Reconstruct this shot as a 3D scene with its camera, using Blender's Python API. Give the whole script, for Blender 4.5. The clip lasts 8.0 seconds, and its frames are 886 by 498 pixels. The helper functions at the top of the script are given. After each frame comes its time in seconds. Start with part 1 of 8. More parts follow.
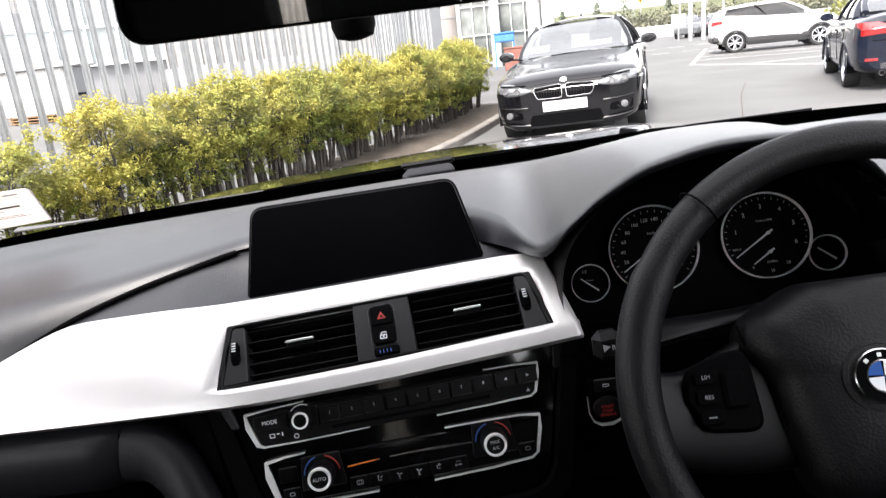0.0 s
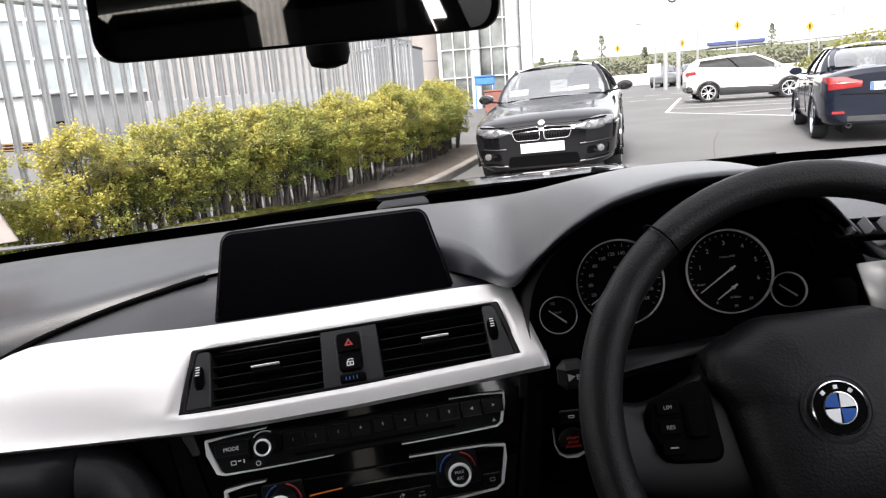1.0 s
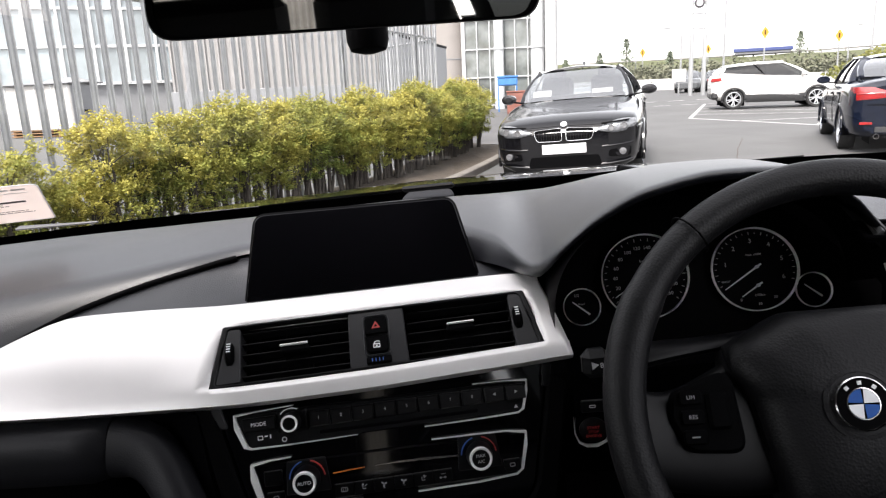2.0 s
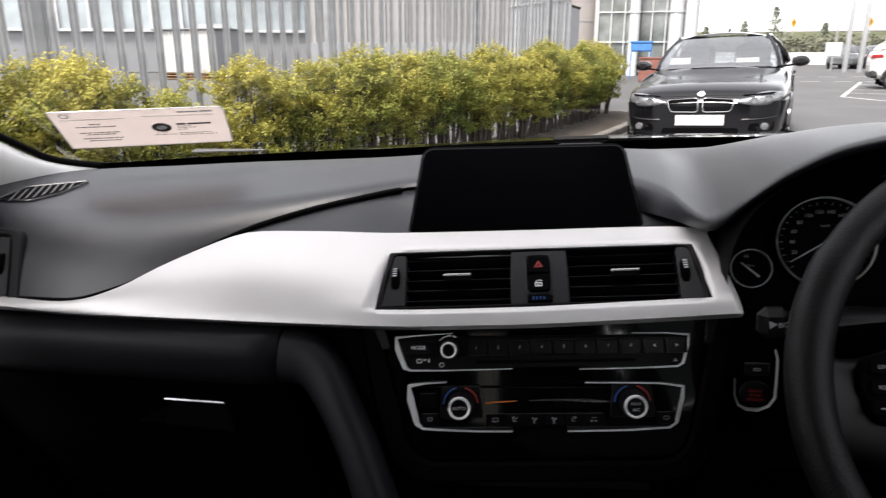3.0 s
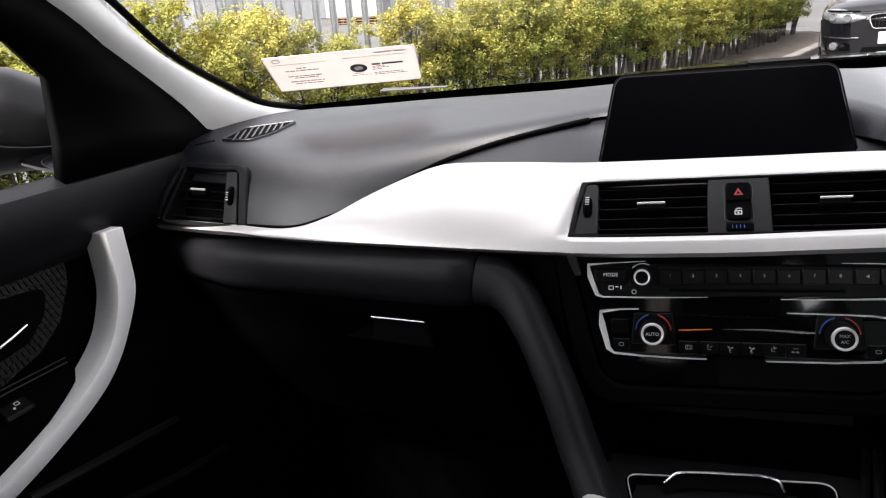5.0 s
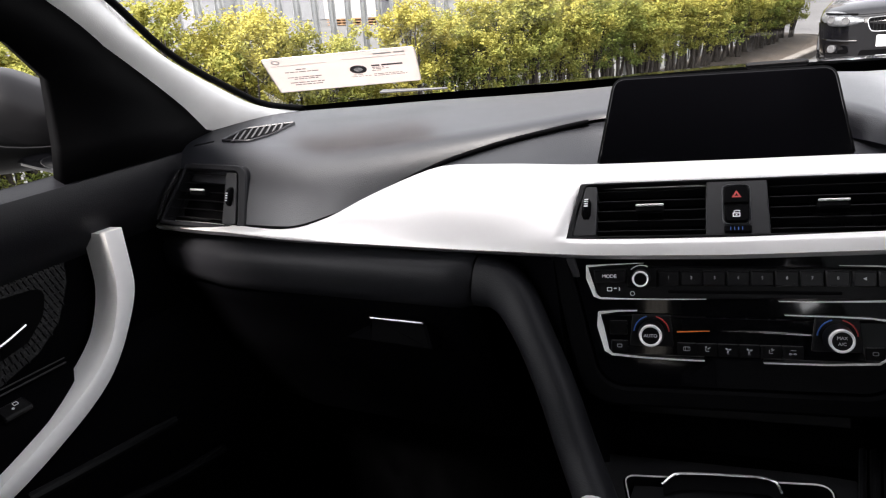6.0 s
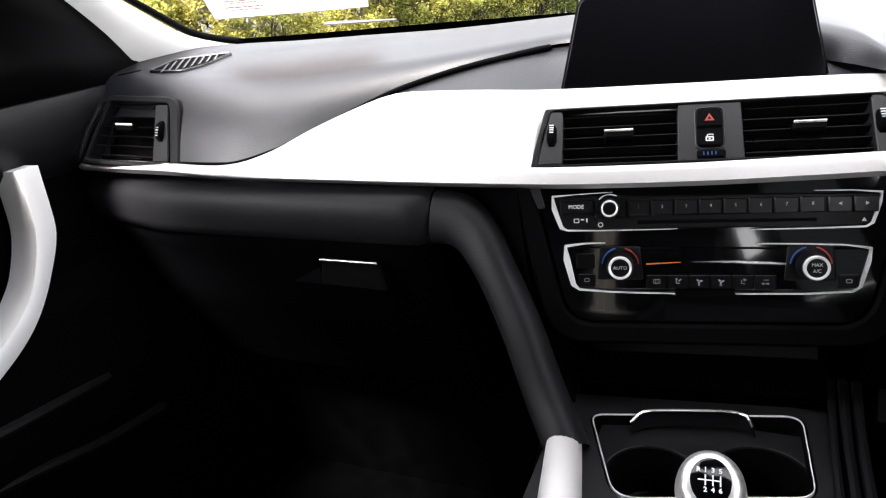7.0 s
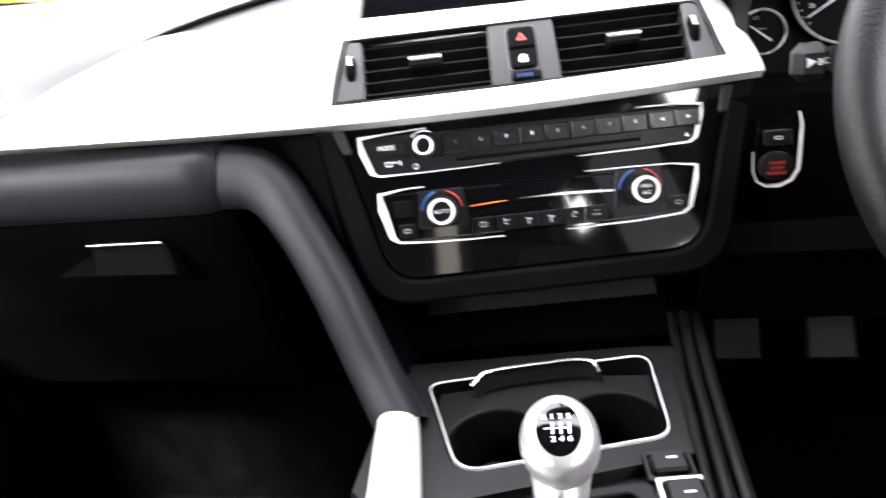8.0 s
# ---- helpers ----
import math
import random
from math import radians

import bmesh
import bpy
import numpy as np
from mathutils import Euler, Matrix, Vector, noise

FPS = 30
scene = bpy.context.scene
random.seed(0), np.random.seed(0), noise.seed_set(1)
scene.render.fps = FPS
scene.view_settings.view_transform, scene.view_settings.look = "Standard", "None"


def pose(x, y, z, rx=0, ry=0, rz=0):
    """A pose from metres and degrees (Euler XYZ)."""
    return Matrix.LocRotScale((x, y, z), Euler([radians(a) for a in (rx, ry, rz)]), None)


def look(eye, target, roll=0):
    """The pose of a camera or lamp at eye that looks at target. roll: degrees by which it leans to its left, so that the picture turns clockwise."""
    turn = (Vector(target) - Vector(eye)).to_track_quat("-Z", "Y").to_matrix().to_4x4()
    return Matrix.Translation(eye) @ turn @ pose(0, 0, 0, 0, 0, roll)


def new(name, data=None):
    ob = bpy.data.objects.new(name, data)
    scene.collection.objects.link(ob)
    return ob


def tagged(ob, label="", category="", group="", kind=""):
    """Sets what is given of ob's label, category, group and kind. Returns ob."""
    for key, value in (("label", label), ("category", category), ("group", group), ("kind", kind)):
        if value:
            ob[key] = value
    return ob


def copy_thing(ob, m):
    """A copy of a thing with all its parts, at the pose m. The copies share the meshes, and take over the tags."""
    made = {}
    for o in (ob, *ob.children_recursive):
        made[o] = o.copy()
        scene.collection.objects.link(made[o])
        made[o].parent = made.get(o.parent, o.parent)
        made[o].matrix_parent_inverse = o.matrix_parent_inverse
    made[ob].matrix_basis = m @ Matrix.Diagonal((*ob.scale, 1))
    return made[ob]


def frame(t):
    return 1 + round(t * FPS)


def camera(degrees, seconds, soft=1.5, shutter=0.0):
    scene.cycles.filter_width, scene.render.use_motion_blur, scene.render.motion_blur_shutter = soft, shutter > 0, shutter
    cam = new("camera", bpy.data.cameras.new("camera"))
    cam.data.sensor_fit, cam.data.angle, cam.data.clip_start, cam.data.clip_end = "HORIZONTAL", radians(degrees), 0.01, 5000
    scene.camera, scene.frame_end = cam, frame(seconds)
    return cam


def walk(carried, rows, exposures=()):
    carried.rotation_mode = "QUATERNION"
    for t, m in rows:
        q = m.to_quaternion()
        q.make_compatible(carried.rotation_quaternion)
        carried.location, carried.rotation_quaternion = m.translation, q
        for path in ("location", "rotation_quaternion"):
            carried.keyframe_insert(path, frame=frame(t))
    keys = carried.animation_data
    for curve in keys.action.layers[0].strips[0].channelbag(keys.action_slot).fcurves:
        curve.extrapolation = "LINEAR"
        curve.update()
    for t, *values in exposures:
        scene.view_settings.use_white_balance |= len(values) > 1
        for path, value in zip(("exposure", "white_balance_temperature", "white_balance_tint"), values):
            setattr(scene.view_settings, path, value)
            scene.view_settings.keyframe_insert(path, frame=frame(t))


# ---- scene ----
cam = camera(64.9, 8.0, soft=1.2, shutter=0.25)
PATH = [
    (0, (0.16, -0.598, 1.24), (-0.032, 1.314, 0.683), -6.1),
    (0.2, (0.161, -0.604, 1.242), (-0.042, 1.321, 0.74), -5.9),
    (0.5, (0.168, -0.605, 1.239), (-0.04, 1.327, 0.768), -6.7),
    (0.8, (0.164, -0.605, 1.232), (-0.004, 1.335, 0.774), -5.2),
    (1, (0.167, -0.605, 1.231), (0.048, 1.339, 0.776), -4.2),
    (1.2, (0.164, -0.608, 1.231), (0.048, 1.338, 0.786), -3.7),
    (2.3, (0.148, -0.621, 1.22), (-0.057, 1.31, 0.751), -2.1),
    (2.5, (0.138, -0.622, 1.218), (-0.112, 1.298, 0.708), -1.8),
    (2.8, (0.119, -0.627, 1.207), (-0.262, 1.267, 0.688), -0.7),
    (3, (0.104, -0.637, 1.202), (-0.373, 1.225, 0.651), 0.1),
    (3.2, (0.094, -0.646, 1.199), (-0.495, 1.179, 0.632), -0.6),
    (3.5, (0.092, -0.651, 1.199), (-0.66, 1.087, 0.558), -4.1),
    (3.8, (0.088, -0.655, 1.197), (-0.723, 1.039, 0.51), -5.1),
    (4, (0.087, -0.661, 1.201), (-0.741, 1.023, 0.508), -5.0),
    (4.5, (0.081, -0.671, 1.201), (-0.801, 0.98, 0.496), -4.2),
    (6, (0.081, -0.677, 1.202), (-0.799, 0.978, 0.502), -3.9),
    (6.3, (0.075, -0.666, 1.187), (-0.731, 1.005, 0.439), -2.9),
    (6.5, (0.061, -0.66, 1.174), (-0.681, 1.025, 0.393), -2.4),
    (6.8, (0.053, -0.663, 1.158), (-0.666, 1.036, 0.387), -1.8),
    (7, (0.052, -0.649, 1.159), (-0.672, 1.028, 0.346), -2.9),
    (7.2, (0.043, -0.644, 1.118), (-0.656, 1.06, 0.338), -1.9),
    (7.3, (0.040, -0.635, 1.101), (-0.603, 1.096, 0.324), -2.2),
    (7.5, (0.053, -0.607, 1.098), (-0.508, 1.122, 0.263), -4.2),
    (7.8, (0.063, -0.605, 1.075), (-0.454, 1.182, 0.34), -4.1),
    (8, (0.063, -0.576, 1.077), (-0.254, 1.224, 0.265), -3.2),
]

EXPOSURES = [(0, 2.75), (0.5, 2.42), (1, 2.32), (2.5, 2.08), (3.0, 1.95), (3.5, 2.1), (4.0, 2.4), (5.9, 2.55), (6.5, 2.9), (7, 3.4), (7.5, 4.6), (7.8, 5.15), (8, 5.2)]
# the car stands on a slight cross fall, nose a little down
LEAN = Matrix.Translation((0.13, 0, 1.21)) @ pose(0, 0, 0, 0, -3.8, 0) @ pose(0, 0, 0, -0.65, 0, 0) @ Matrix.Translation((-0.13, 0, -1.21))
walk(cam, [(t, look(eye, target, roll)) for t, eye, target, roll in PATH], EXPOSURES)

scene.view_settings.use_white_balance = True
scene.view_settings.white_balance_temperature, scene.view_settings.white_balance_tint = 6750, 15

# ---- world and sun ----
world = bpy.data.worlds.new("overcast_sky")
scene.world = world
world.use_nodes = True
wn = world.node_tree
sky = wn.nodes.new("ShaderNodeTexSky")
sky.sky_type, sky.sun_disc = "NISHITA", False
sky.sun_elevation, sky.sun_rotation = radians(52), radians(200)
sky.air_density, sky.dust_density = 1.0, 1.5
grey = wn.nodes.new("ShaderNodeHueSaturation")
grey.inputs["Saturation"].default_value = 0.18
wn.links.new(sky.outputs[0], grey.inputs["Color"])
wn.links.new(grey.outputs[0], wn.nodes["Background"].inputs[0])
wn.nodes["Background"].inputs[1].default_value = 0.15
sun_data = bpy.data.lights.new("sun", "SUN")
sun_data.energy, sun_data.angle, sun_data.color = 1.8, radians(14), (1.0, 0.97, 0.92)
sun = new("sun", sun_data)
sun.matrix_world = look((-14, -38, 52), (0, 0, 0))


# ---- materials ----
def surface(name, color, rough=0.5, metal=0.0, vary=0.12, scale=6.0, fine=400.0, bump=0.0, dist=0.0006,
            grain="noise", coat=0.0, spec=0.5, second=None, rvary=0.08, coords="Object"):
    """A solid surface with colour variation at two scales, uneven gloss and fine relief."""
    m = bpy.data.materials.new(name)
    m.use_nodes = True
    nt, bsdf = m.node_tree, m.node_tree.nodes["Principled BSDF"]
    tc = nt.nodes.new("ShaderNodeTexCoord")
    big = nt.nodes.new("ShaderNodeTexNoise")
    big.inputs["Scale"].default_value, big.inputs["Detail"].default_value = scale, 5
    nt.links.new(tc.outputs[coords], big.inputs["Vector"])
    small = nt.nodes.new("ShaderNodeTexVoronoi" if grain == "leather" else "ShaderNodeTexNoise")
    small.inputs["Scale"].default_value = fine
    nt.links.new(tc.outputs[coords], small.inputs["Vector"])
    ramp = nt.nodes.new("ShaderNodeMix")
    ramp.data_type = "RGBA"
    c2 = second or tuple(min(1, c * (1 + 2 * vary)) for c in color)
    c1 = color if second else tuple(c * (1 - vary) for c in color)
    ramp.inputs[6].default_value, ramp.inputs[7].default_value = (*c1, 1), (*c2, 1)
    stretch = nt.nodes.new("ShaderNodeMapRange")
    stretch.inputs[1].default_value, stretch.inputs[2].default_value = 0.3, 0.7
    nt.links.new(big.outputs[0], stretch.inputs[0])
    nt.links.new(stretch.outputs[0], ramp.inputs[0])
    fleck = nt.nodes.new("ShaderNodeMix")
    fleck.data_type, fleck.blend_type = "RGBA", "MULTIPLY"
    fleck.inputs[0].default_value = min(1.0, vary * 2)
    nt.links.new(ramp.outputs[2], fleck.inputs[6])
    lift = nt.nodes.new("ShaderNodeMapRange")
    lift.inputs[3].default_value, lift.inputs[4].default_value = 0.6, 1.25
    nt.links.new(small.outputs[0], lift.inputs[0])
    nt.links.new(lift.outputs[0], fleck.inputs[7])
    nt.links.new(fleck.outputs[2], bsdf.inputs["Base Color"])
    gloss = nt.nodes.new("ShaderNodeMapRange")
    gloss.inputs[3].default_value, gloss.inputs[4].default_value = max(0.02, rough - rvary), min(1, rough + rvary)
    nt.links.new(big.outputs[0], gloss.inputs[0])
    nt.links.new(gloss.outputs[0], bsdf.inputs["Roughness"])
    bsdf.inputs["Metallic"].default_value = metal
    bsdf.inputs["Coat Weight"].default_value = coat
    bsdf.inputs["Specular IOR Level"].default_value = spec
    if bump:
        b = nt.nodes.new("ShaderNodeBump")
        b.inputs["Strength"].default_value, b.inputs["Distance"].default_value = bump, dist
        nt.links.new(small.outputs[0], b.inputs["Height"])
        nt.links.new(b.outputs[0], bsdf.inputs["Normal"])
    return m


def glazing(name, tint=(1, 1, 1), gloss=1.0, rough=0.01, base=0.08):
    """Thin clear glass: light goes straight through, and the Fresnel share of it is mirrored."""
    m = bpy.data.materials.new(name)
    m.use_nodes = True
    nt = m.node_tree
    nt.nodes.remove(nt.nodes["Principled BSDF"])
    clear, shine = nt.nodes.new("ShaderNodeBsdfTransparent"), nt.nodes.new("ShaderNodeBsdfGlossy")
    clear.inputs[0].default_value = (*tint, 1)
    shine.inputs["Roughness"].default_value = rough
    shine.inputs[0].default_value = (gloss, gloss, gloss, 1)
    edge, mix = nt.nodes.new("ShaderNodeLayerWeight"), nt.nodes.new("ShaderNodeMixShader")
    steep, share = nt.nodes.new("ShaderNodeMath"), nt.nodes.new("ShaderNodeMath")
    steep.operation, share.operation = "POWER", "MULTIPLY_ADD"
    steep.inputs[1].default_value = 5.0
    share.inputs[1].default_value, share.inputs[2].default_value = 1 - base, base
    edge.inputs[0].default_value = 0.5
    nt.links.new(edge.outputs["Facing"], steep.inputs[0])
    nt.links.new(steep.outputs[0], share.inputs[0])
    nt.links.new(share.outputs[0], mix.inputs[0])
    nt.links.new(clear.outputs[0], mix.inputs[1])
    nt.links.new(shine.outputs[0], mix.inputs[2])
    nt.links.new(mix.outputs[0], nt.nodes["Material Output"].inputs[0])
    return m


DASH = surface("dash_grey_soft_plastic", (0.0074, 0.0081, 0.0115), 0.40, spec=0.9, vary=0.10, scale=5, fine=800, bump=0.30, dist=0.0006, grain="leather")
# far darker than real plastic: the lower cabin's deep shade is in this colour
DASH_LOW = surface("shade_darkened_plastic", (0.0013, 0.0013, 0.0017), 0.7, spec=0.015, vary=0.12, scale=5, fine=750, bump=0.22, dist=0.0004, grain="leather")
POLEG_IN = surface("pale_grey_strip", (0.06, 0.06, 0.062), 0.5, vary=0.06)
VENTGREY = surface("vent_grey_plastic", (0.0150, 0.0150, 0.0165), 0.42, spec=0.34, vary=0.1, fine=900, bump=0.08, dist=0.0003)
SLAT = surface("grille_slat_grey", (0.075, 0.075, 0.079), 0.5, vary=0.08)
DOORTOP = surface("door_soft_plastic", (0.0050, 0.0050, 0.0064), 0.46, spec=0.22, vary=0.10, scale=5, fine=620, bump=0.28, dist=0.0005, grain="leather")
BRACE = surface("brace_soft_plastic", (0.0098, 0.0100, 0.0118), 0.5, spec=0.18, vary=0.10, scale=5, fine=620, bump=0.28, dist=0.0005, grain="leather")
BLACK = surface("matt_black_plastic", (0.0016, 0.0016, 0.0019), 0.6, spec=0.03, vary=0.1, fine=900, bump=0.08, dist=0.0003)
MIDBLACK = surface("satin_black_plastic", (0.0040, 0.0040, 0.0046), 0.40, spec=0.20, vary=0.1, fine=900, bump=0.08, dist=0.0003)
PIANO = surface("gloss_black_panel", (0.0015, 0.0015, 0.002), 0.06, vary=0.05, rvary=0.02, coat=0.4, spec=0.5)
SCREEN = surface("black_screen_glass", (0.0015, 0.0015, 0.002), 0.10, vary=0.05, rvary=0.04, spec=0.18)
SILVER = surface("satin_silver_trim", (0.74, 0.72, 0.71), 0.36, metal=0.35, vary=0.02, scale=9, fine=1500, bump=0.03, dist=0.0002, rvary=0.05)
RINGWHITE = surface("bright_gauge_ring", (0.92, 0.92, 0.92), 0.3, vary=0.02)
CHROME = surface("pearl_chrome", (0.80, 0.80, 0.80), 0.20, metal=1.0, vary=0.03)
LEATHER = surface("black_leather", (0.0034, 0.0034, 0.0042), 0.50, spec=0.28, vary=0.15, scale=12, fine=480, bump=0.38, dist=0.0006, grain="leather")
FABRIC = surface("pillar_grey_fabric", (0.68, 0.675, 0.665), 0.85, vary=0.06, scale=14, fine=900, bump=0.25, dist=0.0005)
LINER = surface("headliner_fabric", (0.06, 0.06, 0.06), 0.9, vary=0.05, scale=10, fine=700, bump=0.2, dist=0.0005)
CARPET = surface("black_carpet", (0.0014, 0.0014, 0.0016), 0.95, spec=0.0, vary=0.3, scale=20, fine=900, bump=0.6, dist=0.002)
MESHCLOTH = surface("door_speaker_cloth", (0.0028, 0.0028, 0.0032), 0.7, vary=0.3, fine=260, bump=0.6, dist=0.0012, grain="leather")
KEYSATIN = surface("satin_key_black", (0.0040, 0.0040, 0.0046), 0.30, spec=0.42, vary=0.1, fine=900, bump=0.05, dist=0.0002)
KEYBLACK = surface("flush_key_black", (0.0024, 0.0024, 0.0028), 0.30, spec=0.16, vary=0.1, fine=900, bump=0.05, dist=0.0002)
WHITEINK = surface("white_print", (0.85, 0.85, 0.85), 0.5, vary=0.02)
GREYINK = surface("grey_print", (0.55, 0.55, 0.56), 0.5, vary=0.02)
DIMINK = surface("dim_print", (0.30, 0.30, 0.31), 0.5, vary=0.02)
REDINK = surface("red_print", (0.38, 0.035, 0.03), 0.5, vary=0.02)
BLUEINK = surface("blue_print", (0.03, 0.10, 0.34), 0.5, vary=0.02)
AMBER = surface("amber_glint_colour", (0.75, 0.20, 0.04), 0.3, vary=0.02)
BADGE_BLUE = surface("badge_blue_enamel", (0.006, 0.085, 0.36), 0.38, vary=0.03, spec=0.2)
BADGE_WHITE = surface("badge_white_enamel", (0.75, 0.76, 0.78), 0.2, vary=0.02, coat=0.5)
CARDPAPER = surface("pale_card_paper", (0.80, 0.73, 0.70), 0.7, vary=0.04, scale=30)
through_light, paper_mix = CARDPAPER.node_tree.nodes.new("ShaderNodeBsdfTranslucent"), CARDPAPER.node_tree.nodes.new("ShaderNodeMixShader")
through_light.inputs[0].default_value, paper_mix.inputs[0].default_value = (0.88, 0.82, 0.79, 1), 0.55
CARDPAPER.node_tree.links.new(CARDPAPER.node_tree.nodes["Principled BSDF"].outputs[0], paper_mix.inputs[1])
CARDPAPER.node_tree.links.new(through_light.outputs[0], paper_mix.inputs[2])
CARDPAPER.node_tree.links.new(paper_mix.outputs[0], CARDPAPER.node_tree.nodes["Material Output"].inputs[0])
CARDINK = surface("card_dark_ink", (0.05, 0.045, 0.05), 0.6, vary=0.05)
GLASS = glazing("windscreen_glass", (0.97, 0.99, 0.98), 1.0)
SIDEGLASS = glazing("side_window_glass", (0.85, 0.88, 0.87), 0.12)
DIMGLASS = glazing("driver_window_glass", (0.85, 0.87, 0.87), 0.2)
# near-black pane, added to keep sky out of the gloss panel's reflection
BLOCKGLASS = glazing("light_blocking_glass", (0.02, 0.022, 0.022), 0.35)
HANDLE = surface("satin_handle_silver", (0.92, 0.91, 0.90), 0.34, metal=0.05, vary=0.02, scale=9, fine=1500, bump=0.03, dist=0.0002, rvary=0.04)
PULL = surface("satin_metal_pull", (0.72, 0.70, 0.69), 0.34, metal=0.85, vary=0.02, scale=9, fine=1500, bump=0.03, dist=0.0002, rvary=0.05)
SATIN = surface("satin_chrome_edge", (0.80, 0.80, 0.79), 0.38, metal=0.25, vary=0.03)
TRAYMAT = surface("tray_satin_plastic", (0.007, 0.007, 0.0077), 0.34, spec=0.35, vary=0.1, fine=900, bump=0.06, dist=0.0003)
DECK = surface("console_grey_plastic", (0.0070, 0.0070, 0.0076), 0.44, spec=0.26, vary=0.12, scale=8, fine=750, bump=0.2, dist=0.0004, grain="leather")
MIRROR = bpy.data.materials.new("mirror_glass")
MIRROR.use_nodes = True
MIRROR.node_tree.nodes["Principled BSDF"].inputs["Base Color"].default_value = (0.75, 0.76, 0.77, 1)
MIRROR.node_tree.nodes["Principled BSDF"].inputs["Metallic"].default_value = 1.0
MIRROR.node_tree.nodes["Principled BSDF"].inputs["Roughness"].default_value = 0.02


# ---- building helpers ----
class Shape:
    """Collects vertices and faces of one mesh."""

    def __init__(self):
        self.v, self.f = [], []

    def add(self, verts, faces, m=None):
        k = len(self.v)
        self.v += [tuple(m @ Vector(p)) for p in verts] if m is not None else [tuple(p) for p in verts]
        self.f += [tuple(i + k for i in face) for face in faces]
        return self

    def grid(self, rows, m=None, loop=False, ring=False, skip=None):
        """A sheet through rows of points; loop closes each row, ring joins the last row to the first."""
        n, c = len(rows), len(rows[0])
        faces = []
        for i in range(n if ring else n - 1):
            for j in range(c if loop else c - 1):
                if skip and skip(i, j):
                    continue
                a, b = i * c + j, i * c + (j + 1) % c
                d, e = ((i + 1) % n) * c + j, ((i + 1) % n) * c + (j + 1) % c
                faces.append((a, b, e, d))
        return self.add([p for r in rows for p in r], faces, m)

    def box(self, sx, sy, sz, m=None, b=0.002):
        """A box with chamfered edges, centred."""
        b = min(b, 0.45 * min(sx, sy, sz))
        X, Y, Z = sx / 2, sy / 2, sz / 2
        v, idx = [], {}
        for i in (-1, 1):
            for j in (-1, 1):
                for k in (-1, 1):
                    for axis in range(3):
                        p = [i * (X - b), j * (Y - b), k * (Z - b)]
                        p[axis] = (i * X, j * Y, k * Z)[axis]
                        idx[i, j, k, axis] = len(v)
                        v.append(p)
        f = []
        for s in (-1, 1):
            f.append([idx[s, j, k, 0] for j, k in ((-1, -1), (1, -1), (1, 1), (-1, 1))][::s])
            f.append([idx[i, s, k, 1] for i, k in ((-1, -1), (-1, 1), (1, 1), (1, -1))][::s])
            f.append([idx[i, j, s, 2] for i, j in ((-1, -1), (1, -1), (1, 1), (-1, 1))][::s])
        for i in (-1, 1):
            for j in (-1, 1):
                q = [idx[i, j, -1, 0], idx[i, j, 1, 0], idx[i, j, 1, 1], idx[i, j, -1, 1]]
                f.append(q if i * j < 0 else q[::-1])
                q = [idx[i, -1, j, 0], idx[i, 1, j, 0], idx[i, 1, j, 2], idx[i, -1, j, 2]]
                f.append(q if i * j > 0 else q[::-1])
                q = [idx[-1, i, j, 1], idx[1, i, j, 1], idx[1, i, j, 2], idx[-1, i, j, 2]]
                f.append(q if i * j < 0 else q[::-1])
                for k in (-1, 1):
                    t = [idx[i, j, k, 0], idx[i, j, k, 1], idx[i, j, k, 2]]
                    f.append(t if i * j * k > 0 else t[::-1])
        return self.add(v, f, m)

    def lathe(self, profile, n=24, m=None, caps=True):
        """Profile of (radius, height) turned about z."""
        rows = [[(r * math.cos(2 * math.pi * i / n), r * math.sin(2 * math.pi * i / n), z) for i in range(n)] for r, z in profile]
        k = len(self.v)
        self.grid(rows, m, loop=True)
        if caps:
            self.f.append(tuple(k + i for i in range(n))[::-1])
            self.f.append(tuple(k + (len(rows) - 1) * n + i for i in range(n)))
        return self

    def tube(self, path, radius, n=10, m=None, caps=True, closed=False, flat=1.0, up=(0, 0, 1)):
        """A pipe along a path; radius may be a list."""
        path = [Vector(p) for p in path]
        rows = []
        for i, p in enumerate(path):
            a = path[i - 1] if (i or closed) else p
            b = path[(i + 1) % len(path)] if (i + 1 < len(path) or closed) else p
            d = (b - a).normalized()
            u = Vector(up)
            side = d.cross(u)
            if side.length < 1e-4:
                side = d.cross(Vector((1, 0, 0)))
            side.normalize()
            top = side.cross(d)
            r = radius[i] if isinstance(radius, (list, tuple)) else radius
            rows.append([p + side * (r * math.cos(2 * math.pi * k / n)) + top * (r * flat * math.sin(2 * math.pi * k / n)) for k in range(n)])
        k = len(self.v)
        self.grid(rows, m, loop=True, ring=closed)
        if caps and not closed:
            self.f.append(tuple(k + i for i in range(n))[::-1])
            self.f.append(tuple(k + (len(rows) - 1) * n + i for i in range(n)))
        return self

    def prism(self, poly, z0, z1, m=None, b=0.0):
        """A flat outline raised from z0 to z1, its top edge chamfered by b."""
        rings = [[(x, y, z0) for x, y in poly]]
        if b:
            rings.append([(x, y, z1 - b) for x, y in poly])
            rings.append([(x, y, z1) for x, y in inset(poly, b)])
        else:
            rings.append([(x, y, z1) for x, y in poly])
        k, n = len(self.v), len(poly)
        self.grid(rings, m, loop=True)
        self.f.append(tuple(k + i for i in range(n))[::-1])
        self.f.append(tuple(k + (len(rings) - 1) * n + i for i in range(n)))
        return self

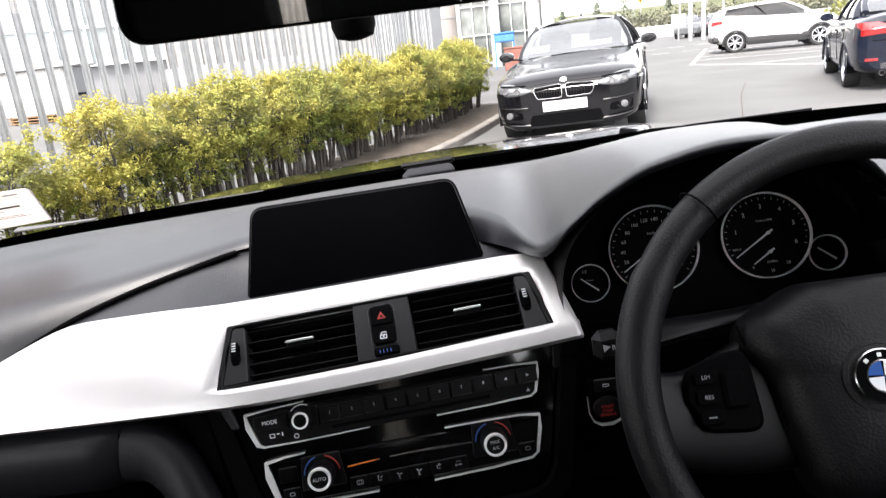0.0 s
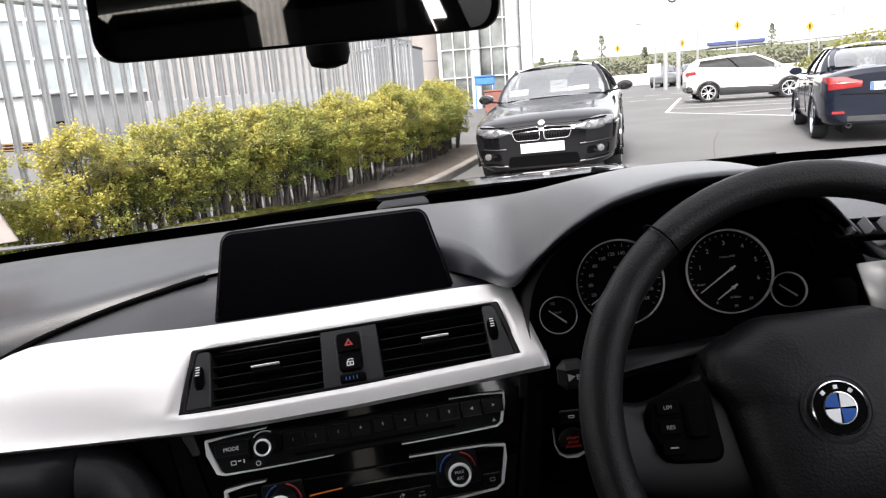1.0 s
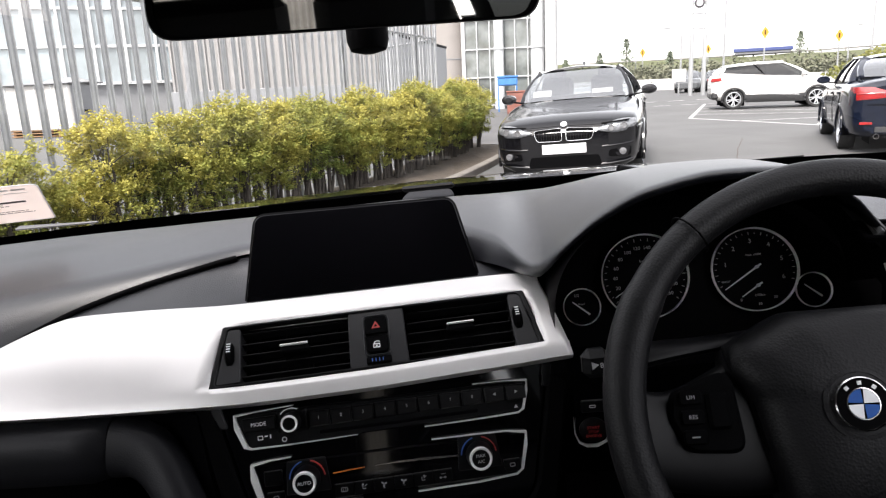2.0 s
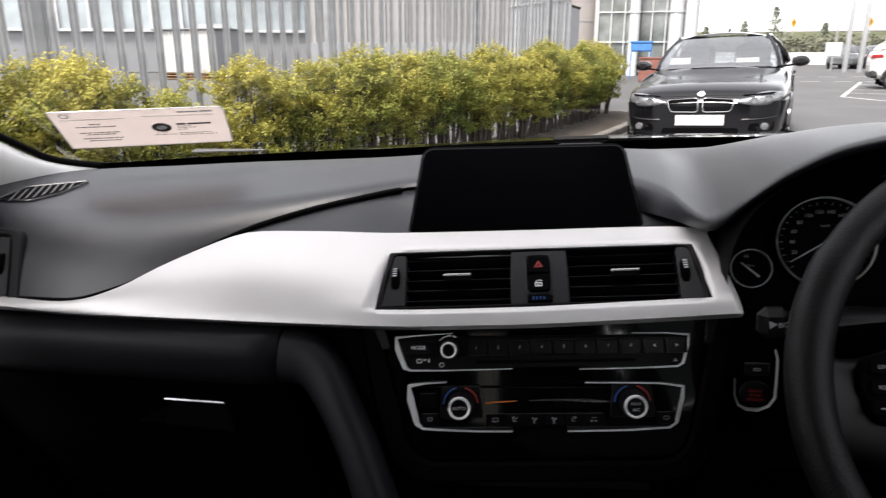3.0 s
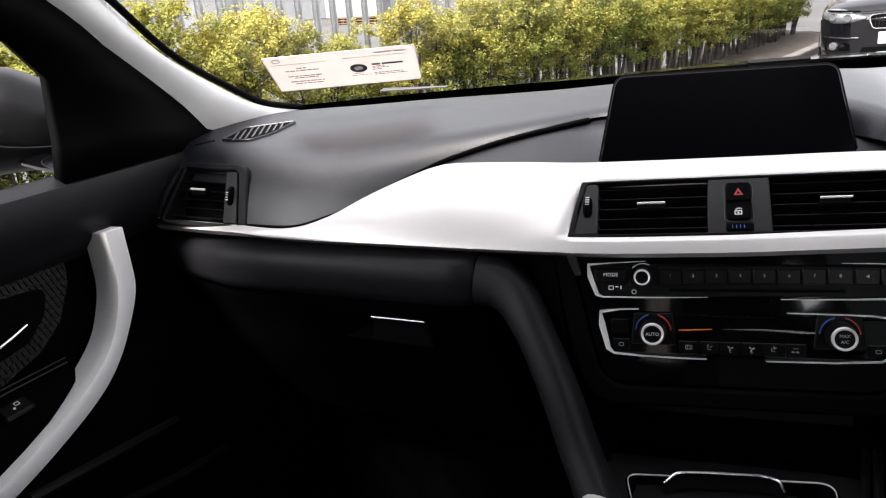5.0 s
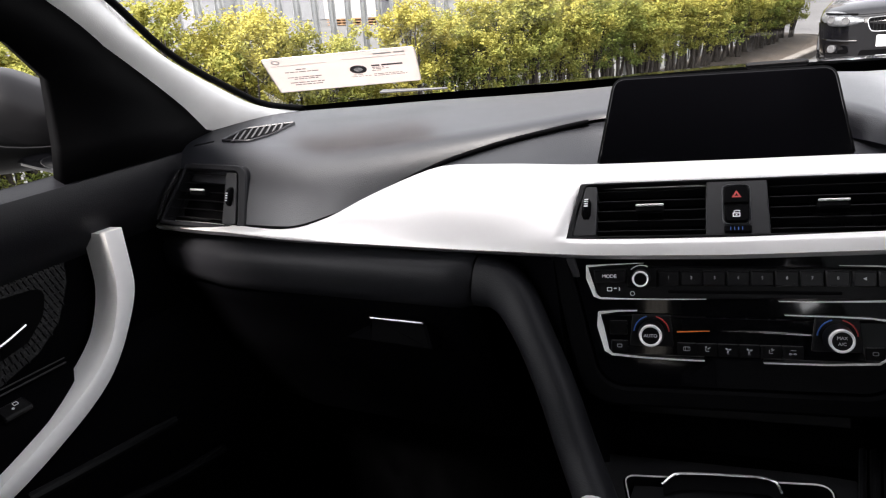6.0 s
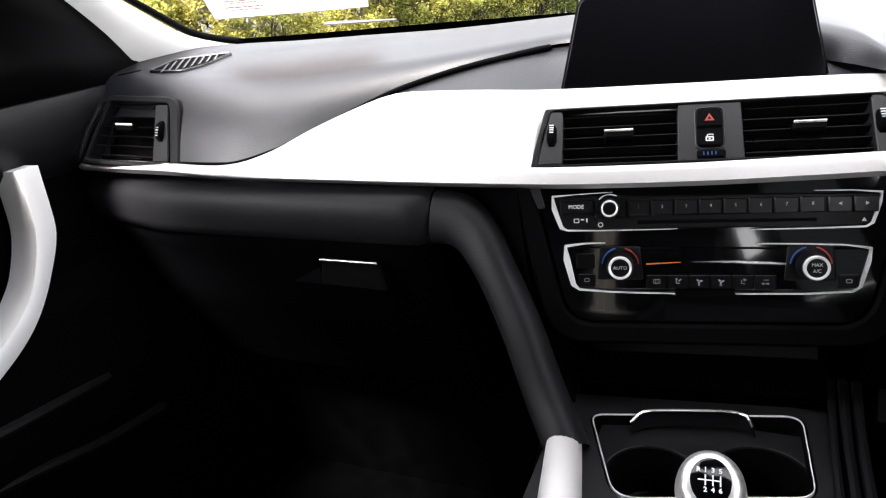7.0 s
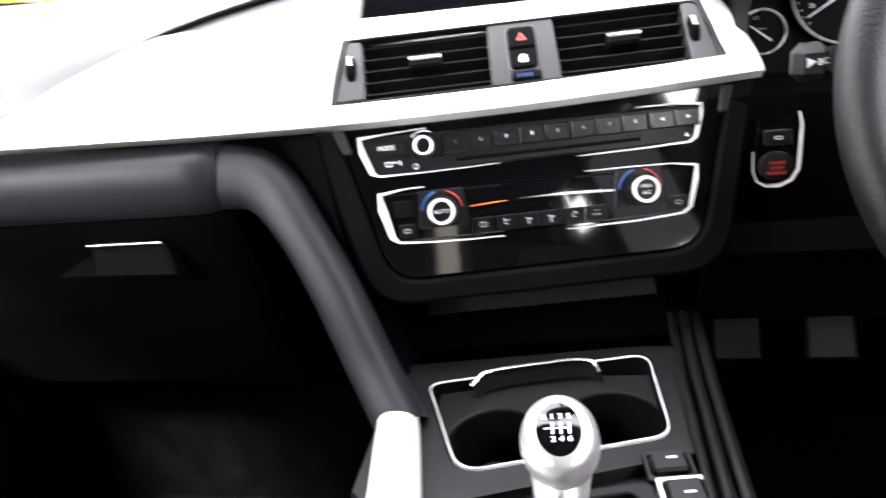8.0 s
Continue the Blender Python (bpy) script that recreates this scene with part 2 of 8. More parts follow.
    def bezel(self, outer, inner, z0, z1, m=None, b=0.0):
        """A flat ring between two outlines of as many points."""
        rows = [[(x, y, z0) for x, y in outer], [(x, y, z1 - b) for x, y in outer]]
        if b:
            rows += [[(x, y, z1) for x, y in inset(outer, b)], [(x, y, z1) for x, y in inset(inner, -b)]]
        else:
            rows[-1] = [(x, y, z1) for x, y in outer]
            rows.append([(x, y, z1) for x, y in inner])
        if b:
            rows.append([(x, y, z1 - b) for x, y in inner])
        rows.append([(x, y, z0) for x, y in inner])
        return self.grid(rows, m, loop=True, ring=True)


def inset(poly, d):
    out, n = [], len(poly)
    for i in range(n):
        a, p, c = Vector(poly[i - 1]), Vector(poly[i]), Vector(poly[(i + 1) % n])
        e1, e2 = (p - a), (c - p)
        e1 = e1.normalized() if e1.length > 1e-9 else e2.normalized()
        e2 = e2.normalized() if e2.length > 1e-9 else e1
        nrm = Vector((-e1.y - e2.y, e1.x + e2.x))
        k = nrm.length
        out.append(tuple(p + nrm / k * d / max(0.35, k / 2)) if k > 1e-6 else tuple(p))
    return out


def rounded(poly, r, n=5):
    """An outline with rounded corners; r is one radius or one for each corner. Anticlockwise."""
    out, c = [], len(poly)
    for i in range(c):
        a, p, b = Vector(poly[i - 1]), Vector(poly[i]), Vector(poly[(i + 1) % c])
        rr = r[i] if isinstance(r, (list, tuple)) else r
        u, w = (a - p).normalized(), (b - p).normalized()
        half = math.acos(max(-1, min(1, u.dot(w)))) / 2
        cut = min(rr / max(1e-6, math.tan(half)), 0.49 * min((a - p).length, (b - p).length))
        s, e = p + u * cut, p + w * cut
        for k in range(n + 1):
            t = k / n
            out.append(tuple(s * (1 - t) ** 2 + p * 2 * t * (1 - t) + e * t * t))
    return out


def rect(w, h, r=0.0, n=5, cx=0.0, cy=0.0):
    p = [(cx - w / 2, cy - h / 2), (cx + w / 2, cy - h / 2), (cx + w / 2, cy + h / 2), (cx - w / 2, cy + h / 2)]
    return rounded(p, r, n) if r else p


def circle(r, n=32, cx=0.0, cy=0.0, a0=0.0):
    return [(cx + r * math.cos(a0 + 2 * math.pi * i / n), cy + r * math.sin(a0 + 2 * math.pi * i / n)) for i in range(n)]


def smooth(table, x):
    """Monotone cubic through rows (x, a, b, ...): the values at x."""
    xs = [r[0] for r in table]
    if x <= xs[0]:
        return Vector(table[0][1:])
    if x >= xs[-1]:
        return Vector(table[-1][1:])
    i = max(k for k in range(len(xs)) if xs[k] <= x)
    i = min(i, len(xs) - 2)

    def slope(k, c):
        if k == 0 or k == len(xs) - 1:
            j = min(k, len(xs) - 2)
            return (table[j + 1][c] - table[j][c]) / (xs[j + 1] - xs[j])
        d0 = (table[k][c] - table[k - 1][c]) / (xs[k] - xs[k - 1])
        d1 = (table[k + 1][c] - table[k][c]) / (xs[k + 1] - xs[k])
        return 0.0 if d0 * d1 <= 0 else 2 * d0 * d1 / (d0 + d1)

    h = xs[i + 1] - xs[i]
    t = (x - xs[i]) / h
    out = []
    for c in range(1, len(table[0])):
        p0, p1, m0, m1 = table[i][c], table[i + 1][c], slope(i, c) * h, slope(i + 1, c) * h
        out.append((2 * t**3 - 3 * t**2 + 1) * p0 + (t**3 - 2 * t**2 + t) * m0 + (-2 * t**3 + 3 * t**2) * p1 + (t**3 - t**2) * m1)
    return Vector(out)


def spline(points, n):
    """n + 1 points on a smooth curve through the given ones."""
    table, s = [], 0.0
    for i, p in enumerate(points):
        if i:
            s += (Vector(p) - Vector(points[i - 1])).length
        table.append((s, *p))
    return [smooth(table, s * k / n) for k in range(n + 1)]


BASE = {}


def thing(name, at=(0, 0, 0), label="", category="", group="", kind=""):
    ob = new(name)
    ob.location = at
    ob.empty_display_size = 0.05
    BASE[ob.name] = Vector(at)
    return tagged(ob, label, category, group, kind)


def part(name, shape, material, parent=None, label="", sharp=35, at=None):
    """One mesh from a Shape, its points in the place's own metres, under a thing or a part."""
    base = Vector(at) if at is not None else (BASE.get(parent.name, Vector((0, 0, 0))) if parent else Vector((0, 0, 0)))
    me = bpy.data.meshes.new(name)
    me.from_pydata([tuple(Vector(p) - base) for p in shape.v], [], shape.f)
    me.validate()
    me.materials.append(material)
    me.polygons.foreach_set("use_smooth", [True] * len(me.polygons))
    me.set_sharp_from_angle(angle=radians(sharp))
    ob = new(name, me)
    BASE[ob.name] = base
    if parent:
        ob.parent = parent
    elif at is not None:
        ob.location = base
    return tagged(ob, label)


def alone(name, shape, material, label, category, at=(0, 0, 0), group="", kind="", sharp=35):
    return tagged(part(name, shape, material, None, "", sharp, at), label, category, group, kind)


def lettering(name, body, size, m, material, parent, bold=0.0, lift=0.0004):
    cu = bpy.data.curves.new(name, "FONT")
    cu.body, cu.size, cu.align_x, cu.align_y, cu.offset = body, size, "CENTER", "CENTER", bold
    cu.extrude, cu.resolution_u = 0.0001, 2
    tmp = bpy.data.objects.new(name, cu)
    scene.collection.objects.link(tmp)
    me = bpy.data.meshes.new_from_object(tmp.evaluated_get(bpy.context.evaluated_depsgraph_get()))
    bpy.data.objects.remove(tmp)
    base = BASE.get(parent.name, Vector((0, 0, 0)))
    me.transform(Matrix.Translation(-base) @ m @ Matrix.Translation((0, 0, lift)))
    me.materials.clear()
    me.materials.append(material)
    ob = new(name, me)
    BASE[ob.name] = base
    ob.parent = parent
    return ob


def axes(origin, x, z):
    """A pose from an origin, the way of its x and the way of its z (the face's outward normal)."""
    z = Vector(z).normalized()
    x = (Vector(x) - z * Vector(x).dot(z)).normalized()
    y = z.cross(x)
    m = Matrix((x, y, z)).transposed().to_4x4()
    m.translation = origin
    return m


shift = lambda x=0, y=0, z=0: Matrix.Translation((x, y, z))

# ================= the cabin =================
YAW = radians(9.0)
SX, SY = Vector((math.cos(YAW), math.sin(YAW), 0)), Vector((-math.sin(YAW), math.cos(YAW), 0))
SO = Vector((0.02, 0.012, 0))
UPZ = Vector((0, 0, 1))


def stack(v, z, tilt):
    """The pose of a panel of the centre stack, turned to the driver: x along it, y up it, z out of it."""
    a = radians(tilt)
    return axes(SO + SY * v + UPZ * z, SX, -SY * math.cos(a) + UPZ * math.sin(a))


VENT, PANEL = stack(0.0, 0.996, 40), stack(-0.036, 0.90, 17)

# across the car: far edge y z, brow y z, lower edge y z
PAD = [
    (-0.745, 0.17, 1.090, 0.03, 1.078, -0.008, 0.978), (-0.66, 0.31, 1.076, 0.026, 1.070, -0.02, 0.977), (-0.60, 0.365, 1.070, 0.022, 1.067, -0.03, 0.977),
    (-0.49, 0.40, 1.068, 0.022, 1.064, -0.040, 0.978), (-0.43, 0.41, 1.067, 0.026, 1.063, -0.028, 0.990),
    (-0.36, 0.42, 1.066, 0.04, 1.065, 0.004, 1.018), (-0.29, 0.425, 1.066, 0.065, 1.069, 0.042, 1.044),
    (-0.20, 0.43, 1.066, 0.10, 1.075, 0.085, 1.062), (-0.13, 0.435, 1.066, 0.14, 1.078, 0.128, 1.068),
    (0.0, 0.44, 1.066, 0.16, 1.078, 0.150, 1.062), (0.10, 0.435, 1.066, 0.15, 1.072, 0.140, 1.055),
]
PAD_RIGHT = [
    (0.095, 0.436, 1.066, 0.155, 1.073, 0.142, 1.040), (0.14, 0.43, 1.066, 0.11, 1.064, 0.10, 1.036), (0.175, 0.43, 1.066, 0.035, 1.048, 0.045, 1.034),
    (0.205, 0.425, 1.067, 0.0, 1.074, 0.012, 1.064), (0.235, 0.42, 1.07, -0.01, 1.098, 0.004, 1.088), (0.28, 0.41, 1.072, -0.02, 1.120, -0.005, 1.110),
    (0.34, 0.40, 1.075, -0.025, 1.130, -0.010, 1.120), (0.395, 0.39, 1.075, -0.022, 1.127, -0.008, 1.117), (0.45, 0.38, 1.073, -0.015, 1.098, 0.0, 1.088),
    (0.475, 0.375, 1.071, -0.005, 1.072, 0.008, 1.062), (0.50, 0.37, 1.07, 0.005, 1.050, -0.012, 1.034), (0.62, 0.34, 1.072, 0.02, 1.054, -0.012, 1.036),
    (0.745, 0.17, 1.09, 0.03, 1.078, -0.008, 1.04),
]
dash = thing("dashboard", (0, 0.1, 0.62), "dark grey soft plastic car dashboard with a silver trim strip", "dashboard")


SIDE = axes((-0.6385, -0.0190, 1.0106), (1, -0.10, 0), (0.02, -1, 0.45))


def in_side_vent(p):
    q = SIDE.inverted() @ Vector(p)
    return -0.066 + 0.3 * (q.y + 0.036) < q.x < 0.063 and abs(q.y) < 0.036 and abs(q.z) < 0.04


def pad_sheet(table, n):
    rows = []
    for i in range(n + 1):
        x = table[0][0] + (table[-1][0] - table[0][0]) * i / n
        fy, fz, by, bz, ey, ez = smooth(table, x)
        row = []
        row.append((x, fy + 0.02, fz - 0.05))
        row.append((x, fy + 0.012, fz - 0.006))
        for k in range(9):
            t = k / 8
            row.append((x, fy + (by + 0.02 - fy) * t, fz + (bz - fz) * t + 0.012 * math.sin(math.pi * t) * min(1, (fy - by) / 0.3)))
        f, b, e = Vector((x, fy, fz)), Vector((x, by, bz)), Vector((x, ey, ez))
        for k in range(1, 7):
            t = k / 6
            c = Vector((x, by - 0.3 * (by - ey) - 0.004, bz - 0.06 * (bz - ez)))
            s = Vector((x, by + 0.02, bz))
            row.append(tuple(s * (1 - t) ** 2 + c * 2 * t * (1 - t) + e * t * t))
        row.append((x, ey + 0.03, ez - 0.004))
        rows.append(row)
    return Shape().grid(rows, skip=lambda i, j: all(in_side_vent(p) for p in (rows[i][j], rows[i + 1][j], rows[i][j + 1], rows[i + 1][j + 1])))


part("upper_pad", pad_sheet(PAD, 144), DASH, dash, sharp=60)
part("instrument_hood", pad_sheet(PAD_RIGHT, 90), DASH, dash, sharp=60)
# thin black tube draws the shadow line where the pad curls under
seam = [(-0.715 + 0.565 * k / 60, smooth(PAD, -0.715 + 0.565 * k / 60)) for k in range(61)]
part("pad_seam", Shape().tube([(x, v[4] + 0.0004, v[5] - 0.0016) for x, v in seam], 0.0030, 8), BLACK, dash, "black line standing for the shadow under the upper pad", sharp=80)

# shelf between the trim and the upper pad
TRIM_U = [(-0.762, -0.008, 0.971), (-0.60, -0.032, 0.973), (-0.50, -0.043, 0.9735), (-0.468, -0.042, 0.9765), (-0.43, -0.031, 0.986), (-0.384, -0.011, 1.006),
          (-0.338, 0.009, 1.023), (-0.305, 0.019, 1.033), (-0.285, 0.023, 1.036), (-0.216, 0.03, 1.0345), (-0.127, 0.040, 1.030), (0.0, 0.058, 1.0285), (0.155, 0.082, 1.0265), (0.178, 0.083, 1.023)]
TRIM_L = [(-0.762, -0.016, 0.966), (-0.60, -0.042, 0.9695), (-0.46, -0.047, 0.9660), (-0.332, -0.044, 0.9635), (-0.227, -0.041, 0.9615), (-0.134, -0.041, 0.9615),
          (0.0, -0.024, 0.9610), (0.1, -0.006, 0.9625), (0.206, 0.010, 0.9665)]
rows = []
for i in range(41):
    x = -0.38 + 0.56 * i / 40
    uy, uz = smooth(TRIM_U, x)
    _, _, by, bz, ey, ez = smooth(PAD, min(x, 0.1))
    back = max(ey + 0.006, uy + 0.012)
    top = ez - 0.0015
    rows.append([(x, uy - 0.006, uz - 0.012)] + [(x, uy + (back - uy) * k / 6, uz - 0.003 + (top - uz + 0.003) * (k / 6) ** (1.15 + 1.3 * min(1.0, max(0.0, (x + 0.19) / 0.05)))) for k in range(7)] + [(x, back + 0.03, top - 0.001)])
part("recessed_shelf", Shape().grid(rows), DASH, dash, sharp=50)

# silver trim strip with the opening for the centre vents
VENT_OUT = [(-0.1605, -0.0315), (0.1600, -0.0300), (0.1480, 0.0290), (-0.1475, 0.0300)]


def trim_frame(x):
    u, l = smooth(TRIM_U, min(x, 0.178)), smooth(TRIM_L, x)
    return Vector((x, *l)), Vector((min(x, 0.178), *u))


hole = []
for u, w in VENT_OUT:
    p = VENT @ Vector((u * 0.994, w * 0.975, 0.003))
    a, b = trim_frame(p.x)
    hole.append((p.x, (p - a).dot(b - a) / (b - a).length_squared))
(xa, ta), (xb, tb), (xc, tc_), (xd, td) = hole
cols = [-0.762 + 0.40 * i / 30 for i in range(31)] + [-0.362 + 0.222 * i / 14 for i in range(1, 15)] + [-0.14 + 0.30 * i / 24 for i in range(1, 25)] + [0.16 + 0.036 * i / 4 for i in range(1, 5)]
i0, i1 = 44, 68
tv = [0, 0.05, 0.12, 0.2, 0.3, 0.45, 0.6, 0.75, 0.9, 0.95, 0.98, 1.0]
rows = []
for i, c in enumerate(cols):
    across = min(1.0, max(0.0, (i - i0) / (i1 - i0)))
    lo, hi = ta + (tb - ta) * across, td + (tc_ - td) * across
    row = []
    for t in tv:
        t2 = lo * t / 0.2 if t <= 0.2 else lo + (hi - lo) * (t - 0.2) / 0.7 if t <= 0.9 else hi + (1 - hi) * (t - 0.9) / 0.1
        k = min(1.0, max(0.0, (t2 - min(lo, 0.999)) / (hi - lo)))
        left, right = xa + (xd - xa) * k, xb + (xc - xb) * k
        if i <= 30:
            x = c
        elif i <= i0:
            x = -0.362 + (left + 0.362) * (i - 30) / 14
        elif i <= i1:
            x = left + (right - left) * (i - i0) / 24
        else:
            x = right + (0.205 - right) * (i - i1) / 4
        a, b = trim_frame(x)
        d = b - a
        out = Vector((0, -d.z, d.y)).normalized()
        fold = min(1.0, max(0.0, (x + 0.215) / 0.07))
        ridge = 0.0014 * fold * fold * (3 - 2 * fold) * math.exp(-((t2 - lo) / 0.10) ** 2) * min(1.0, max(0.0, t2 / 0.06))
        row.append((a, b, a + d * t2 + out * (0.05 * d.length * math.sin(math.pi * t2) + 0.001 + ridge)))
    a, b = row[0][0], row[-1][1]
    rows.append([tuple(a + Vector((0, 0.03, 0.002))), tuple(a + Vector((0, 0.006, -0.004)))] + [tuple(r[2]) for r in row] + [tuple(b + Vector((0, 0.008, -0.004))), tuple(b + Vector((0, 0.02, -0.02)))])
trim_shape = Shape().grid(rows, skip=lambda i, j: i0 <= i < i1 and 5 <= j < 10)
trim = part("silver_trim", trim_shape, SILVER, dash, "satin silver trim strip", sharp=50)
sol = trim.modifiers.new("thickness", "SOLIDIFY")
sol.thickness, sol.offset = 0.003, -1

# lower passenger side
LOW = [(0.02, 0.957), (-0.035, 0.951), (-0.051, 0.943), (-0.056, 0.930), (-0.056, 0.914), (-0.052, 0.898), (-0.045, 0.882), (-0.036, 0.862), (-0.010, 0.79), (0.03, 0.72), (0.08, 0.64)]
prof = spline([(0, y, z) for y, z in LOW], 30)
rows = []
seam_at = next(i for i, p in enumerate(prof) if i > 3 and p.z < 0.884)
lips = []
for i in range(33):
    x = -0.745 + 0.505 * i / 32
    edge = max(0.0, (x + 0.262) / 0.022) ** 2 * 0.012
    side = 0.035 * max(0, (-0.60 - x) / 0.145)
    line = [(x, p.y + edge + side, p.z) for p in prof]
    lips.append(line[:seam_at] + [(x, line[seam_at - 1][1] + 0.004, line[seam_at - 1][2] - 0.001)])
    rows.append([(x, line[seam_at - 1][1] + 0.004, line[seam_at - 1][2] - 0.002)] + line[seam_at:])
part("lower_pad", Shape().grid(lips), BRACE, dash, "soft black padding under the trim", sharp=60)
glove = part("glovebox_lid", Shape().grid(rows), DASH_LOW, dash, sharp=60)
latch = part("glovebox_latch", Shape().prism(rounded([(-0.040, -0.020), (0.046, -0.020), (0.036, 0.013), (-0.037, 0.013)], [0.004, 0.004, 0.009, 0.003], 5), -0.012, 0.006, axes((-0.343, -0.043, 0.857), (1, 0, -0.02), (0, -1, 0.25)), 0.003), BLACK, glove)
part("latch_edge", Shape().box(0.074, 0.005, 0.0032, axes((-0.343, -0.0485, 0.8705), (1, 0, -0.03), (0, 0, 1)), 0.001), CHROME, glove, "thin chrome edge")
part("finger_recess", Shape().prism([(-0.078, -0.019), (-0.036, -0.019), (-0.040, 0.001)], -0.004, 0.0035, axes((-0.343, -0.043, 0.857), (1, 0, -0.02), (0, -1, 0.28)), 0.001), DASH_LOW, glove)
part("latch_lock", Shape().bezel(rect(0.013, 0.008, 0.001, 2), rect(0.010, 0.005, 0.0008, 2), 0, 0.001, axes((-0.327, -0.0492, 0.852), (1, 0, 0), (0, -1, 0.25))), VENTGREY, latch)

# padded brace from dashboard to console
brace = spline([(-0.2385, -0.030, 0.921), (-0.218, -0.031, 0.919), (-0.196, -0.038, 0.908), (-0.172, -0.056, 0.882), (-0.138, -0.085, 0.832), (-0.108, -0.115, 0.777), (-0.080, -0.15, 0.745)], 36)
rows = []
for i, p in enumerate(brace):
    t = min(1.0, i / 14)
    w = 0.028 - 0.009 * t * t * (3 - 2 * t)
    d = (brace[min(36, i + 1)] - brace[max(0, i - 1)]).normalized()
    out = Vector((-0.12, -1, 0.30))
    out = (out - d * out.dot(d)).normalized()
    side = d.cross(out)
    rows.append([tuple(p + side * (w * math.copysign(abs(math.cos(a)) ** 0.75, math.cos(a))) + out * (0.019 * math.copysign(abs(math.sin(a)) ** 0.75, math.sin(a)))) for a in [2 * math.pi * k / 24 for k in range(24)]])
part("knee_brace", Shape().grid(rows, loop=True), BRACE, dash, sharp=60)
# matt side of the stack beside the brace, and the panel behind it
rows = []
for i in range(13):
    t = i / 12
    z = 0.952 - 0.215 * t
    xl, xr = -0.205 + 0.120 * t ** 1.3, -0.148 + 0.03 * t
    rows.append([(xl - 0.03, 0.06, z), (xl, 0.0 - 0.075 * t, z), (xl + (xr - xl) * 0.5, -0.022 - 0.060 * t, z), (xr, -0.040 - 0.045 * t, z), (xr + 0.01, -0.01, z)])
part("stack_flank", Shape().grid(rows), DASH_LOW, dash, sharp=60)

# ---- gloss black stack panel ----
centre = thing("centre_stack_panel", tuple(PANEL @ Vector((0, -0.08, -0.02))), "gloss black centre stack panel below the air vents", "panel")
outline = rounded([(-0.128, -0.074), (0.130, -0.072), (0.162, 0.062), (-0.160, 0.060)], [0.035, 0.035, 0.004, 0.004], 8)
part("gloss_face", Shape().prism(outline, -0.03, -0.001, PANEL, 0.003), PIANO, centre)
lip = Shape()
lip.bezel(rounded([(-0.146, -0.093), (0.148, -0.091), (0.182, 0.064), (-0.178, 0.062)], [0.045, 0.045, 0.004, 0.004], 8), outline, -0.04, 0.003, PANEL, 0.003)
part("panel_surround", lip, BLACK, centre)
for s, a in ((-1, -0.1512), (1, 0.1538)):
    part("chrome_wedge", Shape().prism(rounded([(a - 0.003, 0.036), (a + 0.004, 0.036), (a + 0.006 * s + 0.004, 0.058), (a + 0.006 * s - 0.006, 0.058)], 0.002, 3), -0.001, 0.003, PANEL, 0.001), VENTGREY if s < 0 else MIDBLACK, centre)

# ---- audio panel ----
audio = thing("audio_panel", tuple(PANEL @ Vector((0, 0.016, 0))), "black car audio panel with number keys and silver edges", "audio unit")
aud = rounded([(-0.1285, 0.0155), (0.1290, 0.0165), (0.1375, 0.0450), (-0.1405, 0.0480)], 0.005, 5)
part("face", Shape().prism(aud, -0.006, 0.004, PANEL, 0.0015), MIDBLACK, audio)


def band(points, width, z0, z1, m):
    """A flat strip along an open line of points in a panel's plane."""
    left, right = [], []
    pts = [Vector(p) for p in points]
    for i, p in enumerate(pts):
        d = (pts[min(len(pts) - 1, i + 1)] - pts[max(0, i - 1)]).normalized()
        n = Vector((-d.y, d.x))
        w = width[i] if isinstance(width, (list, tuple)) else width
        left.append(p + n * w / 2)
        right.append(p - n * w / 2)
    rows = [[(*l, z0), (*l, z1), (*r, z1), (*r, z0)] for l, r in zip(left, right)]
    s = Shape().grid(rows, m, loop=True)
    k = len(s.v)
    s.f += [(3, 2, 1, 0), (k - 4, k - 3, k - 2, k - 1)]
    return s


part("silver_edge", band([(-0.085, 0.0505), (-0.120, 0.0490), (-0.1400, 0.0475), (-0.1385, 0.036), (-0.1320, 0.018), (-0.1265, 0.0155), (-0.09, 0.0150), (-0.055, 0.0153), (-0.028, 0.0158)],
     [0.0005, 0.0008, 0.0026, 0.0050, 0.0036, 0.0015, 0.0008, 0.0006, 0.0004], 0.0, 0.006, PANEL), SATIN, audio, "silver edge strip")
part("silver_edge", band([(0.085, 0.0475), (0.115, 0.0470), (0.1365, 0.0450), (0.1350, 0.036), (0.1300, 0.019), (0.1250, 0.0158), (0.09, 0.0148), (0.035, 0.0143)],
     [0.0004, 0.0008, 0.0020, 0.0026, 0.0022, 0.0014, 0.0008, 0.0004], 0.0, 0.006, PANEL), SATIN, audio, "silver edge strip")
for k in range(8):
    u = -0.062 + 0.0207 * k
    key = part("preset_key", Shape().prism(rounded([(u - 0.0099, 0.0285), (u + 0.0099, 0.0285), (u + 0.0099, 0.0425), (u - 0.0099, 0.0430)], 0.001, 2), 0.003, 0.0072, PANEL, 0.0012), KEYSATIN, audio)
    lettering("numeral", str(k + 1), 0.0042, PANEL @ shift(u, 0.0365, 0.0072), GREYINK, key)
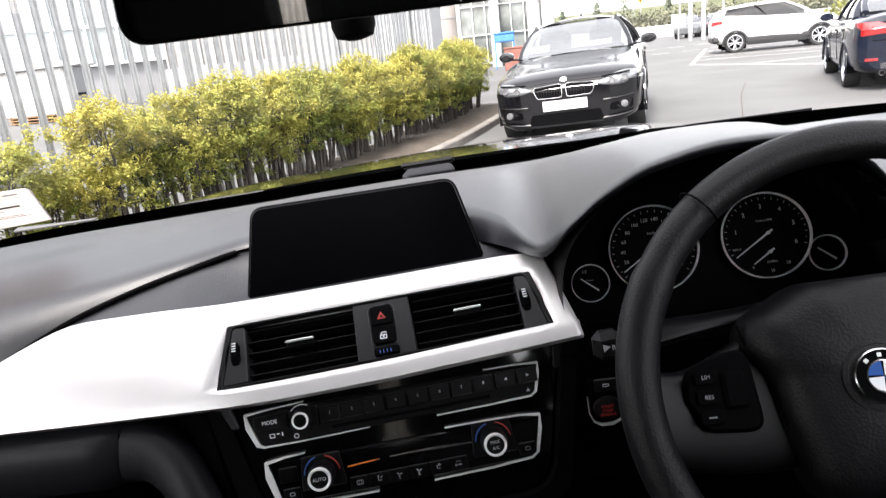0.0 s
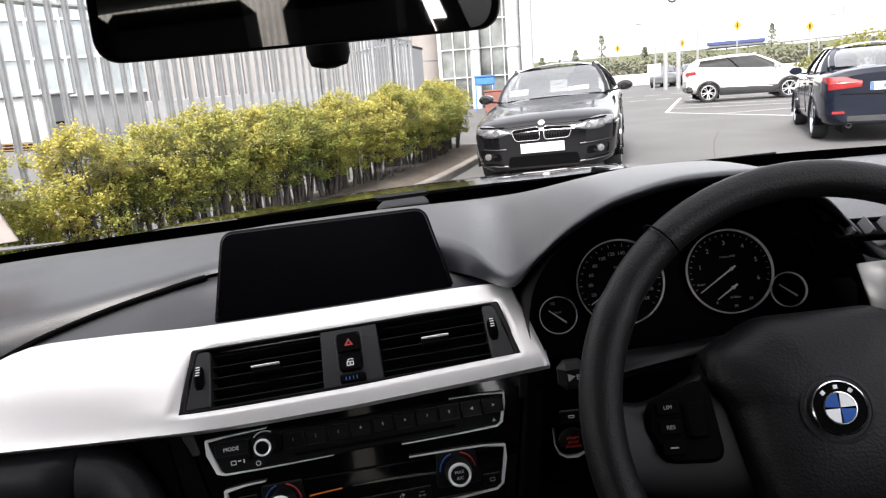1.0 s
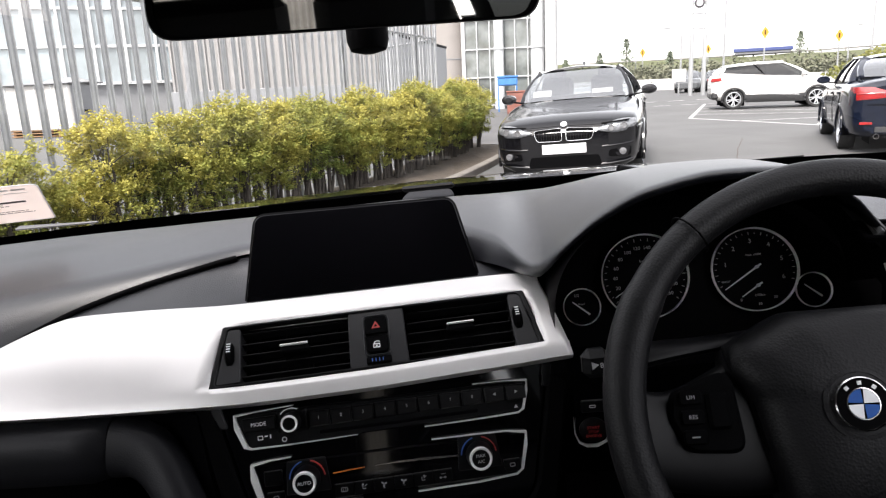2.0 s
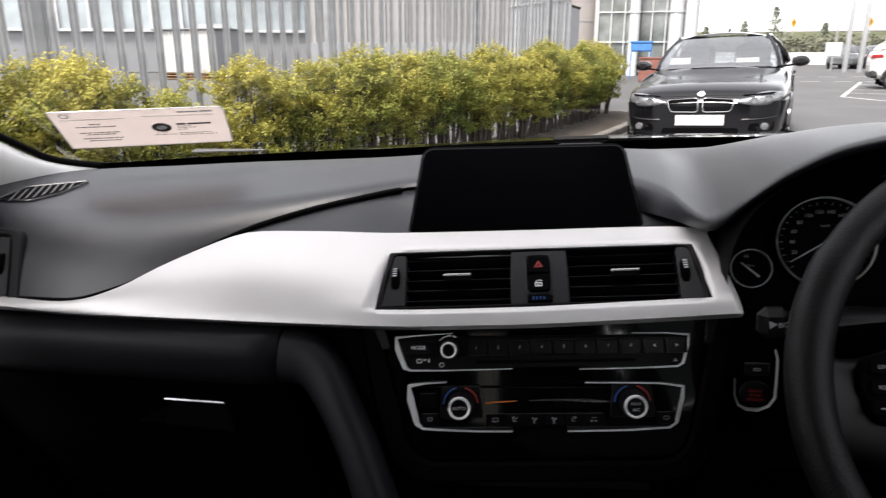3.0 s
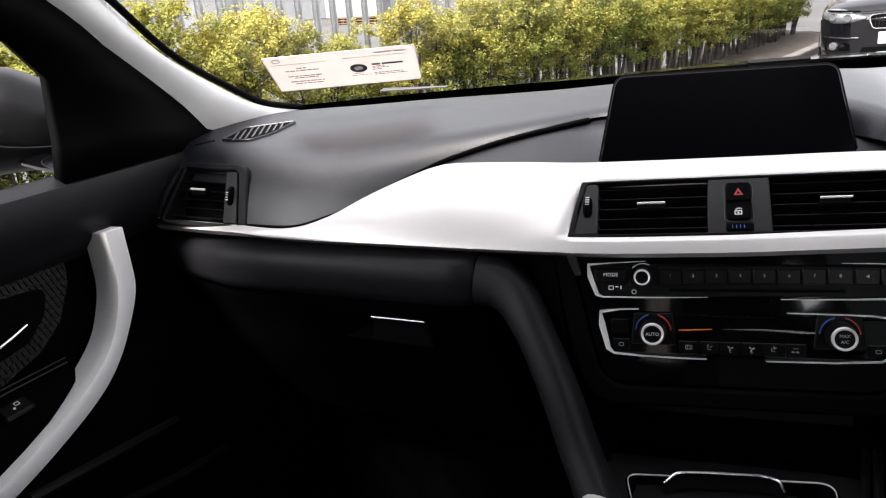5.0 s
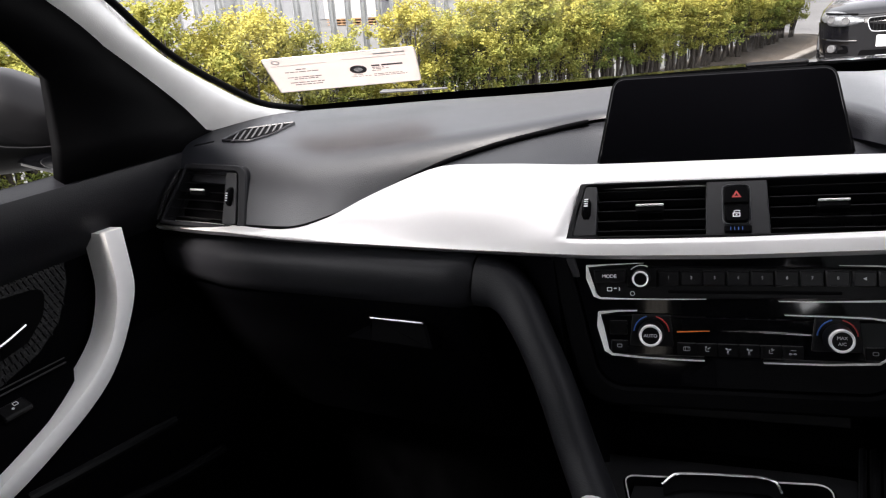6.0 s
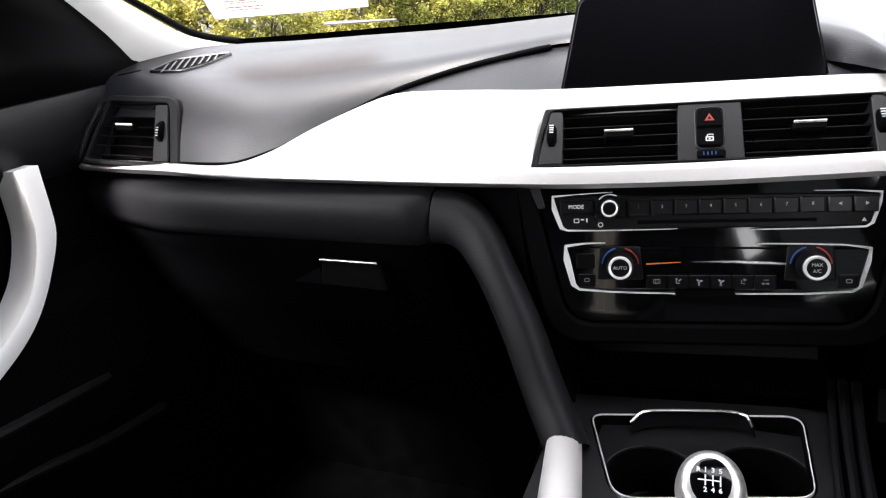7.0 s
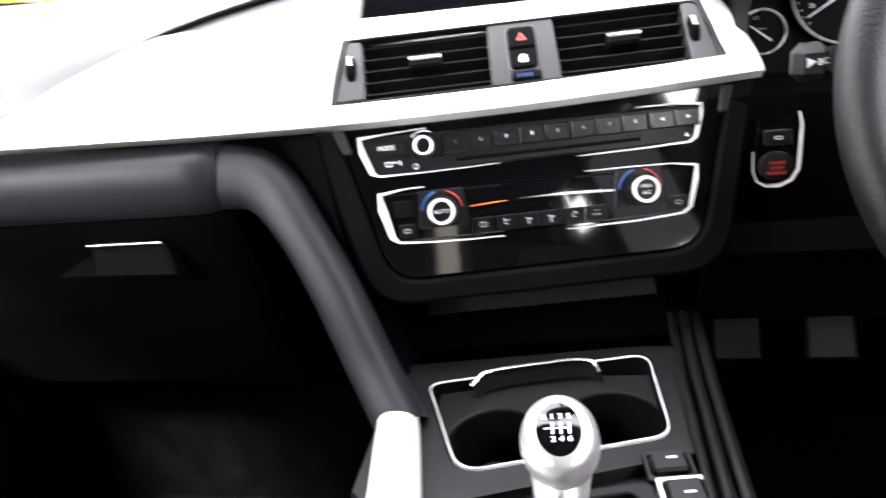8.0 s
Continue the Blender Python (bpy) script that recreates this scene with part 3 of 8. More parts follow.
for u, a, w in ((0.1045, 90, 0.036), (0.1245, -90, 0.036)):
    key = part("seek_key", Shape().prism(rounded([(u - 0.0095, 0.0285), (u + 0.0095, 0.0285), (u + 0.0095, 0.0425), (u - 0.0095, 0.0425)], 0.001, 2), 0.003, 0.0072, PANEL, 0.0012), KEYSATIN, audio)
    part("arrow_mark", Shape().prism([(x * 0.7, y * 0.7) for x, y in circle(0.0026, 3, a0=radians(90))], 0, 0.0005, PANEL @ shift(u, w, 0.0072) @ pose(0, 0, 0, 0, 0, a)), GREYINK, key)
part("eject_mark", Shape().prism([(x * 0.7, y * 0.7) for x, y in circle(0.003, 3, a0=radians(90))], 0, 0.0005, PANEL @ shift(0.1235, 0.0215, 0.0042)), GREYINK, audio)
part("disc_slot", Shape().box(0.150, 0.003, 0.002, PANEL @ shift(0.012, 0.0225, 0.0038), 0.0008), BLACK, audio)
part("mode_key", Shape().prism(rect(0.031, 0.0125, 0.001, 2, -0.1175, 0.0375), 0.003, 0.0068, PANEL, 0.001), MIDBLACK, audio)
lettering("mode_word", "MODE", 0.0050, PANEL @ shift(-0.1180, 0.0375, 0.0068), WHITEINK, audio)
media = Shape()
media.bezel(rect(0.005, 0.004, 0.0006, 2, -0.118, 0.0245), rect(0.0036, 0.0026, 0.0004, 2, -0.118, 0.0245), 0.004, 0.0046, PANEL)
media.box(0.003, 0.0012, 0.0004, PANEL @ shift(-0.1125, 0.0255, 0.0043), 0.0002).box(0.0012, 0.0035, 0.0004, PANEL @ shift(-0.1085, 0.0248, 0.0043), 0.0002)
part("media_mark", media, WHITEINK, audio)
part("power_mark", Shape().bezel(circle(0.0024, 16), circle(0.0016, 16), 0, 0.0005, PANEL @ shift(-0.096, 0.0205, 0.0042)), GREYINK, audio)
part("knob_recess", Shape().prism(rounded([(-0.102, 0.026), (-0.072, 0.026), (-0.072, 0.047), (-0.102, 0.047)], 0.003, 4), 0.002, 0.0058, PANEL, 0.002), MIDBLACK, audio)


def dial(name, u, w, r, depth, owner, word, lines):
    """A rotary control: grey collar, bright ring and a printed cap."""
    m = PANEL @ shift(u, w, 0.004)
    body = part(name, Shape().lathe([(r * 1.22, 0), (r * 1.22, depth * 0.35), (r * 1.05, depth * 0.6), (r * 1.02, depth)], 36, m), MIDBLACK, owner)
    part("bright_ring", Shape().lathe([(r * 1.03, depth * 0.8), (r * 1.03, depth * 1.02), (r * 0.96, depth * 1.06), (r * 0.80, depth * 1.03), (r * 0.79, depth * 0.9)], 36, m, caps=False), SATIN, body, "bright metal ring")
    part("cap", Shape().lathe([(r * 0.8, depth * 0.9), (r * 0.8, depth * 0.99), (r * 0.6, depth)], 28, m), MIDBLACK, body)
    for text, size, dy in lines:
        lettering(word, text, size, m @ shift(0, dy, depth + 0.0002), GREYINK, body)
    return body


dial("volume_dial", -0.0875, 0.036, 0.0074, 0.016, audio, "word", [])
part("volume_arc", band([(-0.0875 + 0.0125 * math.cos(radians(a)), 0.036 + 0.0125 * math.sin(radians(a))) for a in range(60, 150, 10)], 0.001, 0.0055, 0.0064, PANEL), GREYINK, audio)

# ---- climate panel ----
clim = thing("climate_panel", tuple(PANEL @ Vector((0, -0.04, 0))), "black climate control panel with two rotary temperature dials", "climate control")
out = rounded([(-0.1205, -0.0405), (0.1195, -0.0410), (0.1310, -0.003), (-0.1290, 0.0)], 0.005, 5)
part("face", Shape().prism(out, -0.006, 0.003, PANEL, 0.0015), PIANO, clim)
part("silver_edge", band([(-0.092, 0.0035), (-0.11, 0.003), (-0.1285, 0.0005), (-0.1275, -0.012), (-0.1215, -0.036), (-0.116, -0.0405), (-0.09, -0.0425), (-0.06, -0.0435), (-0.030, -0.0438)],
     [0.0006, 0.0011, 0.0030, 0.0062, 0.0046, 0.0018, 0.0009, 0.0007, 0.0004], 0.0, 0.006, PANEL), SATIN, clim, "silver edge strip")
part("silver_edge", band([(0.040, 0.0015), (0.08, 0.001), (0.11, 0.0), (0.1295, -0.003), (0.1280, -0.014), (0.1220, -0.036), (0.116, -0.0405), (0.08, -0.0430), (0.022, -0.0438)],
     [0.0004, 0.0006, 0.0008, 0.0022, 0.0030, 0.0022, 0.0014, 0.0009, 0.0004], 0.0, 0.006, PANEL), SATIN, clim, "silver edge strip")
for u, lines in ((-0.0785, [("AUTO", 0.0045, 0)]), (0.0825, [("MAX", 0.0040, 0.0026), ("A/C", 0.0040, -0.0026)])):
    part("dial_plate", Shape().prism(rounded([(u - 0.021, -0.031), (u + 0.021, -0.031), (u + 0.018, 0.000), (u - 0.018, 0.000)], 0.002, 3), 0.0025, 0.0055, PANEL, 0.001), MIDBLACK, clim)
    dial("temperature_dial", u, -0.0175, 0.0102, 0.022, clim, "dial_word", lines)
    for a0, a1, ink in ((105, 175, BLUEINK), (5, 75, REDINK)):
        part("temperature_arc", band([(u + 0.0165 * math.cos(radians(a)), -0.0175 + 0.0165 * math.sin(radians(a))) for a in range(a0, a1 + 1, 10)], 0.0011, 0.0055, 0.0068, PANEL), ink, clim)
# reflection across the gloss face, drawn as a tapering amber and chrome strip
strip = [(-0.055 + 0.120 * i / 12, -0.0165 + 0.0022 * math.sin(math.pi * i / 12)) for i in range(13)]
part("amber_glint", band(strip[:4], [0.0012, 0.0010, 0.0008, 0.0005], 0.003, 0.0045, PANEL), AMBER, clim)
part("bright_line", band(strip[4:], [0.0006, 0.0010, 0.0014, 0.0018, 0.002, 0.0022, 0.0022, 0.0018, 0.001], 0.003, 0.0045, PANEL), CHROME, clim, "thin bright strip drawn for a reflection on the panel")
for k, u in enumerate((-0.046, -0.0275, -0.009, 0.0095, 0.028, 0.0465)):
    key = part("climate_key", Shape().prism(rect(0.0181, 0.0125, 0.001, 2, u, -0.0330), 0.002, 0.0044, PANEL, 0.0007), KEYBLACK, clim)
    mark, at = Shape(), PANEL @ shift(u, -0.0325, 0.0046)
    if k == 0:
        mark.bezel(rect(0.0062, 0.0040, 0.0008, 2), rect(0.0052, 0.0030, 0.0005, 2), 0, 0.0003, at)
        for x in (-0.0012, 0.0012):
            mark.box(0.0004, 0.0046, 0.0003, at @ shift(x), 0.0001)
    elif k in (1, 4):
        mark.lathe([(0.0009, 0), (0.0009, 0.0003)], 10, at @ shift(-0.0012 if k == 1 else 0.0008, 0.0022))
        mark.box(0.0007, 0.0032, 0.0003, at @ shift(-0.0014, 0), 0.0001).box(0.0030, 0.0006, 0.0003, at @ shift(0.0002, -0.0016), 0.0001)
        mark.box(0.0032, 0.0006, 0.0003, at @ shift(0.0016, 0.0012) @ pose(0, 0, 0, 0, 0, 35), 0.0001)
    elif k in (2, 3):
        for a in (20, 140, 260):
            mark.box(0.0024, 0.0013, 0.0003, at @ pose(0, 0, 0, 0, 0, a) @ shift(0.0016), 0.0001)
        mark.box(0.0026 if k == 3 else 0.0018, 0.0004, 0.0003, at @ shift(0, -0.0036), 0.0001)
    else:
        mark.box(0.0068, 0.0004, 0.0003, at @ shift(0, -0.0016), 0.0001).box(0.0046, 0.0004, 0.0003, at @ shift(0.0004, 0.0016), 0.0001)
        for x in (-0.0022, 0.0018):
            mark.bezel(circle(0.0010, 10), circle(0.0006, 10), 0, 0.0003, at @ shift(x, -0.0016))
    part("key_mark", mark, DIMINK, key)
for u in (-0.109, 0.113):
    key = part("demist_key", Shape().prism(rect(0.016, 0.012, 0.001, 2, u, -0.032), 0.002, 0.0044, PANEL, 0.0007), KEYBLACK, clim)
    part("key_mark", Shape().bezel(rect(0.005, 0.0035, 0.001, 2), rect(0.0036, 0.0022, 0.0006, 2), 0, 0.0004, PANEL @ shift(u, -0.0315, 0.0045)), DIMINK, key)
part("side_key", Shape().prism(rect(0.017, 0.014, 0.001, 2, -0.110, -0.0135), 0.002, 0.0044, PANEL, 0.0007), KEYBLACK, clim)

# ---- centre air vents ----
vents = thing("centre_air_vents", tuple(VENT @ Vector((0, -0.03, 0))), "pair of black slatted air vents in the dashboard trim", "air vent")
vout = rounded(VENT_OUT, [0.002, 0.002, 0.003, 0.003], 6)
vin = rounded([(-0.1545, -0.0285), (0.1545, -0.0275), (0.1430, 0.0262), (-0.1430, 0.0270)], [0.003, 0.003, 0.009, 0.009], 6)
part("vent_frame", Shape().bezel(vout, vin, -0.030, 0.0045, VENT, 0.0012), MIDBLACK, vents)
part("vent_back", Shape().box(0.32, 0.062, 0.003, VENT @ shift(0, 0, -0.034), 0.001), BLACK, vents)
slat_m = Shape().box(0.1035, 0.012, 0.0011, None, 0.0004)
for c in (-0.0790, 0.0815):
    for k in range(5):
        s = Shape().add(slat_m.v, slat_m.f, VENT @ shift(c, -0.0215 + 0.0108 * k, -0.009) @ pose(0, 0, 0, 80, 0, 0))
        part("slat", s, MIDBLACK, vents)
    for k in range(4):
        part("rear_vane", Shape().box(0.0015, 0.056, 0.012, VENT @ shift(c - 0.04 + 0.026 * k, 0, -0.026), 0.0005), BLACK, vents)
    tab = part("vent_tab", Shape().box(0.027, 0.009, 0.014, VENT @ shift(c, -0.0005, -0.001), 0.002), BLACK, vents)
    part("tab_edge", Shape().box(0.0265, 0.0020, 0.003, VENT @ shift(c, 0.0025, 0.0068), 0.0007), SATIN, tab, "chrome edge of the vent tab")
for a, b, c in ((-0.1420, 0, 1), (0.1430, 0, -1)):
    cap = part("vent_end", Shape().prism(rounded([(a - 0.0115 - (0.001 if c > 0 else 0), -0.0285), (a + 0.0115, -0.028), (a + 0.0115 - (0.0 if c > 0 else 0.011), 0.0265), (a - 0.0115 + (0.011 if c > 0 else 0), 0.0268)], 0.003, 4), -0.02, 0.0035, VENT, 0.001), VENTGREY, vents)
    off = 0.0035 * c
    part("thumb_wheel", Shape().lathe([(0.010, -0.0045), (0.0135, -0.0025), (0.0135, 0.0025), (0.010, 0.0045)], 28, VENT @ shift(a + off - 0.002, 0.001, -0.004) @ pose(0, 0, 0, 0, 90, 0)), BLACK, cap)
    ticks = Shape()
    for k in range(4):
        ticks.box(0.004, 0.0011, 0.001, VENT @ shift(a + off - 0.002, 0.002 + 0.0027 * k, 0.0098 - 0.0006 * k), 0.0003)
    part("wheel_marks", ticks, WHITEINK, cap)
block = part("switch_block", Shape().prism(rounded([(-0.0275, -0.029), (0.0285, -0.0285), (0.0275, 0.0275), (-0.0265, 0.0275)], 0.002, 3), -0.025, 0.003, VENT, 0.001), VENTGREY, vents)
part("switch_rim", Shape().bezel(rounded([(-0.0128, -0.0188), (0.0128, -0.0188), (0.0128, 0.0228), (-0.0128, 0.0228)], 0.006, 6), rounded([(-0.0116, -0.0176), (0.0116, -0.0176), (0.0116, 0.0216), (-0.0116, 0.0216)], 0.005, 6), 0.002, 0.0042, VENT, 0.0005), DASH, vents)
haz = part("hazard_switch", Shape().prism(rounded([(-0.0110, 0.0022), (0.0110, 0.0022), (0.0108, 0.0208), (-0.0108, 0.0208)], [0.001, 0.001, 0.005, 0.005], 5), 0.002, 0.006, VENT, 0.0015), BLACK, vents)
tri = circle(0.0048, 3, a0=radians(90))
part("hazard_mark", Shape().bezel(tri, [(x * 0.45, y * 0.45) for x, y in tri], 0, 0.0005, VENT @ shift(0, 0.0105, 0.006)), REDINK, haz)
lock = part("locking_switch", Shape().prism(rounded([(-0.0106, -0.0168), (0.0106, -0.0168), (0.0110, 0.0010), (-0.0110, 0.0010)], [0.005, 0.005, 0.001, 0.001], 5), 0.002, 0.006, VENT, 0.0015), BLACK, vents)
lm = Shape()
lm.bezel(rect(0.0066, 0.0042, 0.0006, 2), rect(0.0050, 0.0026, 0.0004, 2), 0, 0.0005, VENT @ shift(-0.0006, -0.0098, 0.006))
lm.box(0.0014, 0.0014, 0.0005, VENT @ shift(-0.0006, -0.0098, 0.0062), 0.0001)
lm.tube([VENT @ Vector((x, y, 0.0062)) for x, y in ((-0.0026, -0.0076), (-0.0024, -0.0060), (-0.0004, -0.0054), (0.0016, -0.0056), (0.0026, -0.0064))], 0.00045, 5)
part("lock_mark", lm, WHITEINK, lock)
wheel = part("temperature_wheel", Shape().prism(rect(0.024, 0.0078, 0.002, 4, 0.0005, -0.0235), 0.002, 0.0055, VENT, 0.0015), BLACK, vents)
bl = Shape()
for k in range(4):
    bl.box(0.0008, 0.0034, 0.0005, VENT @ shift(-0.006 + 0.0034 * k, -0.0235, 0.0057), 0.0002)
part("wheel_marks", bl, BLUEINK, wheel)

# ---- side air vent at the passenger door ----
side = thing("side_air_vent", (-0.634, -0.03, 0.975), "black slatted side air vent beside the passenger door", "air vent")
sout = rounded([(-0.079, -0.043), (0.081, -0.042), (0.069, 0.044), (-0.040, 0.045)], [0.004, 0.008, 0.020, 0.008], 5)
sin_ = rounded([(-0.070, -0.036), (0.066, -0.035), (0.055, 0.035), (-0.038, 0.036)], [0.003, 0.005, 0.008, 0.005], 5)
part("vent_frame", Shape().bezel(sout, sin_, -0.03, 0.004, SIDE, 0.002), BRACE, side)
part("vent_back", Shape().prism(inset(sin_, -0.004), -0.030, -0.026, SIDE), BLACK, side)
for k in range(6):
    x0 = -0.064 + 0.0052 * k
    part("slat", Shape().box(0.042 - x0 - 0.004, 0.0055, 0.0008, SIDE @ shift((x0 + 0.038) / 2, -0.029 + 0.0118 * k, -0.001) @ pose(0, 0, 0, 84, 0, 0), 0.0003), MIDBLACK, side)
cap = part("vent_end", Shape().prism(rounded([(0.038, -0.035), (0.062, -0.034), (0.053, 0.034), (0.034, 0.034)], 0.003, 4), -0.01, 0.003, SIDE, 0.001), VENTGREY, side)
part("thumb_wheel", Shape().lathe([(0.011, -0.0045), (0.0145, -0.0025), (0.0145, 0.0025), (0.011, 0.0045)], 28, SIDE @ shift(0.0475, 0.002, -0.004) @ pose(0, 0, 0, 0, 90, 0)), BLACK, cap)
ticks = Shape()
for k in range(4):
    ticks.box(0.004, 0.0012, 0.001, SIDE @ shift(0.0475, -0.004 + 0.0032 * k, 0.0103), 0.0003)
part("wheel_marks", ticks, WHITEINK, cap)
tab = part("vent_tab", Shape().box(0.027, 0.010, 0.012, SIDE @ shift(-0.005, 0.004, 0.004), 0.002), BLACK, side)
part("tab_edge", Shape().box(0.026, 0.0028, 0.003, SIDE @ shift(-0.005, 0.0075, 0.0105), 0.0008), SATIN, tab, "chrome edge of the vent tab")
part("chrome_edge", band([(-0.0770, -0.036), (-0.0665, 0.000), (-0.0440, 0.036)], [0.003, 0.005, 0.002], 0.004, 0.008, SIDE), CHROME, side, "curved chrome edge")

# demister grille in the pad
DEM = axes((-0.624, 0.0872, 1.0766), (0.587, 0.807, 0.062), (0.061, -0.121, 0.991))
dem = thing("demister_grille", tuple(DEM.translation), "grey slotted demister grille in the dashboard top", "air vent")
d_out = rounded([(-0.050, 0.008), (-0.020, -0.032), (0.016, -0.027), (0.062, 0.009), (-0.008, 0.041)], [0.003, 0.012, 0.012, 0.003, 0.012], 5)
d_in = inset(d_out, 0.0022)
part("grille_frame", Shape().bezel(d_out, d_in, -0.012, 0.0006, DEM, 0.001), DASH, dem)
part("grille_back", Shape().prism(d_in, -0.012, -0.0016, DEM), BLACK, dem)
for k in range(8):
    u = -0.030 + 0.0098 * k
    part("slat", Shape().box(0.0040, 0.056 - 0.0055 * abs(k - 2.6), 0.0014, DEM @ shift(u, 0.005, -0.0006) @ pose(0, 0, 0, 0, -25, -25), 0.0004), SLAT, dem)

part("embossed_mark", Shape().box(0.030, 0.0040, 0.0006, axes((-0.634, -0.004, 1.0795), (1, 0.35, 0.02), (0, -0.35, 1)), 0.0002), BLACK, dash)

# ---- display ----
DISP = axes(SO + SX * -0.014 + SY * 0.084 + UPZ * 1.064, SX * 1.0 - SY * 0.06, -SY * math.cos(radians(14)) + UPZ * math.sin(radians(14)))
disp = thing("display_screen", tuple(DISP @ Vector((0, -0.045, 0))), "black freestanding dashboard display with a switched-off screen", "screen")
dpoly = rounded([(-0.1255, -0.053), (0.1315, -0.052), (0.1090, 0.0505), (-0.1045, 0.0530)], [0.002, 0.002, 0.016, 0.016], 7)
part("housing", Shape().prism(dpoly, -0.03, 0.0, DISP, 0.003), BLACK, disp)
part("glass", Shape().prism(inset(dpoly, 0.0025), 0.0005, 0.0016, DISP, 0.0008), SCREEN, disp)
part("foot", Shape().box(0.22, 0.03, 0.05, DISP @ shift(0, -0.05, -0.03), 0.006), BLACK, disp)

# ---- instrument cluster ----
CLN = Vector((0, -math.cos(radians(20)), math.sin(radians(20))))
cluster = thing("instrument_cluster", (0.35, 0.1, 0.95), "black instrument cluster with four chrome-ringed dials", "instrument cluster")
CL = axes((0.345, 0.104, 1.0), (1, 0, 0), CLN)
part("backing", Shape().prism(rounded([(-0.150, -0.062), (0.155, -0.062), (0.150, 0.02), (0.06, 0.10), (-0.07, 0.10), (-0.145, 0.03)], 0.03, 6), -0.012, -0.002, CL), BLACK, cluster)
rows = []
for i in range(49):
    a = math.pi * i / 48
    x0, z0 = 0.345 - 0.158 * math.cos(a), 1.000 + 0.112 * math.sin(a) ** 0.8
    x1, z1 = 0.340 - 0.150 * math.cos(a), 0.995 + 0.118 * math.sin(a) ** 0.8
    rows.append([(x0, 0.12, z0 - 0.02), (x0, 0.06, z0), (x1, 0.0, z1)])
part("cowl_lining", Shape().grid(rows), BLACK, cluster, sharp=60)
part("lower_cowl", Shape().grid([[(0.185, 0.12, 0.945), (0.505, 0.12, 0.945)], [(0.187, 0.045, 0.938), (0.505, 0.045, 0.938)], [(0.19, 0.02, 0.925), (0.505, 0.02, 0.925)], [(0.19, 0.03, 0.80), (0.505, 0.03, 0.80)]]), MIDBLACK, cluster)


def gauge(cx, cz, r, start, sweep, labels, size, needle, ticks, small):
    m = axes((cx, 0.1, cz), (1, 0, 0), CLN)
    face = part("dial_face", Shape().prism(circle(r * 0.97, 40), -0.003, -0.001, m), BLACK, cluster)
    part("bright_ring", Shape().lathe([(r + 0.0003, -0.002), (r + 0.0003, 0.004), (r - 0.0002, 0.0046), (r - 0.0007, 0.003), (r - 0.0009, -0.001)], 56, m, caps=False), RINGWHITE, face, "bright metal ring")
    marks = Shape()
    for k in range(ticks + 1):
        a = radians(start - sweep * k / ticks)
        marks.box(r * (0.065 if k % 2 == 0 else 0.04), 0.0006, 0.0004, m @ pose(r * 0.90 * math.cos(a), r * 0.87 * math.sin(a), 0, 0, 0, math.degrees(a)), 0.0001)
    part("scale_marks", marks, DIMINK, face)
    for k, text in enumerate(labels):
        a = radians(start - sweep * k / (len(labels) - 1))
        if text:
            lettering("numeral", text, size, m @ shift(r * 0.68 * math.cos(a), r * 0.68 * math.sin(a), 0), DIMINK, face)
    for at, hub, length in needle:
        a = radians(at)
        hx, hy = hub
        n = Shape().prism([(-r * 0.12, -0.0009), (length, -0.0004), (length, 0.0004), (-r * 0.12, 0.0009)], 0.001, 0.002, m @ shift(hx, hy, 0) @ pose(0, 0, 0, 0, 0, at))
        n.lathe([(r * 0.04, 0), (r * 0.04, 0.003), (r * 0.03, 0.004)], 16, m @ shift(hx, hy, 0))
        part("needle", n, GREYINK, face)
    for text, sz, x, y in small:
        lettering("caption", text, sz, m @ shift(x, y, 0), DIMINK, face)


gauge(0.292, 1.010, 0.0445, 220, 260, ["", "20", "40", "60", "80", "100", "120", "140", "160", "180", "200", "220", "240", "260"], 0.0052, [(212, (0, 0), 0.038)], 26, [("km/h", 0.004, 0, 0.016)])
gauge(0.403, 1.008, 0.0430, 205, 225, ["", "1", "2", "3", "4", "5", "6"], 0.0064, [(212, (0.002, 0.002), 0.040), (212, (0.001, -0.017), 0.020)], 24, [("1/min x1000", 0.0032, 0, 0.015), ("l/100km", 0.0032, 0.002, -0.027), ("0", 0.004, -0.017, -0.031), ("10", 0.004, 0.001, -0.036), ("20", 0.004, 0.017, -0.030), ("READY", 0.0028, -0.030, -0.011)])
gauge(0.225, 0.982, 0.0195, 200, 180, ["", "1/2", ""], 0.0044, [(140, (0.006, -0.007), 0.020)], 4, [("Diesel", 0.0028, 0, 0.003)])
gauge(0.461, 0.981, 0.0178, 200, 180, ["50", "100", "150"], 0.0040, [(140, (0.006, -0.006), 0.019)], 4, [("C", 0.003, 0, 0.001)])

# right end of the trim and its vent, beyond the wheel
rtrim = Shape().grid([[(0.480 + 0.02 * k, -0.030 + 0.002 * k, 0.948 - 0.002 * k), (0.472 + 0.022 * k, -0.037, 1.000), (0.462 + 0.024 * k, -0.030, 1.041)] for k in range(13)])
sol2 = part("silver_trim_end", rtrim, SILVER, dash, "satin silver trim strip")
sol2.modifiers.new("thickness", "SOLIDIFY").thickness = 0.004
rv = thing("driver_side_vent", (0.53, -0.04, 0.98), "black slatted side air vent beside the driver", "air vent")
RV = axes((0.530, -0.045, 1.018), (1, 0.10, 0), (-0.02, -1, 0.4))
part("vent_frame", Shape().bezel(rect(0.09, 0.062, 0.008), rect(0.078, 0.050, 0.006), -0.01, 0.006, RV, 0.001), MIDBLACK, rv)
part("vent_back", Shape().box(0.08, 0.052, 0.003, RV @ shift(0, 0, -0.008), 0.001), BLACK, rv)
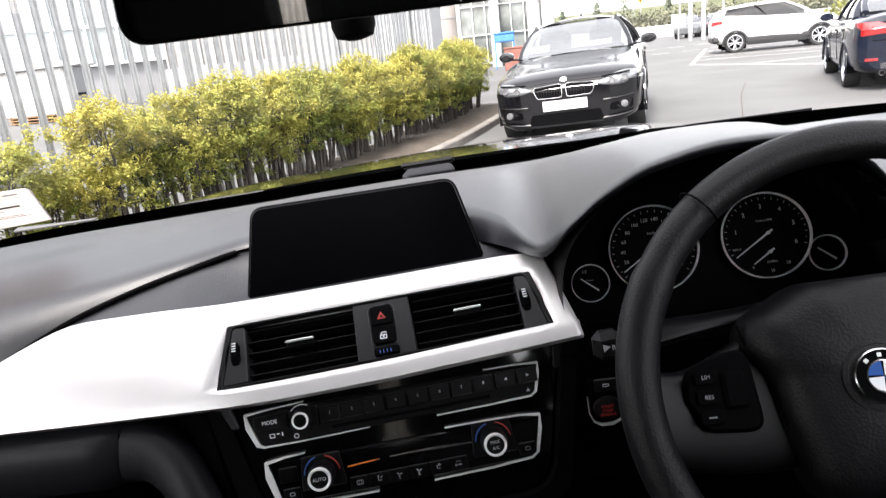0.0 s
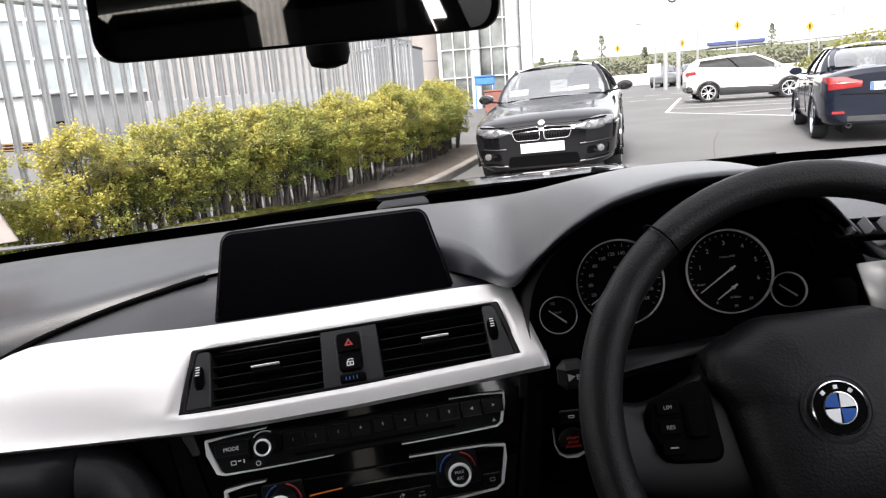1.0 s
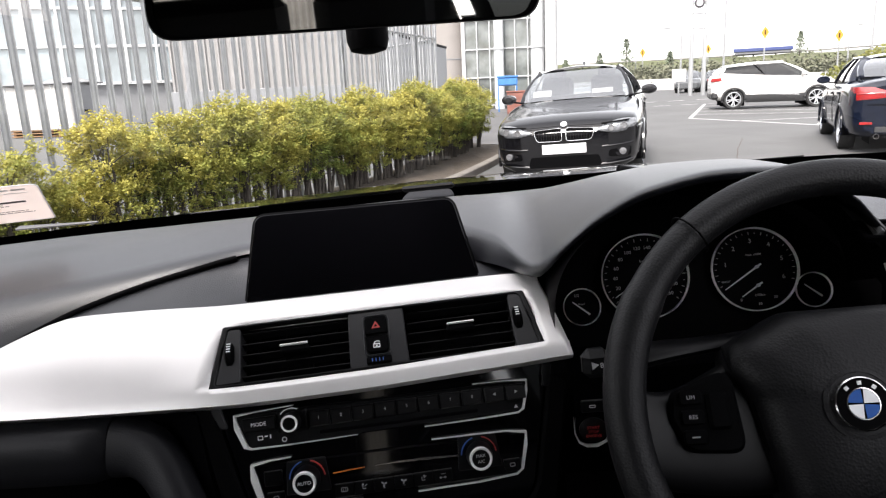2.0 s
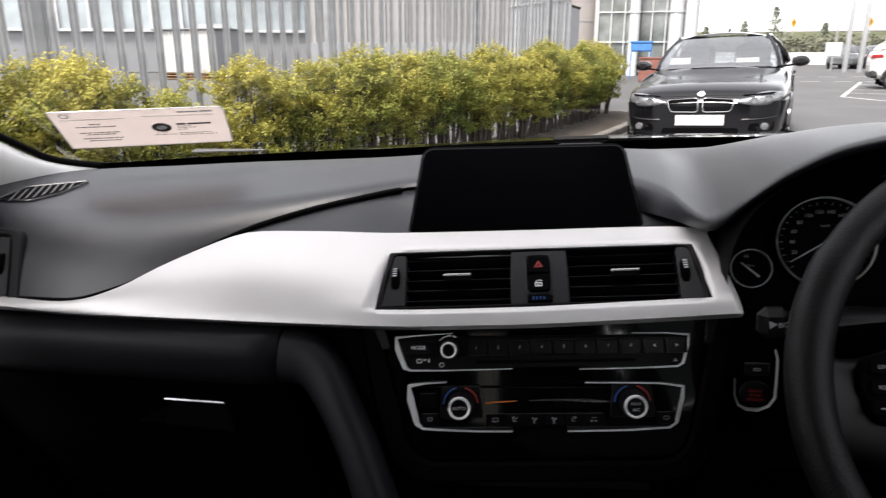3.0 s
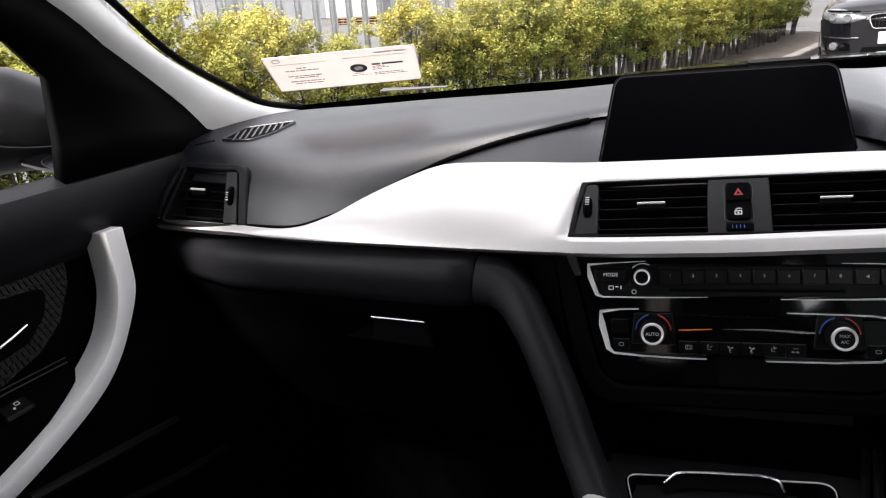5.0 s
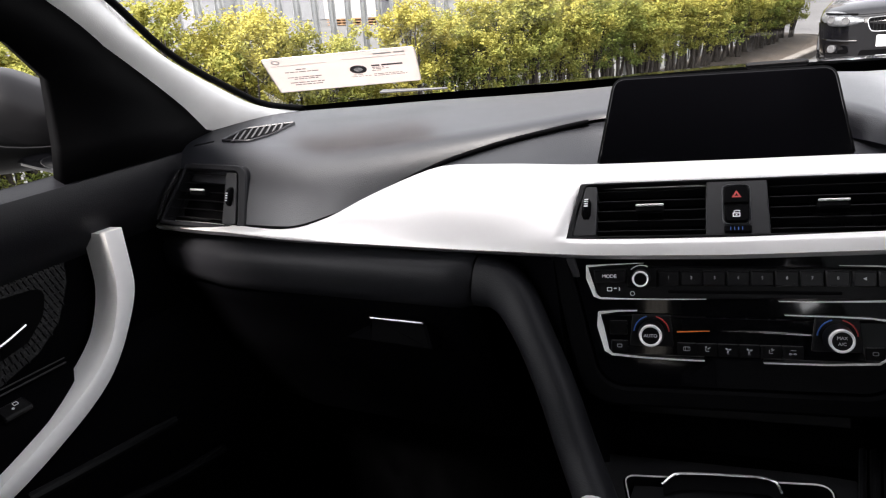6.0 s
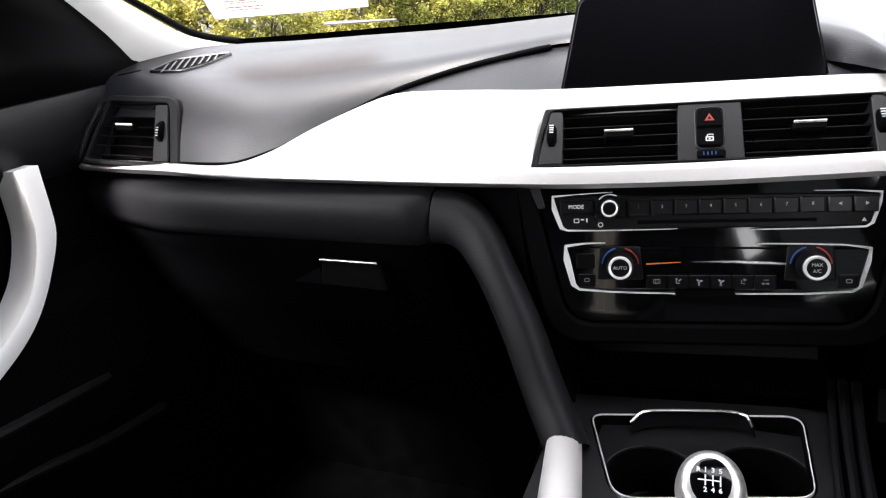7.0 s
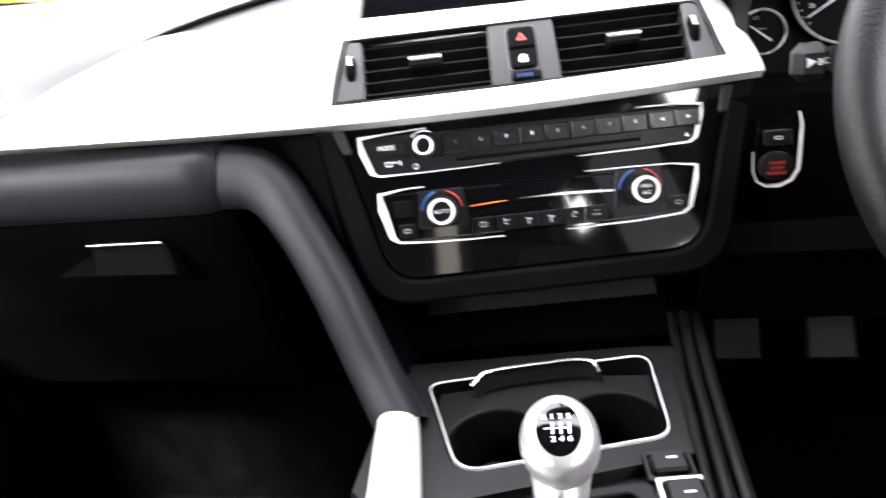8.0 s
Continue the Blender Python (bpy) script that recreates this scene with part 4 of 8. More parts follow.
for k in range(4):
    part("slat", Shape().box(0.078, 0.009, 0.0016, RV @ shift(0, -0.018 + 0.012 * k, 0) @ pose(0, 0, 0, 72, 0, 0), 0.0005), MIDBLACK, rv)
part("thumb_wheel", Shape().lathe([(0.011, -0.0045), (0.0145, -0.0025), (0.0145, 0.0025), (0.011, 0.0045)], 28, RV @ shift(-0.030, 0.002, -0.002) @ pose(0, 0, 0, 0, 90, 0)), BLACK, rv)
wm = Shape()
for k in range(4):
    wm.box(0.004, 0.0012, 0.001, RV @ shift(-0.030, -0.004 + 0.0035 * k, 0.0125), 0.0003)
part("wheel_marks", wm, WHITEINK, rv)
rd = thing("driver_demister_grille", (0.50, 0.05, 1.07), "slotted demister grille in the dashboard top", "air vent")
RD = axes((0.530, 0.004, 1.0590), (1, -0.1, 0.0), (0, -0.35, 1))
part("grille_frame", Shape().bezel(rect(0.14, 0.03, 0.006), rect(0.13, 0.022, 0.005), -0.004, 0.002, RD, 0.001), DASH_LOW, rd)
part("grille_back", Shape().box(0.13, 0.022, 0.002, RD @ shift(0, 0, -0.002), 0.0005), BLACK, rd)
for k in range(8):
    part("slat", Shape().box(0.003, 0.022, 0.010, RD @ shift(-0.056 + 0.016 * k, 0, 0.001) @ pose(0, 0, 0, 0, 35, 0), 0.0005), SLAT, rd)

# ---- driver's knee panel with the start button ----
knee = Shape().grid([[(x, 0.06, 0.953), (x, 0.012 + 0.03 * max(0, x - 0.25), 0.945), (x, 0.016 + 0.03 * max(0, x - 0.25), 0.86), (x, 0.04, 0.80), (x, 0.09, 0.70)] for x in [0.172 + 0.57 * k / 16 for k in range(17)]])
part("knee_panel", knee, DASH_LOW, dash, sharp=50)
START = axes((0.218, 0.0135, 0.896), (1, 0.02, 0), (0, -1, 0.08)) @ Matrix.Diagonal((1, 0.9, 1, 1))
startb = thing("start_button", (0.219, 0.012, 0.86), "black start stop button panel with a chrome edge", "button")
sp = rounded([(-0.0165, -0.028), (0.0180, -0.026), (0.0195, 0.036), (-0.0150, 0.036)], [0.017, 0.017, 0.007, 0.007], 7)
part("panel", Shape().prism(sp, -0.004, 0.003, START, 0.001), PIANO, startb)
part("chrome_rim", band([(0.0170, 0.038), (0.0196, 0.026), (0.0190, 0.0), (0.0182, -0.014), (0.013, -0.0235), (0.004, -0.0285), (-0.006, -0.0285), (-0.0130, -0.024), (-0.0165, -0.014), (-0.0168, 0.004)], [0.0008, 0.0014, 0.0018, 0.0022, 0.0026, 0.0028, 0.0024, 0.0016, 0.001, 0.0004], 0.001, 0.0045, START), SATIN, startb, "chrome edge")
btn = part("button", Shape().lathe([(0.0135, 0), (0.0135, 0.004), (0.0115, 0.005)], 28, START @ shift(0.001, -0.010, 0.002)), MIDBLACK, startb)
for text, y in (("START", -0.0065), ("STOP", -0.0112), ("ENGINE", -0.0157)):
    lettering("button_word", text, 0.0042, START @ shift(0.001, y, 0.0072), REDINK, btn)
part("auto_stop_key", Shape().prism(rect(0.022, 0.014, 0.002, 3, 0.002, 0.016), 0.002, 0.0045, START, 0.001), MIDBLACK, startb)
part("key_mark", Shape().bezel(rect(0.006, 0.003, 0.001, 2), rect(0.0048, 0.0018, 0.0006, 2), 0.0045, 0.005, START @ shift(0.002, 0.016, 0)), GREYINK, startb)
stalk = thing("indicator_stalk", (0.27, 0.0, 0.93), "black plastic indicator stalk behind the steering wheel", "control stalk")
part("lever", Shape().tube(spline([(0.36, -0.03, 0.985), (0.29, -0.045, 0.985), (0.234, -0.052, 0.980)], 8), [0.010, 0.010, 0.010, 0.011, 0.012, 0.014, 0.015, 0.016, 0.0155], 14, flat=0.6), MIDBLACK, stalk)
part("lever_end", Shape().box(0.024, 0.016, 0.026, axes((0.219, -0.050, 0.980), (1, 0.12, 0.08), (0, 0, 1)), 0.006), DECK, stalk)
part("stalk_mark", Shape().prism(circle(0.004, 3), 0, 0.0004, axes((0.217, -0.0592, 0.981), (1, 0.12, 0.08), (0.12, -1, 0))), GREYINK, stalk)
lettering("stalk_word", "BC", 0.0062, axes((0.2255, -0.0592, 0.981), (1, 0.12, 0.08), (0.12, -1, 0)), GREYINK, stalk)

# ---- steering wheel ----
WC, WN = Vector((0.411, -0.118, 0.960)), Vector((0, -math.cos(radians(28)), math.sin(radians(28))))
WM = axes(WC, (1, 0, 0), WN)
WS = WM @ shift(0, 0.012, 0.001)
wheel = thing("steering_wheel", tuple(WC), "black leather three-spoke car steering wheel", "steering wheel")
ring = [(0.179 * math.cos(2 * math.pi * k / 96), 0.179 * math.sin(2 * math.pi * k / 96), 0) for k in range(96)]
rad = [0.0150 + 0.0016 * (abs(math.sin(2 * math.pi * k / 96)) < 0.55) for k in range(96)]
part("rim", Shape().tube([WM @ Vector(p) for p in ring], rad, 18, closed=True, flat=1.0, up=tuple(WN)), LEATHER, wheel, sharp=60)
for a in (128, 52, -35, 215):
    ca, sa = math.cos(radians(a)), math.sin(radians(a))
    part("seam", Shape().tube([WM @ Vector((ca * (0.179 + 0.0182 * math.cos(b)), sa * (0.179 + 0.0182 * math.cos(b)), 0.0182 * math.sin(b))) for b in [2 * math.pi * k / 20 for k in range(20)]], 0.0009, 6, closed=True, up=(ca, 0.3, sa)), BLACK, wheel)
hub = Shape()
hp = rounded([(-0.058, -0.092), (0.058, -0.092), (0.074, -0.030), (0.080, 0.008), (0.095, 0.032), (0.090, 0.054), (0.045, 0.077), (-0.045, 0.077), (-0.090, 0.054), (-0.095, 0.032), (-0.080, 0.008), (-0.074, -0.030)], 0.03, 7)
levels = [(1.0, -0.055), (1.0, -0.032), (0.99, -0.024), (0.965, -0.017), (0.92, -0.010), (0.85, -0.005), (0.74, -0.001), (0.6, 0.002), (0.45, 0.0045), (0.30, 0.006), (0.12, 0.006)]
rows = [[(x * s, y * s, z) for x, y in hp] for s, z in levels]
hub.grid(rows, WM, loop=True)
hub.f.append(tuple(range(len(hub.v) - len(hp), len(hub.v))))
part("hub", hub, LEATHER, wheel, sharp=60)
for s in (-1, 1):
    rows = []
    for k in range(17):
        t = k / 16
        x = s * (0.055 + 0.116 * t)
        top, bot = 0.060 - 0.060 * t + 0.030 * t ** 6, -0.062 - 0.010 * t + 0.022 * t * t
        d = -0.026 + 0.022 * t * t
        mid, hf = (top + bot) / 2, (top - bot) / 2
        rows.append([(x, mid + hf * math.sin(a), d - 0.016 + 0.016 * math.cos(a) ** 0.5) if abs(a) < 1.57 else (x, mid + hf * math.sin(a), d - 0.016) for a in [-1.5708 + 3.1416 * j / 12 for j in range(13)]])
    part("spoke", Shape().grid(rows, WM), MIDBLACK, wheel, sharp=80)
    edge_ = [(0.090, -0.043), (0.134, -0.040), (0.145, -0.014), (0.142, 0.006), (0.094, 0.023)]
    pad = part("switch_pad", Shape().prism(rounded([(s * x, y) for x, y in edge_][::s], 0.012, 5), -0.03, -0.0095, WS, 0.003), BLACK, wheel)
    for k, text in enumerate(("LIM", "RES", "")):
        part("switch_key", Shape().prism(rect(0.0175, 0.0112, 0.003, 4, s * 0.1190 - 0.0090, 0.001 - 0.0148 * k), -0.009, -0.0065, WS, 0.0010), BLACK, pad)
        if text and s < 0:
            lettering("switch_word", text, 0.0043, WS @ shift(s * 0.1190 - 0.0090, 0.001 - 0.0148 * k, -0.0065), DIMINK, pad)
    part("rocker_switch", Shape().prism(rect(0.017, 0.028, 0.004, 4, s * 0.1190 + 0.0110, -0.010), -0.009, -0.0055, WS, 0.0025), BLACK, pad)
    part("switch_mark", Shape().box(0.006, 0.0012, 0.0005, WS @ shift(s * 0.1190 - 0.0090, -0.0286, -0.0062), 0.0002), DIMINK, pad)
part("lower_spoke", Shape().grid([[(x, -0.08 - 0.092 * k / 6, -0.028 + 0.02 * k / 6 - 0.010 * (abs(x) > 0.02)) for x in (-0.032, -0.022, 0, 0.022, 0.032)] for k in range(7)], WM), MIDBLACK, wheel, sharp=60)
for s in (-1, 1):
    part("cover_seam", Shape().tube([WM @ Vector((s * x, y, z)) for x, y, z in ((0.0945, 0.052, -0.0215), (0.0920, 0.036, -0.0200), (0.0780, 0.010, -0.0200), (0.0715, -0.030, -0.0205))], 0.0012, 6), BLACK, wheel)
BM = WM @ shift(-0.010, 0, 0.0055) @ Matrix.Scale(0.78, 4)
part("badge_well", Shape().lathe([(0.034, -0.004), (0.034, 0.0005), (0.030, 0.0012), (0.0265, -0.001)], 40, BM, caps=False), LEATHER, wheel)
badge = part("badge", Shape().lathe([(0.0245, -0.002), (0.0245, 0.0030), (0.0235, 0.0042), (0.0140, 0.0048), (0.0, 0.0050)], 44, BM, caps=False), BLACK, wheel)
part("badge_rim", Shape().lathe([(0.0252, 0.0), (0.0252, 0.0045), (0.0240, 0.0052), (0.0235, 0.004)], 44, BM, caps=False), CHROME, badge)
part("inner_rim", Shape().lathe([(0.0150, 0.004), (0.0150, 0.0056), (0.0140, 0.0058), (0.0138, 0.004)], 40, BM, caps=False), CHROME, badge)
for q in range(4):
    pts = [(0.0005, 0.0005)] + [(0.0137 * math.cos(radians(a)), 0.0137 * math.sin(radians(a))) for a in range(2, 90, 8)]
    part("badge_quarter", Shape().prism(pts, 0.004, 0.0055, BM @ pose(0, 0, 0, 0, 0, 90 * q)), BADGE_WHITE if q % 2 == 0 else BADGE_BLUE, badge)
for a in (50, 90, 130):
    part("badge_mark", Shape().box(0.0040, 0.0038, 0.0006, BM @ pose(0.0193 * math.cos(radians(a)), 0.0193 * math.sin(radians(a)), 0.0046, 0, 0, a - 90), 0.0004), WHITEINK, badge)
part("column", Shape().tube([WC - WN * 0.03, WC - WN * 0.17], 0.05, 20), BLACK, wheel)

# ---- centre console ----
console = thing("centre_console", (0.02, -0.3, 0.45), "dark grey centre console with cup holders and a silver grip", "console")
TOPZ = 0.745
TRAY = [(-0.032, -0.196), (0.116, -0.154), (0.111, -0.048), (-0.071, -0.090)]
tray_in = rounded(TRAY, [0.022, 0.018, 0.014, 0.010], 6)
grow = lambda poly, d: inset(poly, -d)
tray_out = grow(tray_in, 0.003)
n = len(tray_out)


def ray_box(poly, lo, hi, c):
    """Points of a box's edge as seen from c through each point of an outline."""
    res = []
    for x, y in poly:
        d = Vector((x, y)) - c
        t = 1e9
        for a in range(2):
            if abs(d[a]) > 1e-9:
                for b in (lo[a], hi[a]):
                    k = (b - c[a]) / d[a]
                    if k > 0:
                        t = min(t, k)
        res.append(tuple(c + d * t))
    return res


box_out = ray_box(tray_out, (-0.105, -0.225), (0.136, -0.034), Vector((0.03, -0.135)))
deck = Shape()
deck.grid([[(x, y, TOPZ - 0.10) for x, y in box_out], [(x, y, TOPZ - 0.004) for x, y in box_out], [(x * 0.985, y, TOPZ) for x, y in box_out], [(x, y, TOPZ) for x, y in tray_out]], loop=True)
part("front_deck", deck, DECK, console)
part("tray_rim", Shape().bezel(grow(tray_in, 0.0011), tray_in, TOPZ - 0.002, TOPZ + 0.0016, None, 0.0005), SATIN, console, "thin chrome rim")
well = Shape().grid([[(x, y, TOPZ) for x, y in tray_in], [(x, y, TOPZ - 0.045) for x, y in inset(tray_in, 0.006)]], loop=True)
part("tray_well", well, BLACK, console)
# tray floor with two round cup recesses pressed into it
CUPS = ((-0.008, -0.150), (0.078, -0.128))
tray_floor = []
for i in range(119):
    x = -0.062 + 0.0017 * i
    line = []
    for j in range(76):
        y = -0.206 + 0.0019 * j
        inside = max(min(1.0, max(0.0, (0.0392 - math.hypot(x - cx, y - cy)) / 0.003)) for cx, cy in CUPS)
        line.append((x, y, TOPZ - 0.010 - 0.050 * inside * inside * (3 - 2 * inside)))
    tray_floor.append(line)
part("tray_floor", Shape().grid(tray_floor), TRAYMAT, console, "black tray with two round cup recesses", sharp=80)
for cx, cy in CUPS:
    cup = Shape().lathe([(0.034, -0.046), (0.0362, -0.004), (0.0368, 0.0004), (0.0380, 0.0010), (0.0400, 0.0004)], 48, shift(cx, cy, TOPZ - 0.010), caps=False)
    part("cup_holder", cup, BLACK, console, "round black cup holder")
flap = [(-0.044, -0.112), (-0.030, -0.0975), (-0.012, -0.091), (0.03, -0.0815), (0.066, -0.0755), (0.078, -0.079), (0.086, -0.0885)]
flap = [(0.018 + 0.81 * (x - 0.021), -0.070 + 0.81 * (y + 0.085)) for x, y in flap]
part("tray_lip", Shape().tube(spline([(x, y, TOPZ + (0.006 if 0 < i < 6 else 0.0)) for i, (x, y) in enumerate(flap)], 24), 0.0017, 8, flat=0.8), CHROME, console, "chrome lip of the cup holder lid")
part("lid_edge", Shape().grid([[(x, y + 0.002, TOPZ + 0.004) for x, y in flap], [(x + 0.003, y - 0.008, TOPZ - 0.006) for x, y in flap]]), BLACK, console)
# rear deck with the gear lever boot
body = Shape()
rows = []
for k in range(13):
    y = -0.225 - 0.40 * k / 12
    rows.append([(-0.098, y, 0.40), (-0.100, y, 0.70), (-0.085, y, TOPZ - 0.002), (0.03, y, TOPZ), (0.128, y, TOPZ - 0.002), (0.140, y, 0.70), (0.145, y, 0.40)])
part("rear_deck", body.grid(rows), DECK, console)
part("side_wall", Shape().grid([[(0.138 + 0.012 * k, -0.01 - 0.002 * k, 0.755 - 0.03 * k), (0.134 + 0.012 * k, -0.64, 0.755 - 0.03 * k)] for k in range(3)] + [[(0.17, -0.01, 0.40), (0.165, -0.64, 0.40)]]), DASH_LOW, console)
for dx, r in ((0.0, 0.0035), (0.010, 0.0045), (0.021, 0.0045)):
    part("side_ridge", Shape().tube(spline([(0.137 + dx, 0.0, 0.757), (0.133 + dx, -0.1, 0.751), (0.131 + dx, -0.3, 0.748), (0.131 + dx, -0.6, 0.746)], 12), r, 8), MIDBLACK, console)
grip = []
for k in range(17):
    t = k / 16
    x, y = -0.0895 + 0.0715 * t ** 0.9, -0.124 - 0.432 * t
    w, h = 0.0140 + 0.009 * t, 0.012
    z = 0.757 - 0.010 * (1 - min(1, t * 8)) ** 2
    grip.append([(x + w * 1.1 * math.cos(a), y, z + h * math.sin(a)) if math.sin(a) > -0.1 else (x + w * 1.1 * math.cos(a), y, z - 0.05) for a in [2 * math.pi * j / 18 for j in range(18)]])
gs = Shape().grid(grip, loop=True)
gs.f.append(tuple(range(18)))
part("silver_grip", gs, SILVER, console, "satin silver knee grip", sharp=50)
rows = []
for k in range(9):
    t = k / 8
    y = 0.02 - 0.66 * t
    x = -0.135 + 0.012 * math.sin(3 * t) + 0.055 * t
    rows.append([(x - 0.02, y, 0.40), (x - 0.008, y, 0.69), (x + 0.012, y, 0.742), (x + 0.03, y, 0.74)])
part("passenger_side", Shape().grid(rows), DASH_LOW, console, sharp=60)
# storage pocket above the deck
cav = Shape()
cav.grid([[(-0.115, -0.045, 0.845), (0.145, -0.005, 0.845)], [(-0.112, -0.02, 0.82), (0.142, 0.015, 0.82)], [(-0.11, 0.06, 0.815), (0.14, 0.09, 0.815)], [(-0.11, 0.06, 0.745), (0.14, 0.09, 0.745)], [(-0.11, -0.03, 0.7425), (0.14, -0.01, 0.7425)]])
part("storage_pocket", cav, BLACK, console)
part("pocket_flap", Shape().box(0.215, 0.05, 0.003, axes((0.018, 0.025, 0.785), (1, 0.14, 0), (0, -0.9, 0.5)), 0.001), MIDBLACK, console)

# switches beside the lever
for k, (x, y) in enumerate(((0.110, -0.188), (0.117, -0.220))):
    sw = thing("console_switch", (x, y, TOPZ), "small black rocker switch on the centre console", "switch", "console switches")
    M = axes((x, y, TOPZ), (1, 0.12, 0), (0, -0.1, 1))
    part("rocker", Shape().box(0.024, 0.017 + 0.012 * k, 0.008, M @ shift(0, 0, 0.003), 0.002), MIDBLACK, sw)
    part("switch_mark", Shape().box(0.007, 0.002, 0.0005, M @ shift(0.002, 0.002, 0.0072), 0.0002), GREYINK, sw)
    part("switch_surround", Shape().bezel(rect(0.032, 0.026 + 0.012 * k, 0.003), rect(0.026, 0.019 + 0.012 * k, 0.002), -0.001, 0.003, M, 0.0006), MIDBLACK if k == 0 else PULL, sw)

# ---- gear lever ----
lever = thing("gear_lever", (0.040, -0.285, TOPZ), "silver gear lever knob with a black leather boot", "gear lever")
GA = axes((0.041, -0.238, 0.798), (1, 0.06, 0), (0, -0.42, 0.91)) @ Matrix.Scale(1.05, 4)
prof = [(0.0105, -0.05), (0.0125, -0.03), (0.0165, -0.012), (0.0215, 0.002), (0.0238, 0.012), (0.0228, 0.019), (0.0196, 0.0250), (0.0160, 0.0272), (0.0130, 0.0274)]
part("knob", Shape().lathe(prof, 32, GA @ Matrix.Diagonal((0.93, 1.12, 1, 1))), PULL, lever)
cap = part("knob_cap", Shape().lathe([(0.0136, 0.0262), (0.0134, 0.0276), (0.0090, 0.0283), (0.0, 0.0286)], 32, GA @ Matrix.Diagonal((0.93, 1.18, 1, 1)), caps=False), PIANO, lever)
part("neck", Shape().tube(spline([(0.041, -0.238, 0.798), (0.0405, -0.253, 0.785), (0.040, -0.266, 0.772), (0.040, -0.274, 0.755)], 12), [0.0205, 0.0195, 0.0185, 0.0175, 0.0166, 0.0158, 0.0151, 0.0145, 0.0140, 0.0136, 0.0133, 0.0131, 0.0130], 24), PULL, lever)
CAPM = GA @ shift(0, 0, 0.0284)
pat = Shape()
for x in (-0.0045, 0.0, 0.0045):
    pat.box(0.0009, 0.0072, 0.0004, CAPM @ shift(x + 0.0013, 0, 0), 0.0001)
pat.box(0.0140, 0.0009, 0.0004, CAPM @ shift(-0.0008, 0, 0), 0.0001)
part("gate_lines", pat, WHITEINK, cap)
for text, x, y in (("R", -0.0074, 0.0064), ("1", -0.0032, 0.0066), ("3", 0.0013, 0.0066), ("5", 0.0058, 0.0064), ("2", -0.0032, -0.0066), ("4", 0.0013, -0.0066), ("6", 0.0058, -0.0066)):
    lettering("gear_number", text, 0.0046, CAPM @ shift(x, y, 0), WHITEINK, cap, bold=0.0001)
boot = []
for k in range(9):
    t = k / 8
    cx, cy = 0.041, -0.275 - 0.015 * (1 - t)
    w = 0.062 * (1 - t) ** 1.2 + 0.013
    boot.append([(cx + w * math.cos(a) * (1 + 0.06 * math.sin(7 * a) * (1 - t)), cy - 0.01 + 0.9 * w * math.sin(a) * (1 + 0.05 * math.cos(5 * a) * (1 - t)), TOPZ + 0.003 + 0.032 * t) for a in [2 * math.pi * j / 28 for j in range(28)]])
part("boot", Shape().grid(boot, loop=True), LEATHER, lever, "creased black leather boot", sharp=70)
part("boot_frame", Shape().bezel(rounded([(-0.048, -0.37), (0.135, -0.37), (0.096, -0.205), (-0.030, -0.232)], 0.008, 5), rounded([(-0.038, -0.36), (0.12, -0.36), (0.086, -0.215), (-0.022, -0.240)], 0.008, 5), TOPZ - 0.002, TOPZ + 0.0035, None, 0.001), MIDBLACK, lever)

# ---- passenger door ----
door = thing("passenger_door", (-0.76, -0.45, 0.35), "black inner door panel with a curved silver pull handle", "car door")
tops, rows = [], []
for k in range(23):
    y = 0.07 - 1.12 * k / 22
    tops.append([(-0.775, y, 1.068), (-0.735, y, 1.072), (-0.712, y, 1.062), (-0.707, y, 1.03), (-0.722, y, 0.99), (-0.748, y, 0.965)])
    rows.append([(-0.750, y, 0.968), (-0.752, y, 0.842), (-0.722, y, 0.826), (-0.712, y, 0.80), (-0.712, y, 0.76), (-0.70, y, 0.735), (-0.695, y, 0.68), (-0.72, y, 0.60), (-0.73, y, 0.34)])
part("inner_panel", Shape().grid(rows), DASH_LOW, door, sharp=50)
part("door_top", Shape().grid(tops), DOORTOP, door, "soft dark grey door top", sharp=50)
OUTER = [(-0.60, 1.01), (-0.28, 0.998), (-0.168, 0.972), (-0.173, 0.94), (-0.197, 0.897), (-0.232, 0.871), (-0.288, 0.853), (-0.60, 0.84)]
INNER = [(-0.60, 0.955), (-0.256, 0.951), (-0.201, 0.946), (-0.215, 0.913), (-0.241, 0.89), (-0.278, 0.883), (-0.60, 0.88)]


def inside(poly, x, y):
    hit = False
    for (ax, ay), (bx, by) in zip(poly, poly[1:] + poly[:1]):
        if (ay > y) != (by > y) and x < ax + (bx - ax) * (y - ay) / (by - ay):
            hit = not hit
    return hit


FACE = Matrix(((0, 0, 1, -0.7490), (1, 0, 0, 0), (0, 1, 0, 0), (0, 0, 0, 1)))
insert = part("cloth_insert", Shape().prism(rounded([p for p in OUTER[::-1]], 0.012, 4)[::-1], -0.004, 0.0015, FACE, 0.001), MESHCLOTH, door, "black cloth insert with slanted stitched ribs")
ribs = Shape()
for i in range(60):
    for j in range(16):
        y, z = -0.168 - 0.0072 * i - (0.0036 if j % 2 else 0), 0.848 + 0.0100 * j
        if inside(OUTER, y, z) and not inside(INNER, y, z):
            ribs.box(0.0022, 0.0090, 0.0022, FACE @ pose(y, z, 0.0018, 0, 0, 14 + 10 * math.sin(25 * y)), 0.0007)
part("stitched_ribs", ribs, MIDBLACK, insert)
part("latch_recess", Shape().prism(rounded(INNER, 0.014, 4), 0.0, 0.0035, FACE, 0.001), BLACK, door)
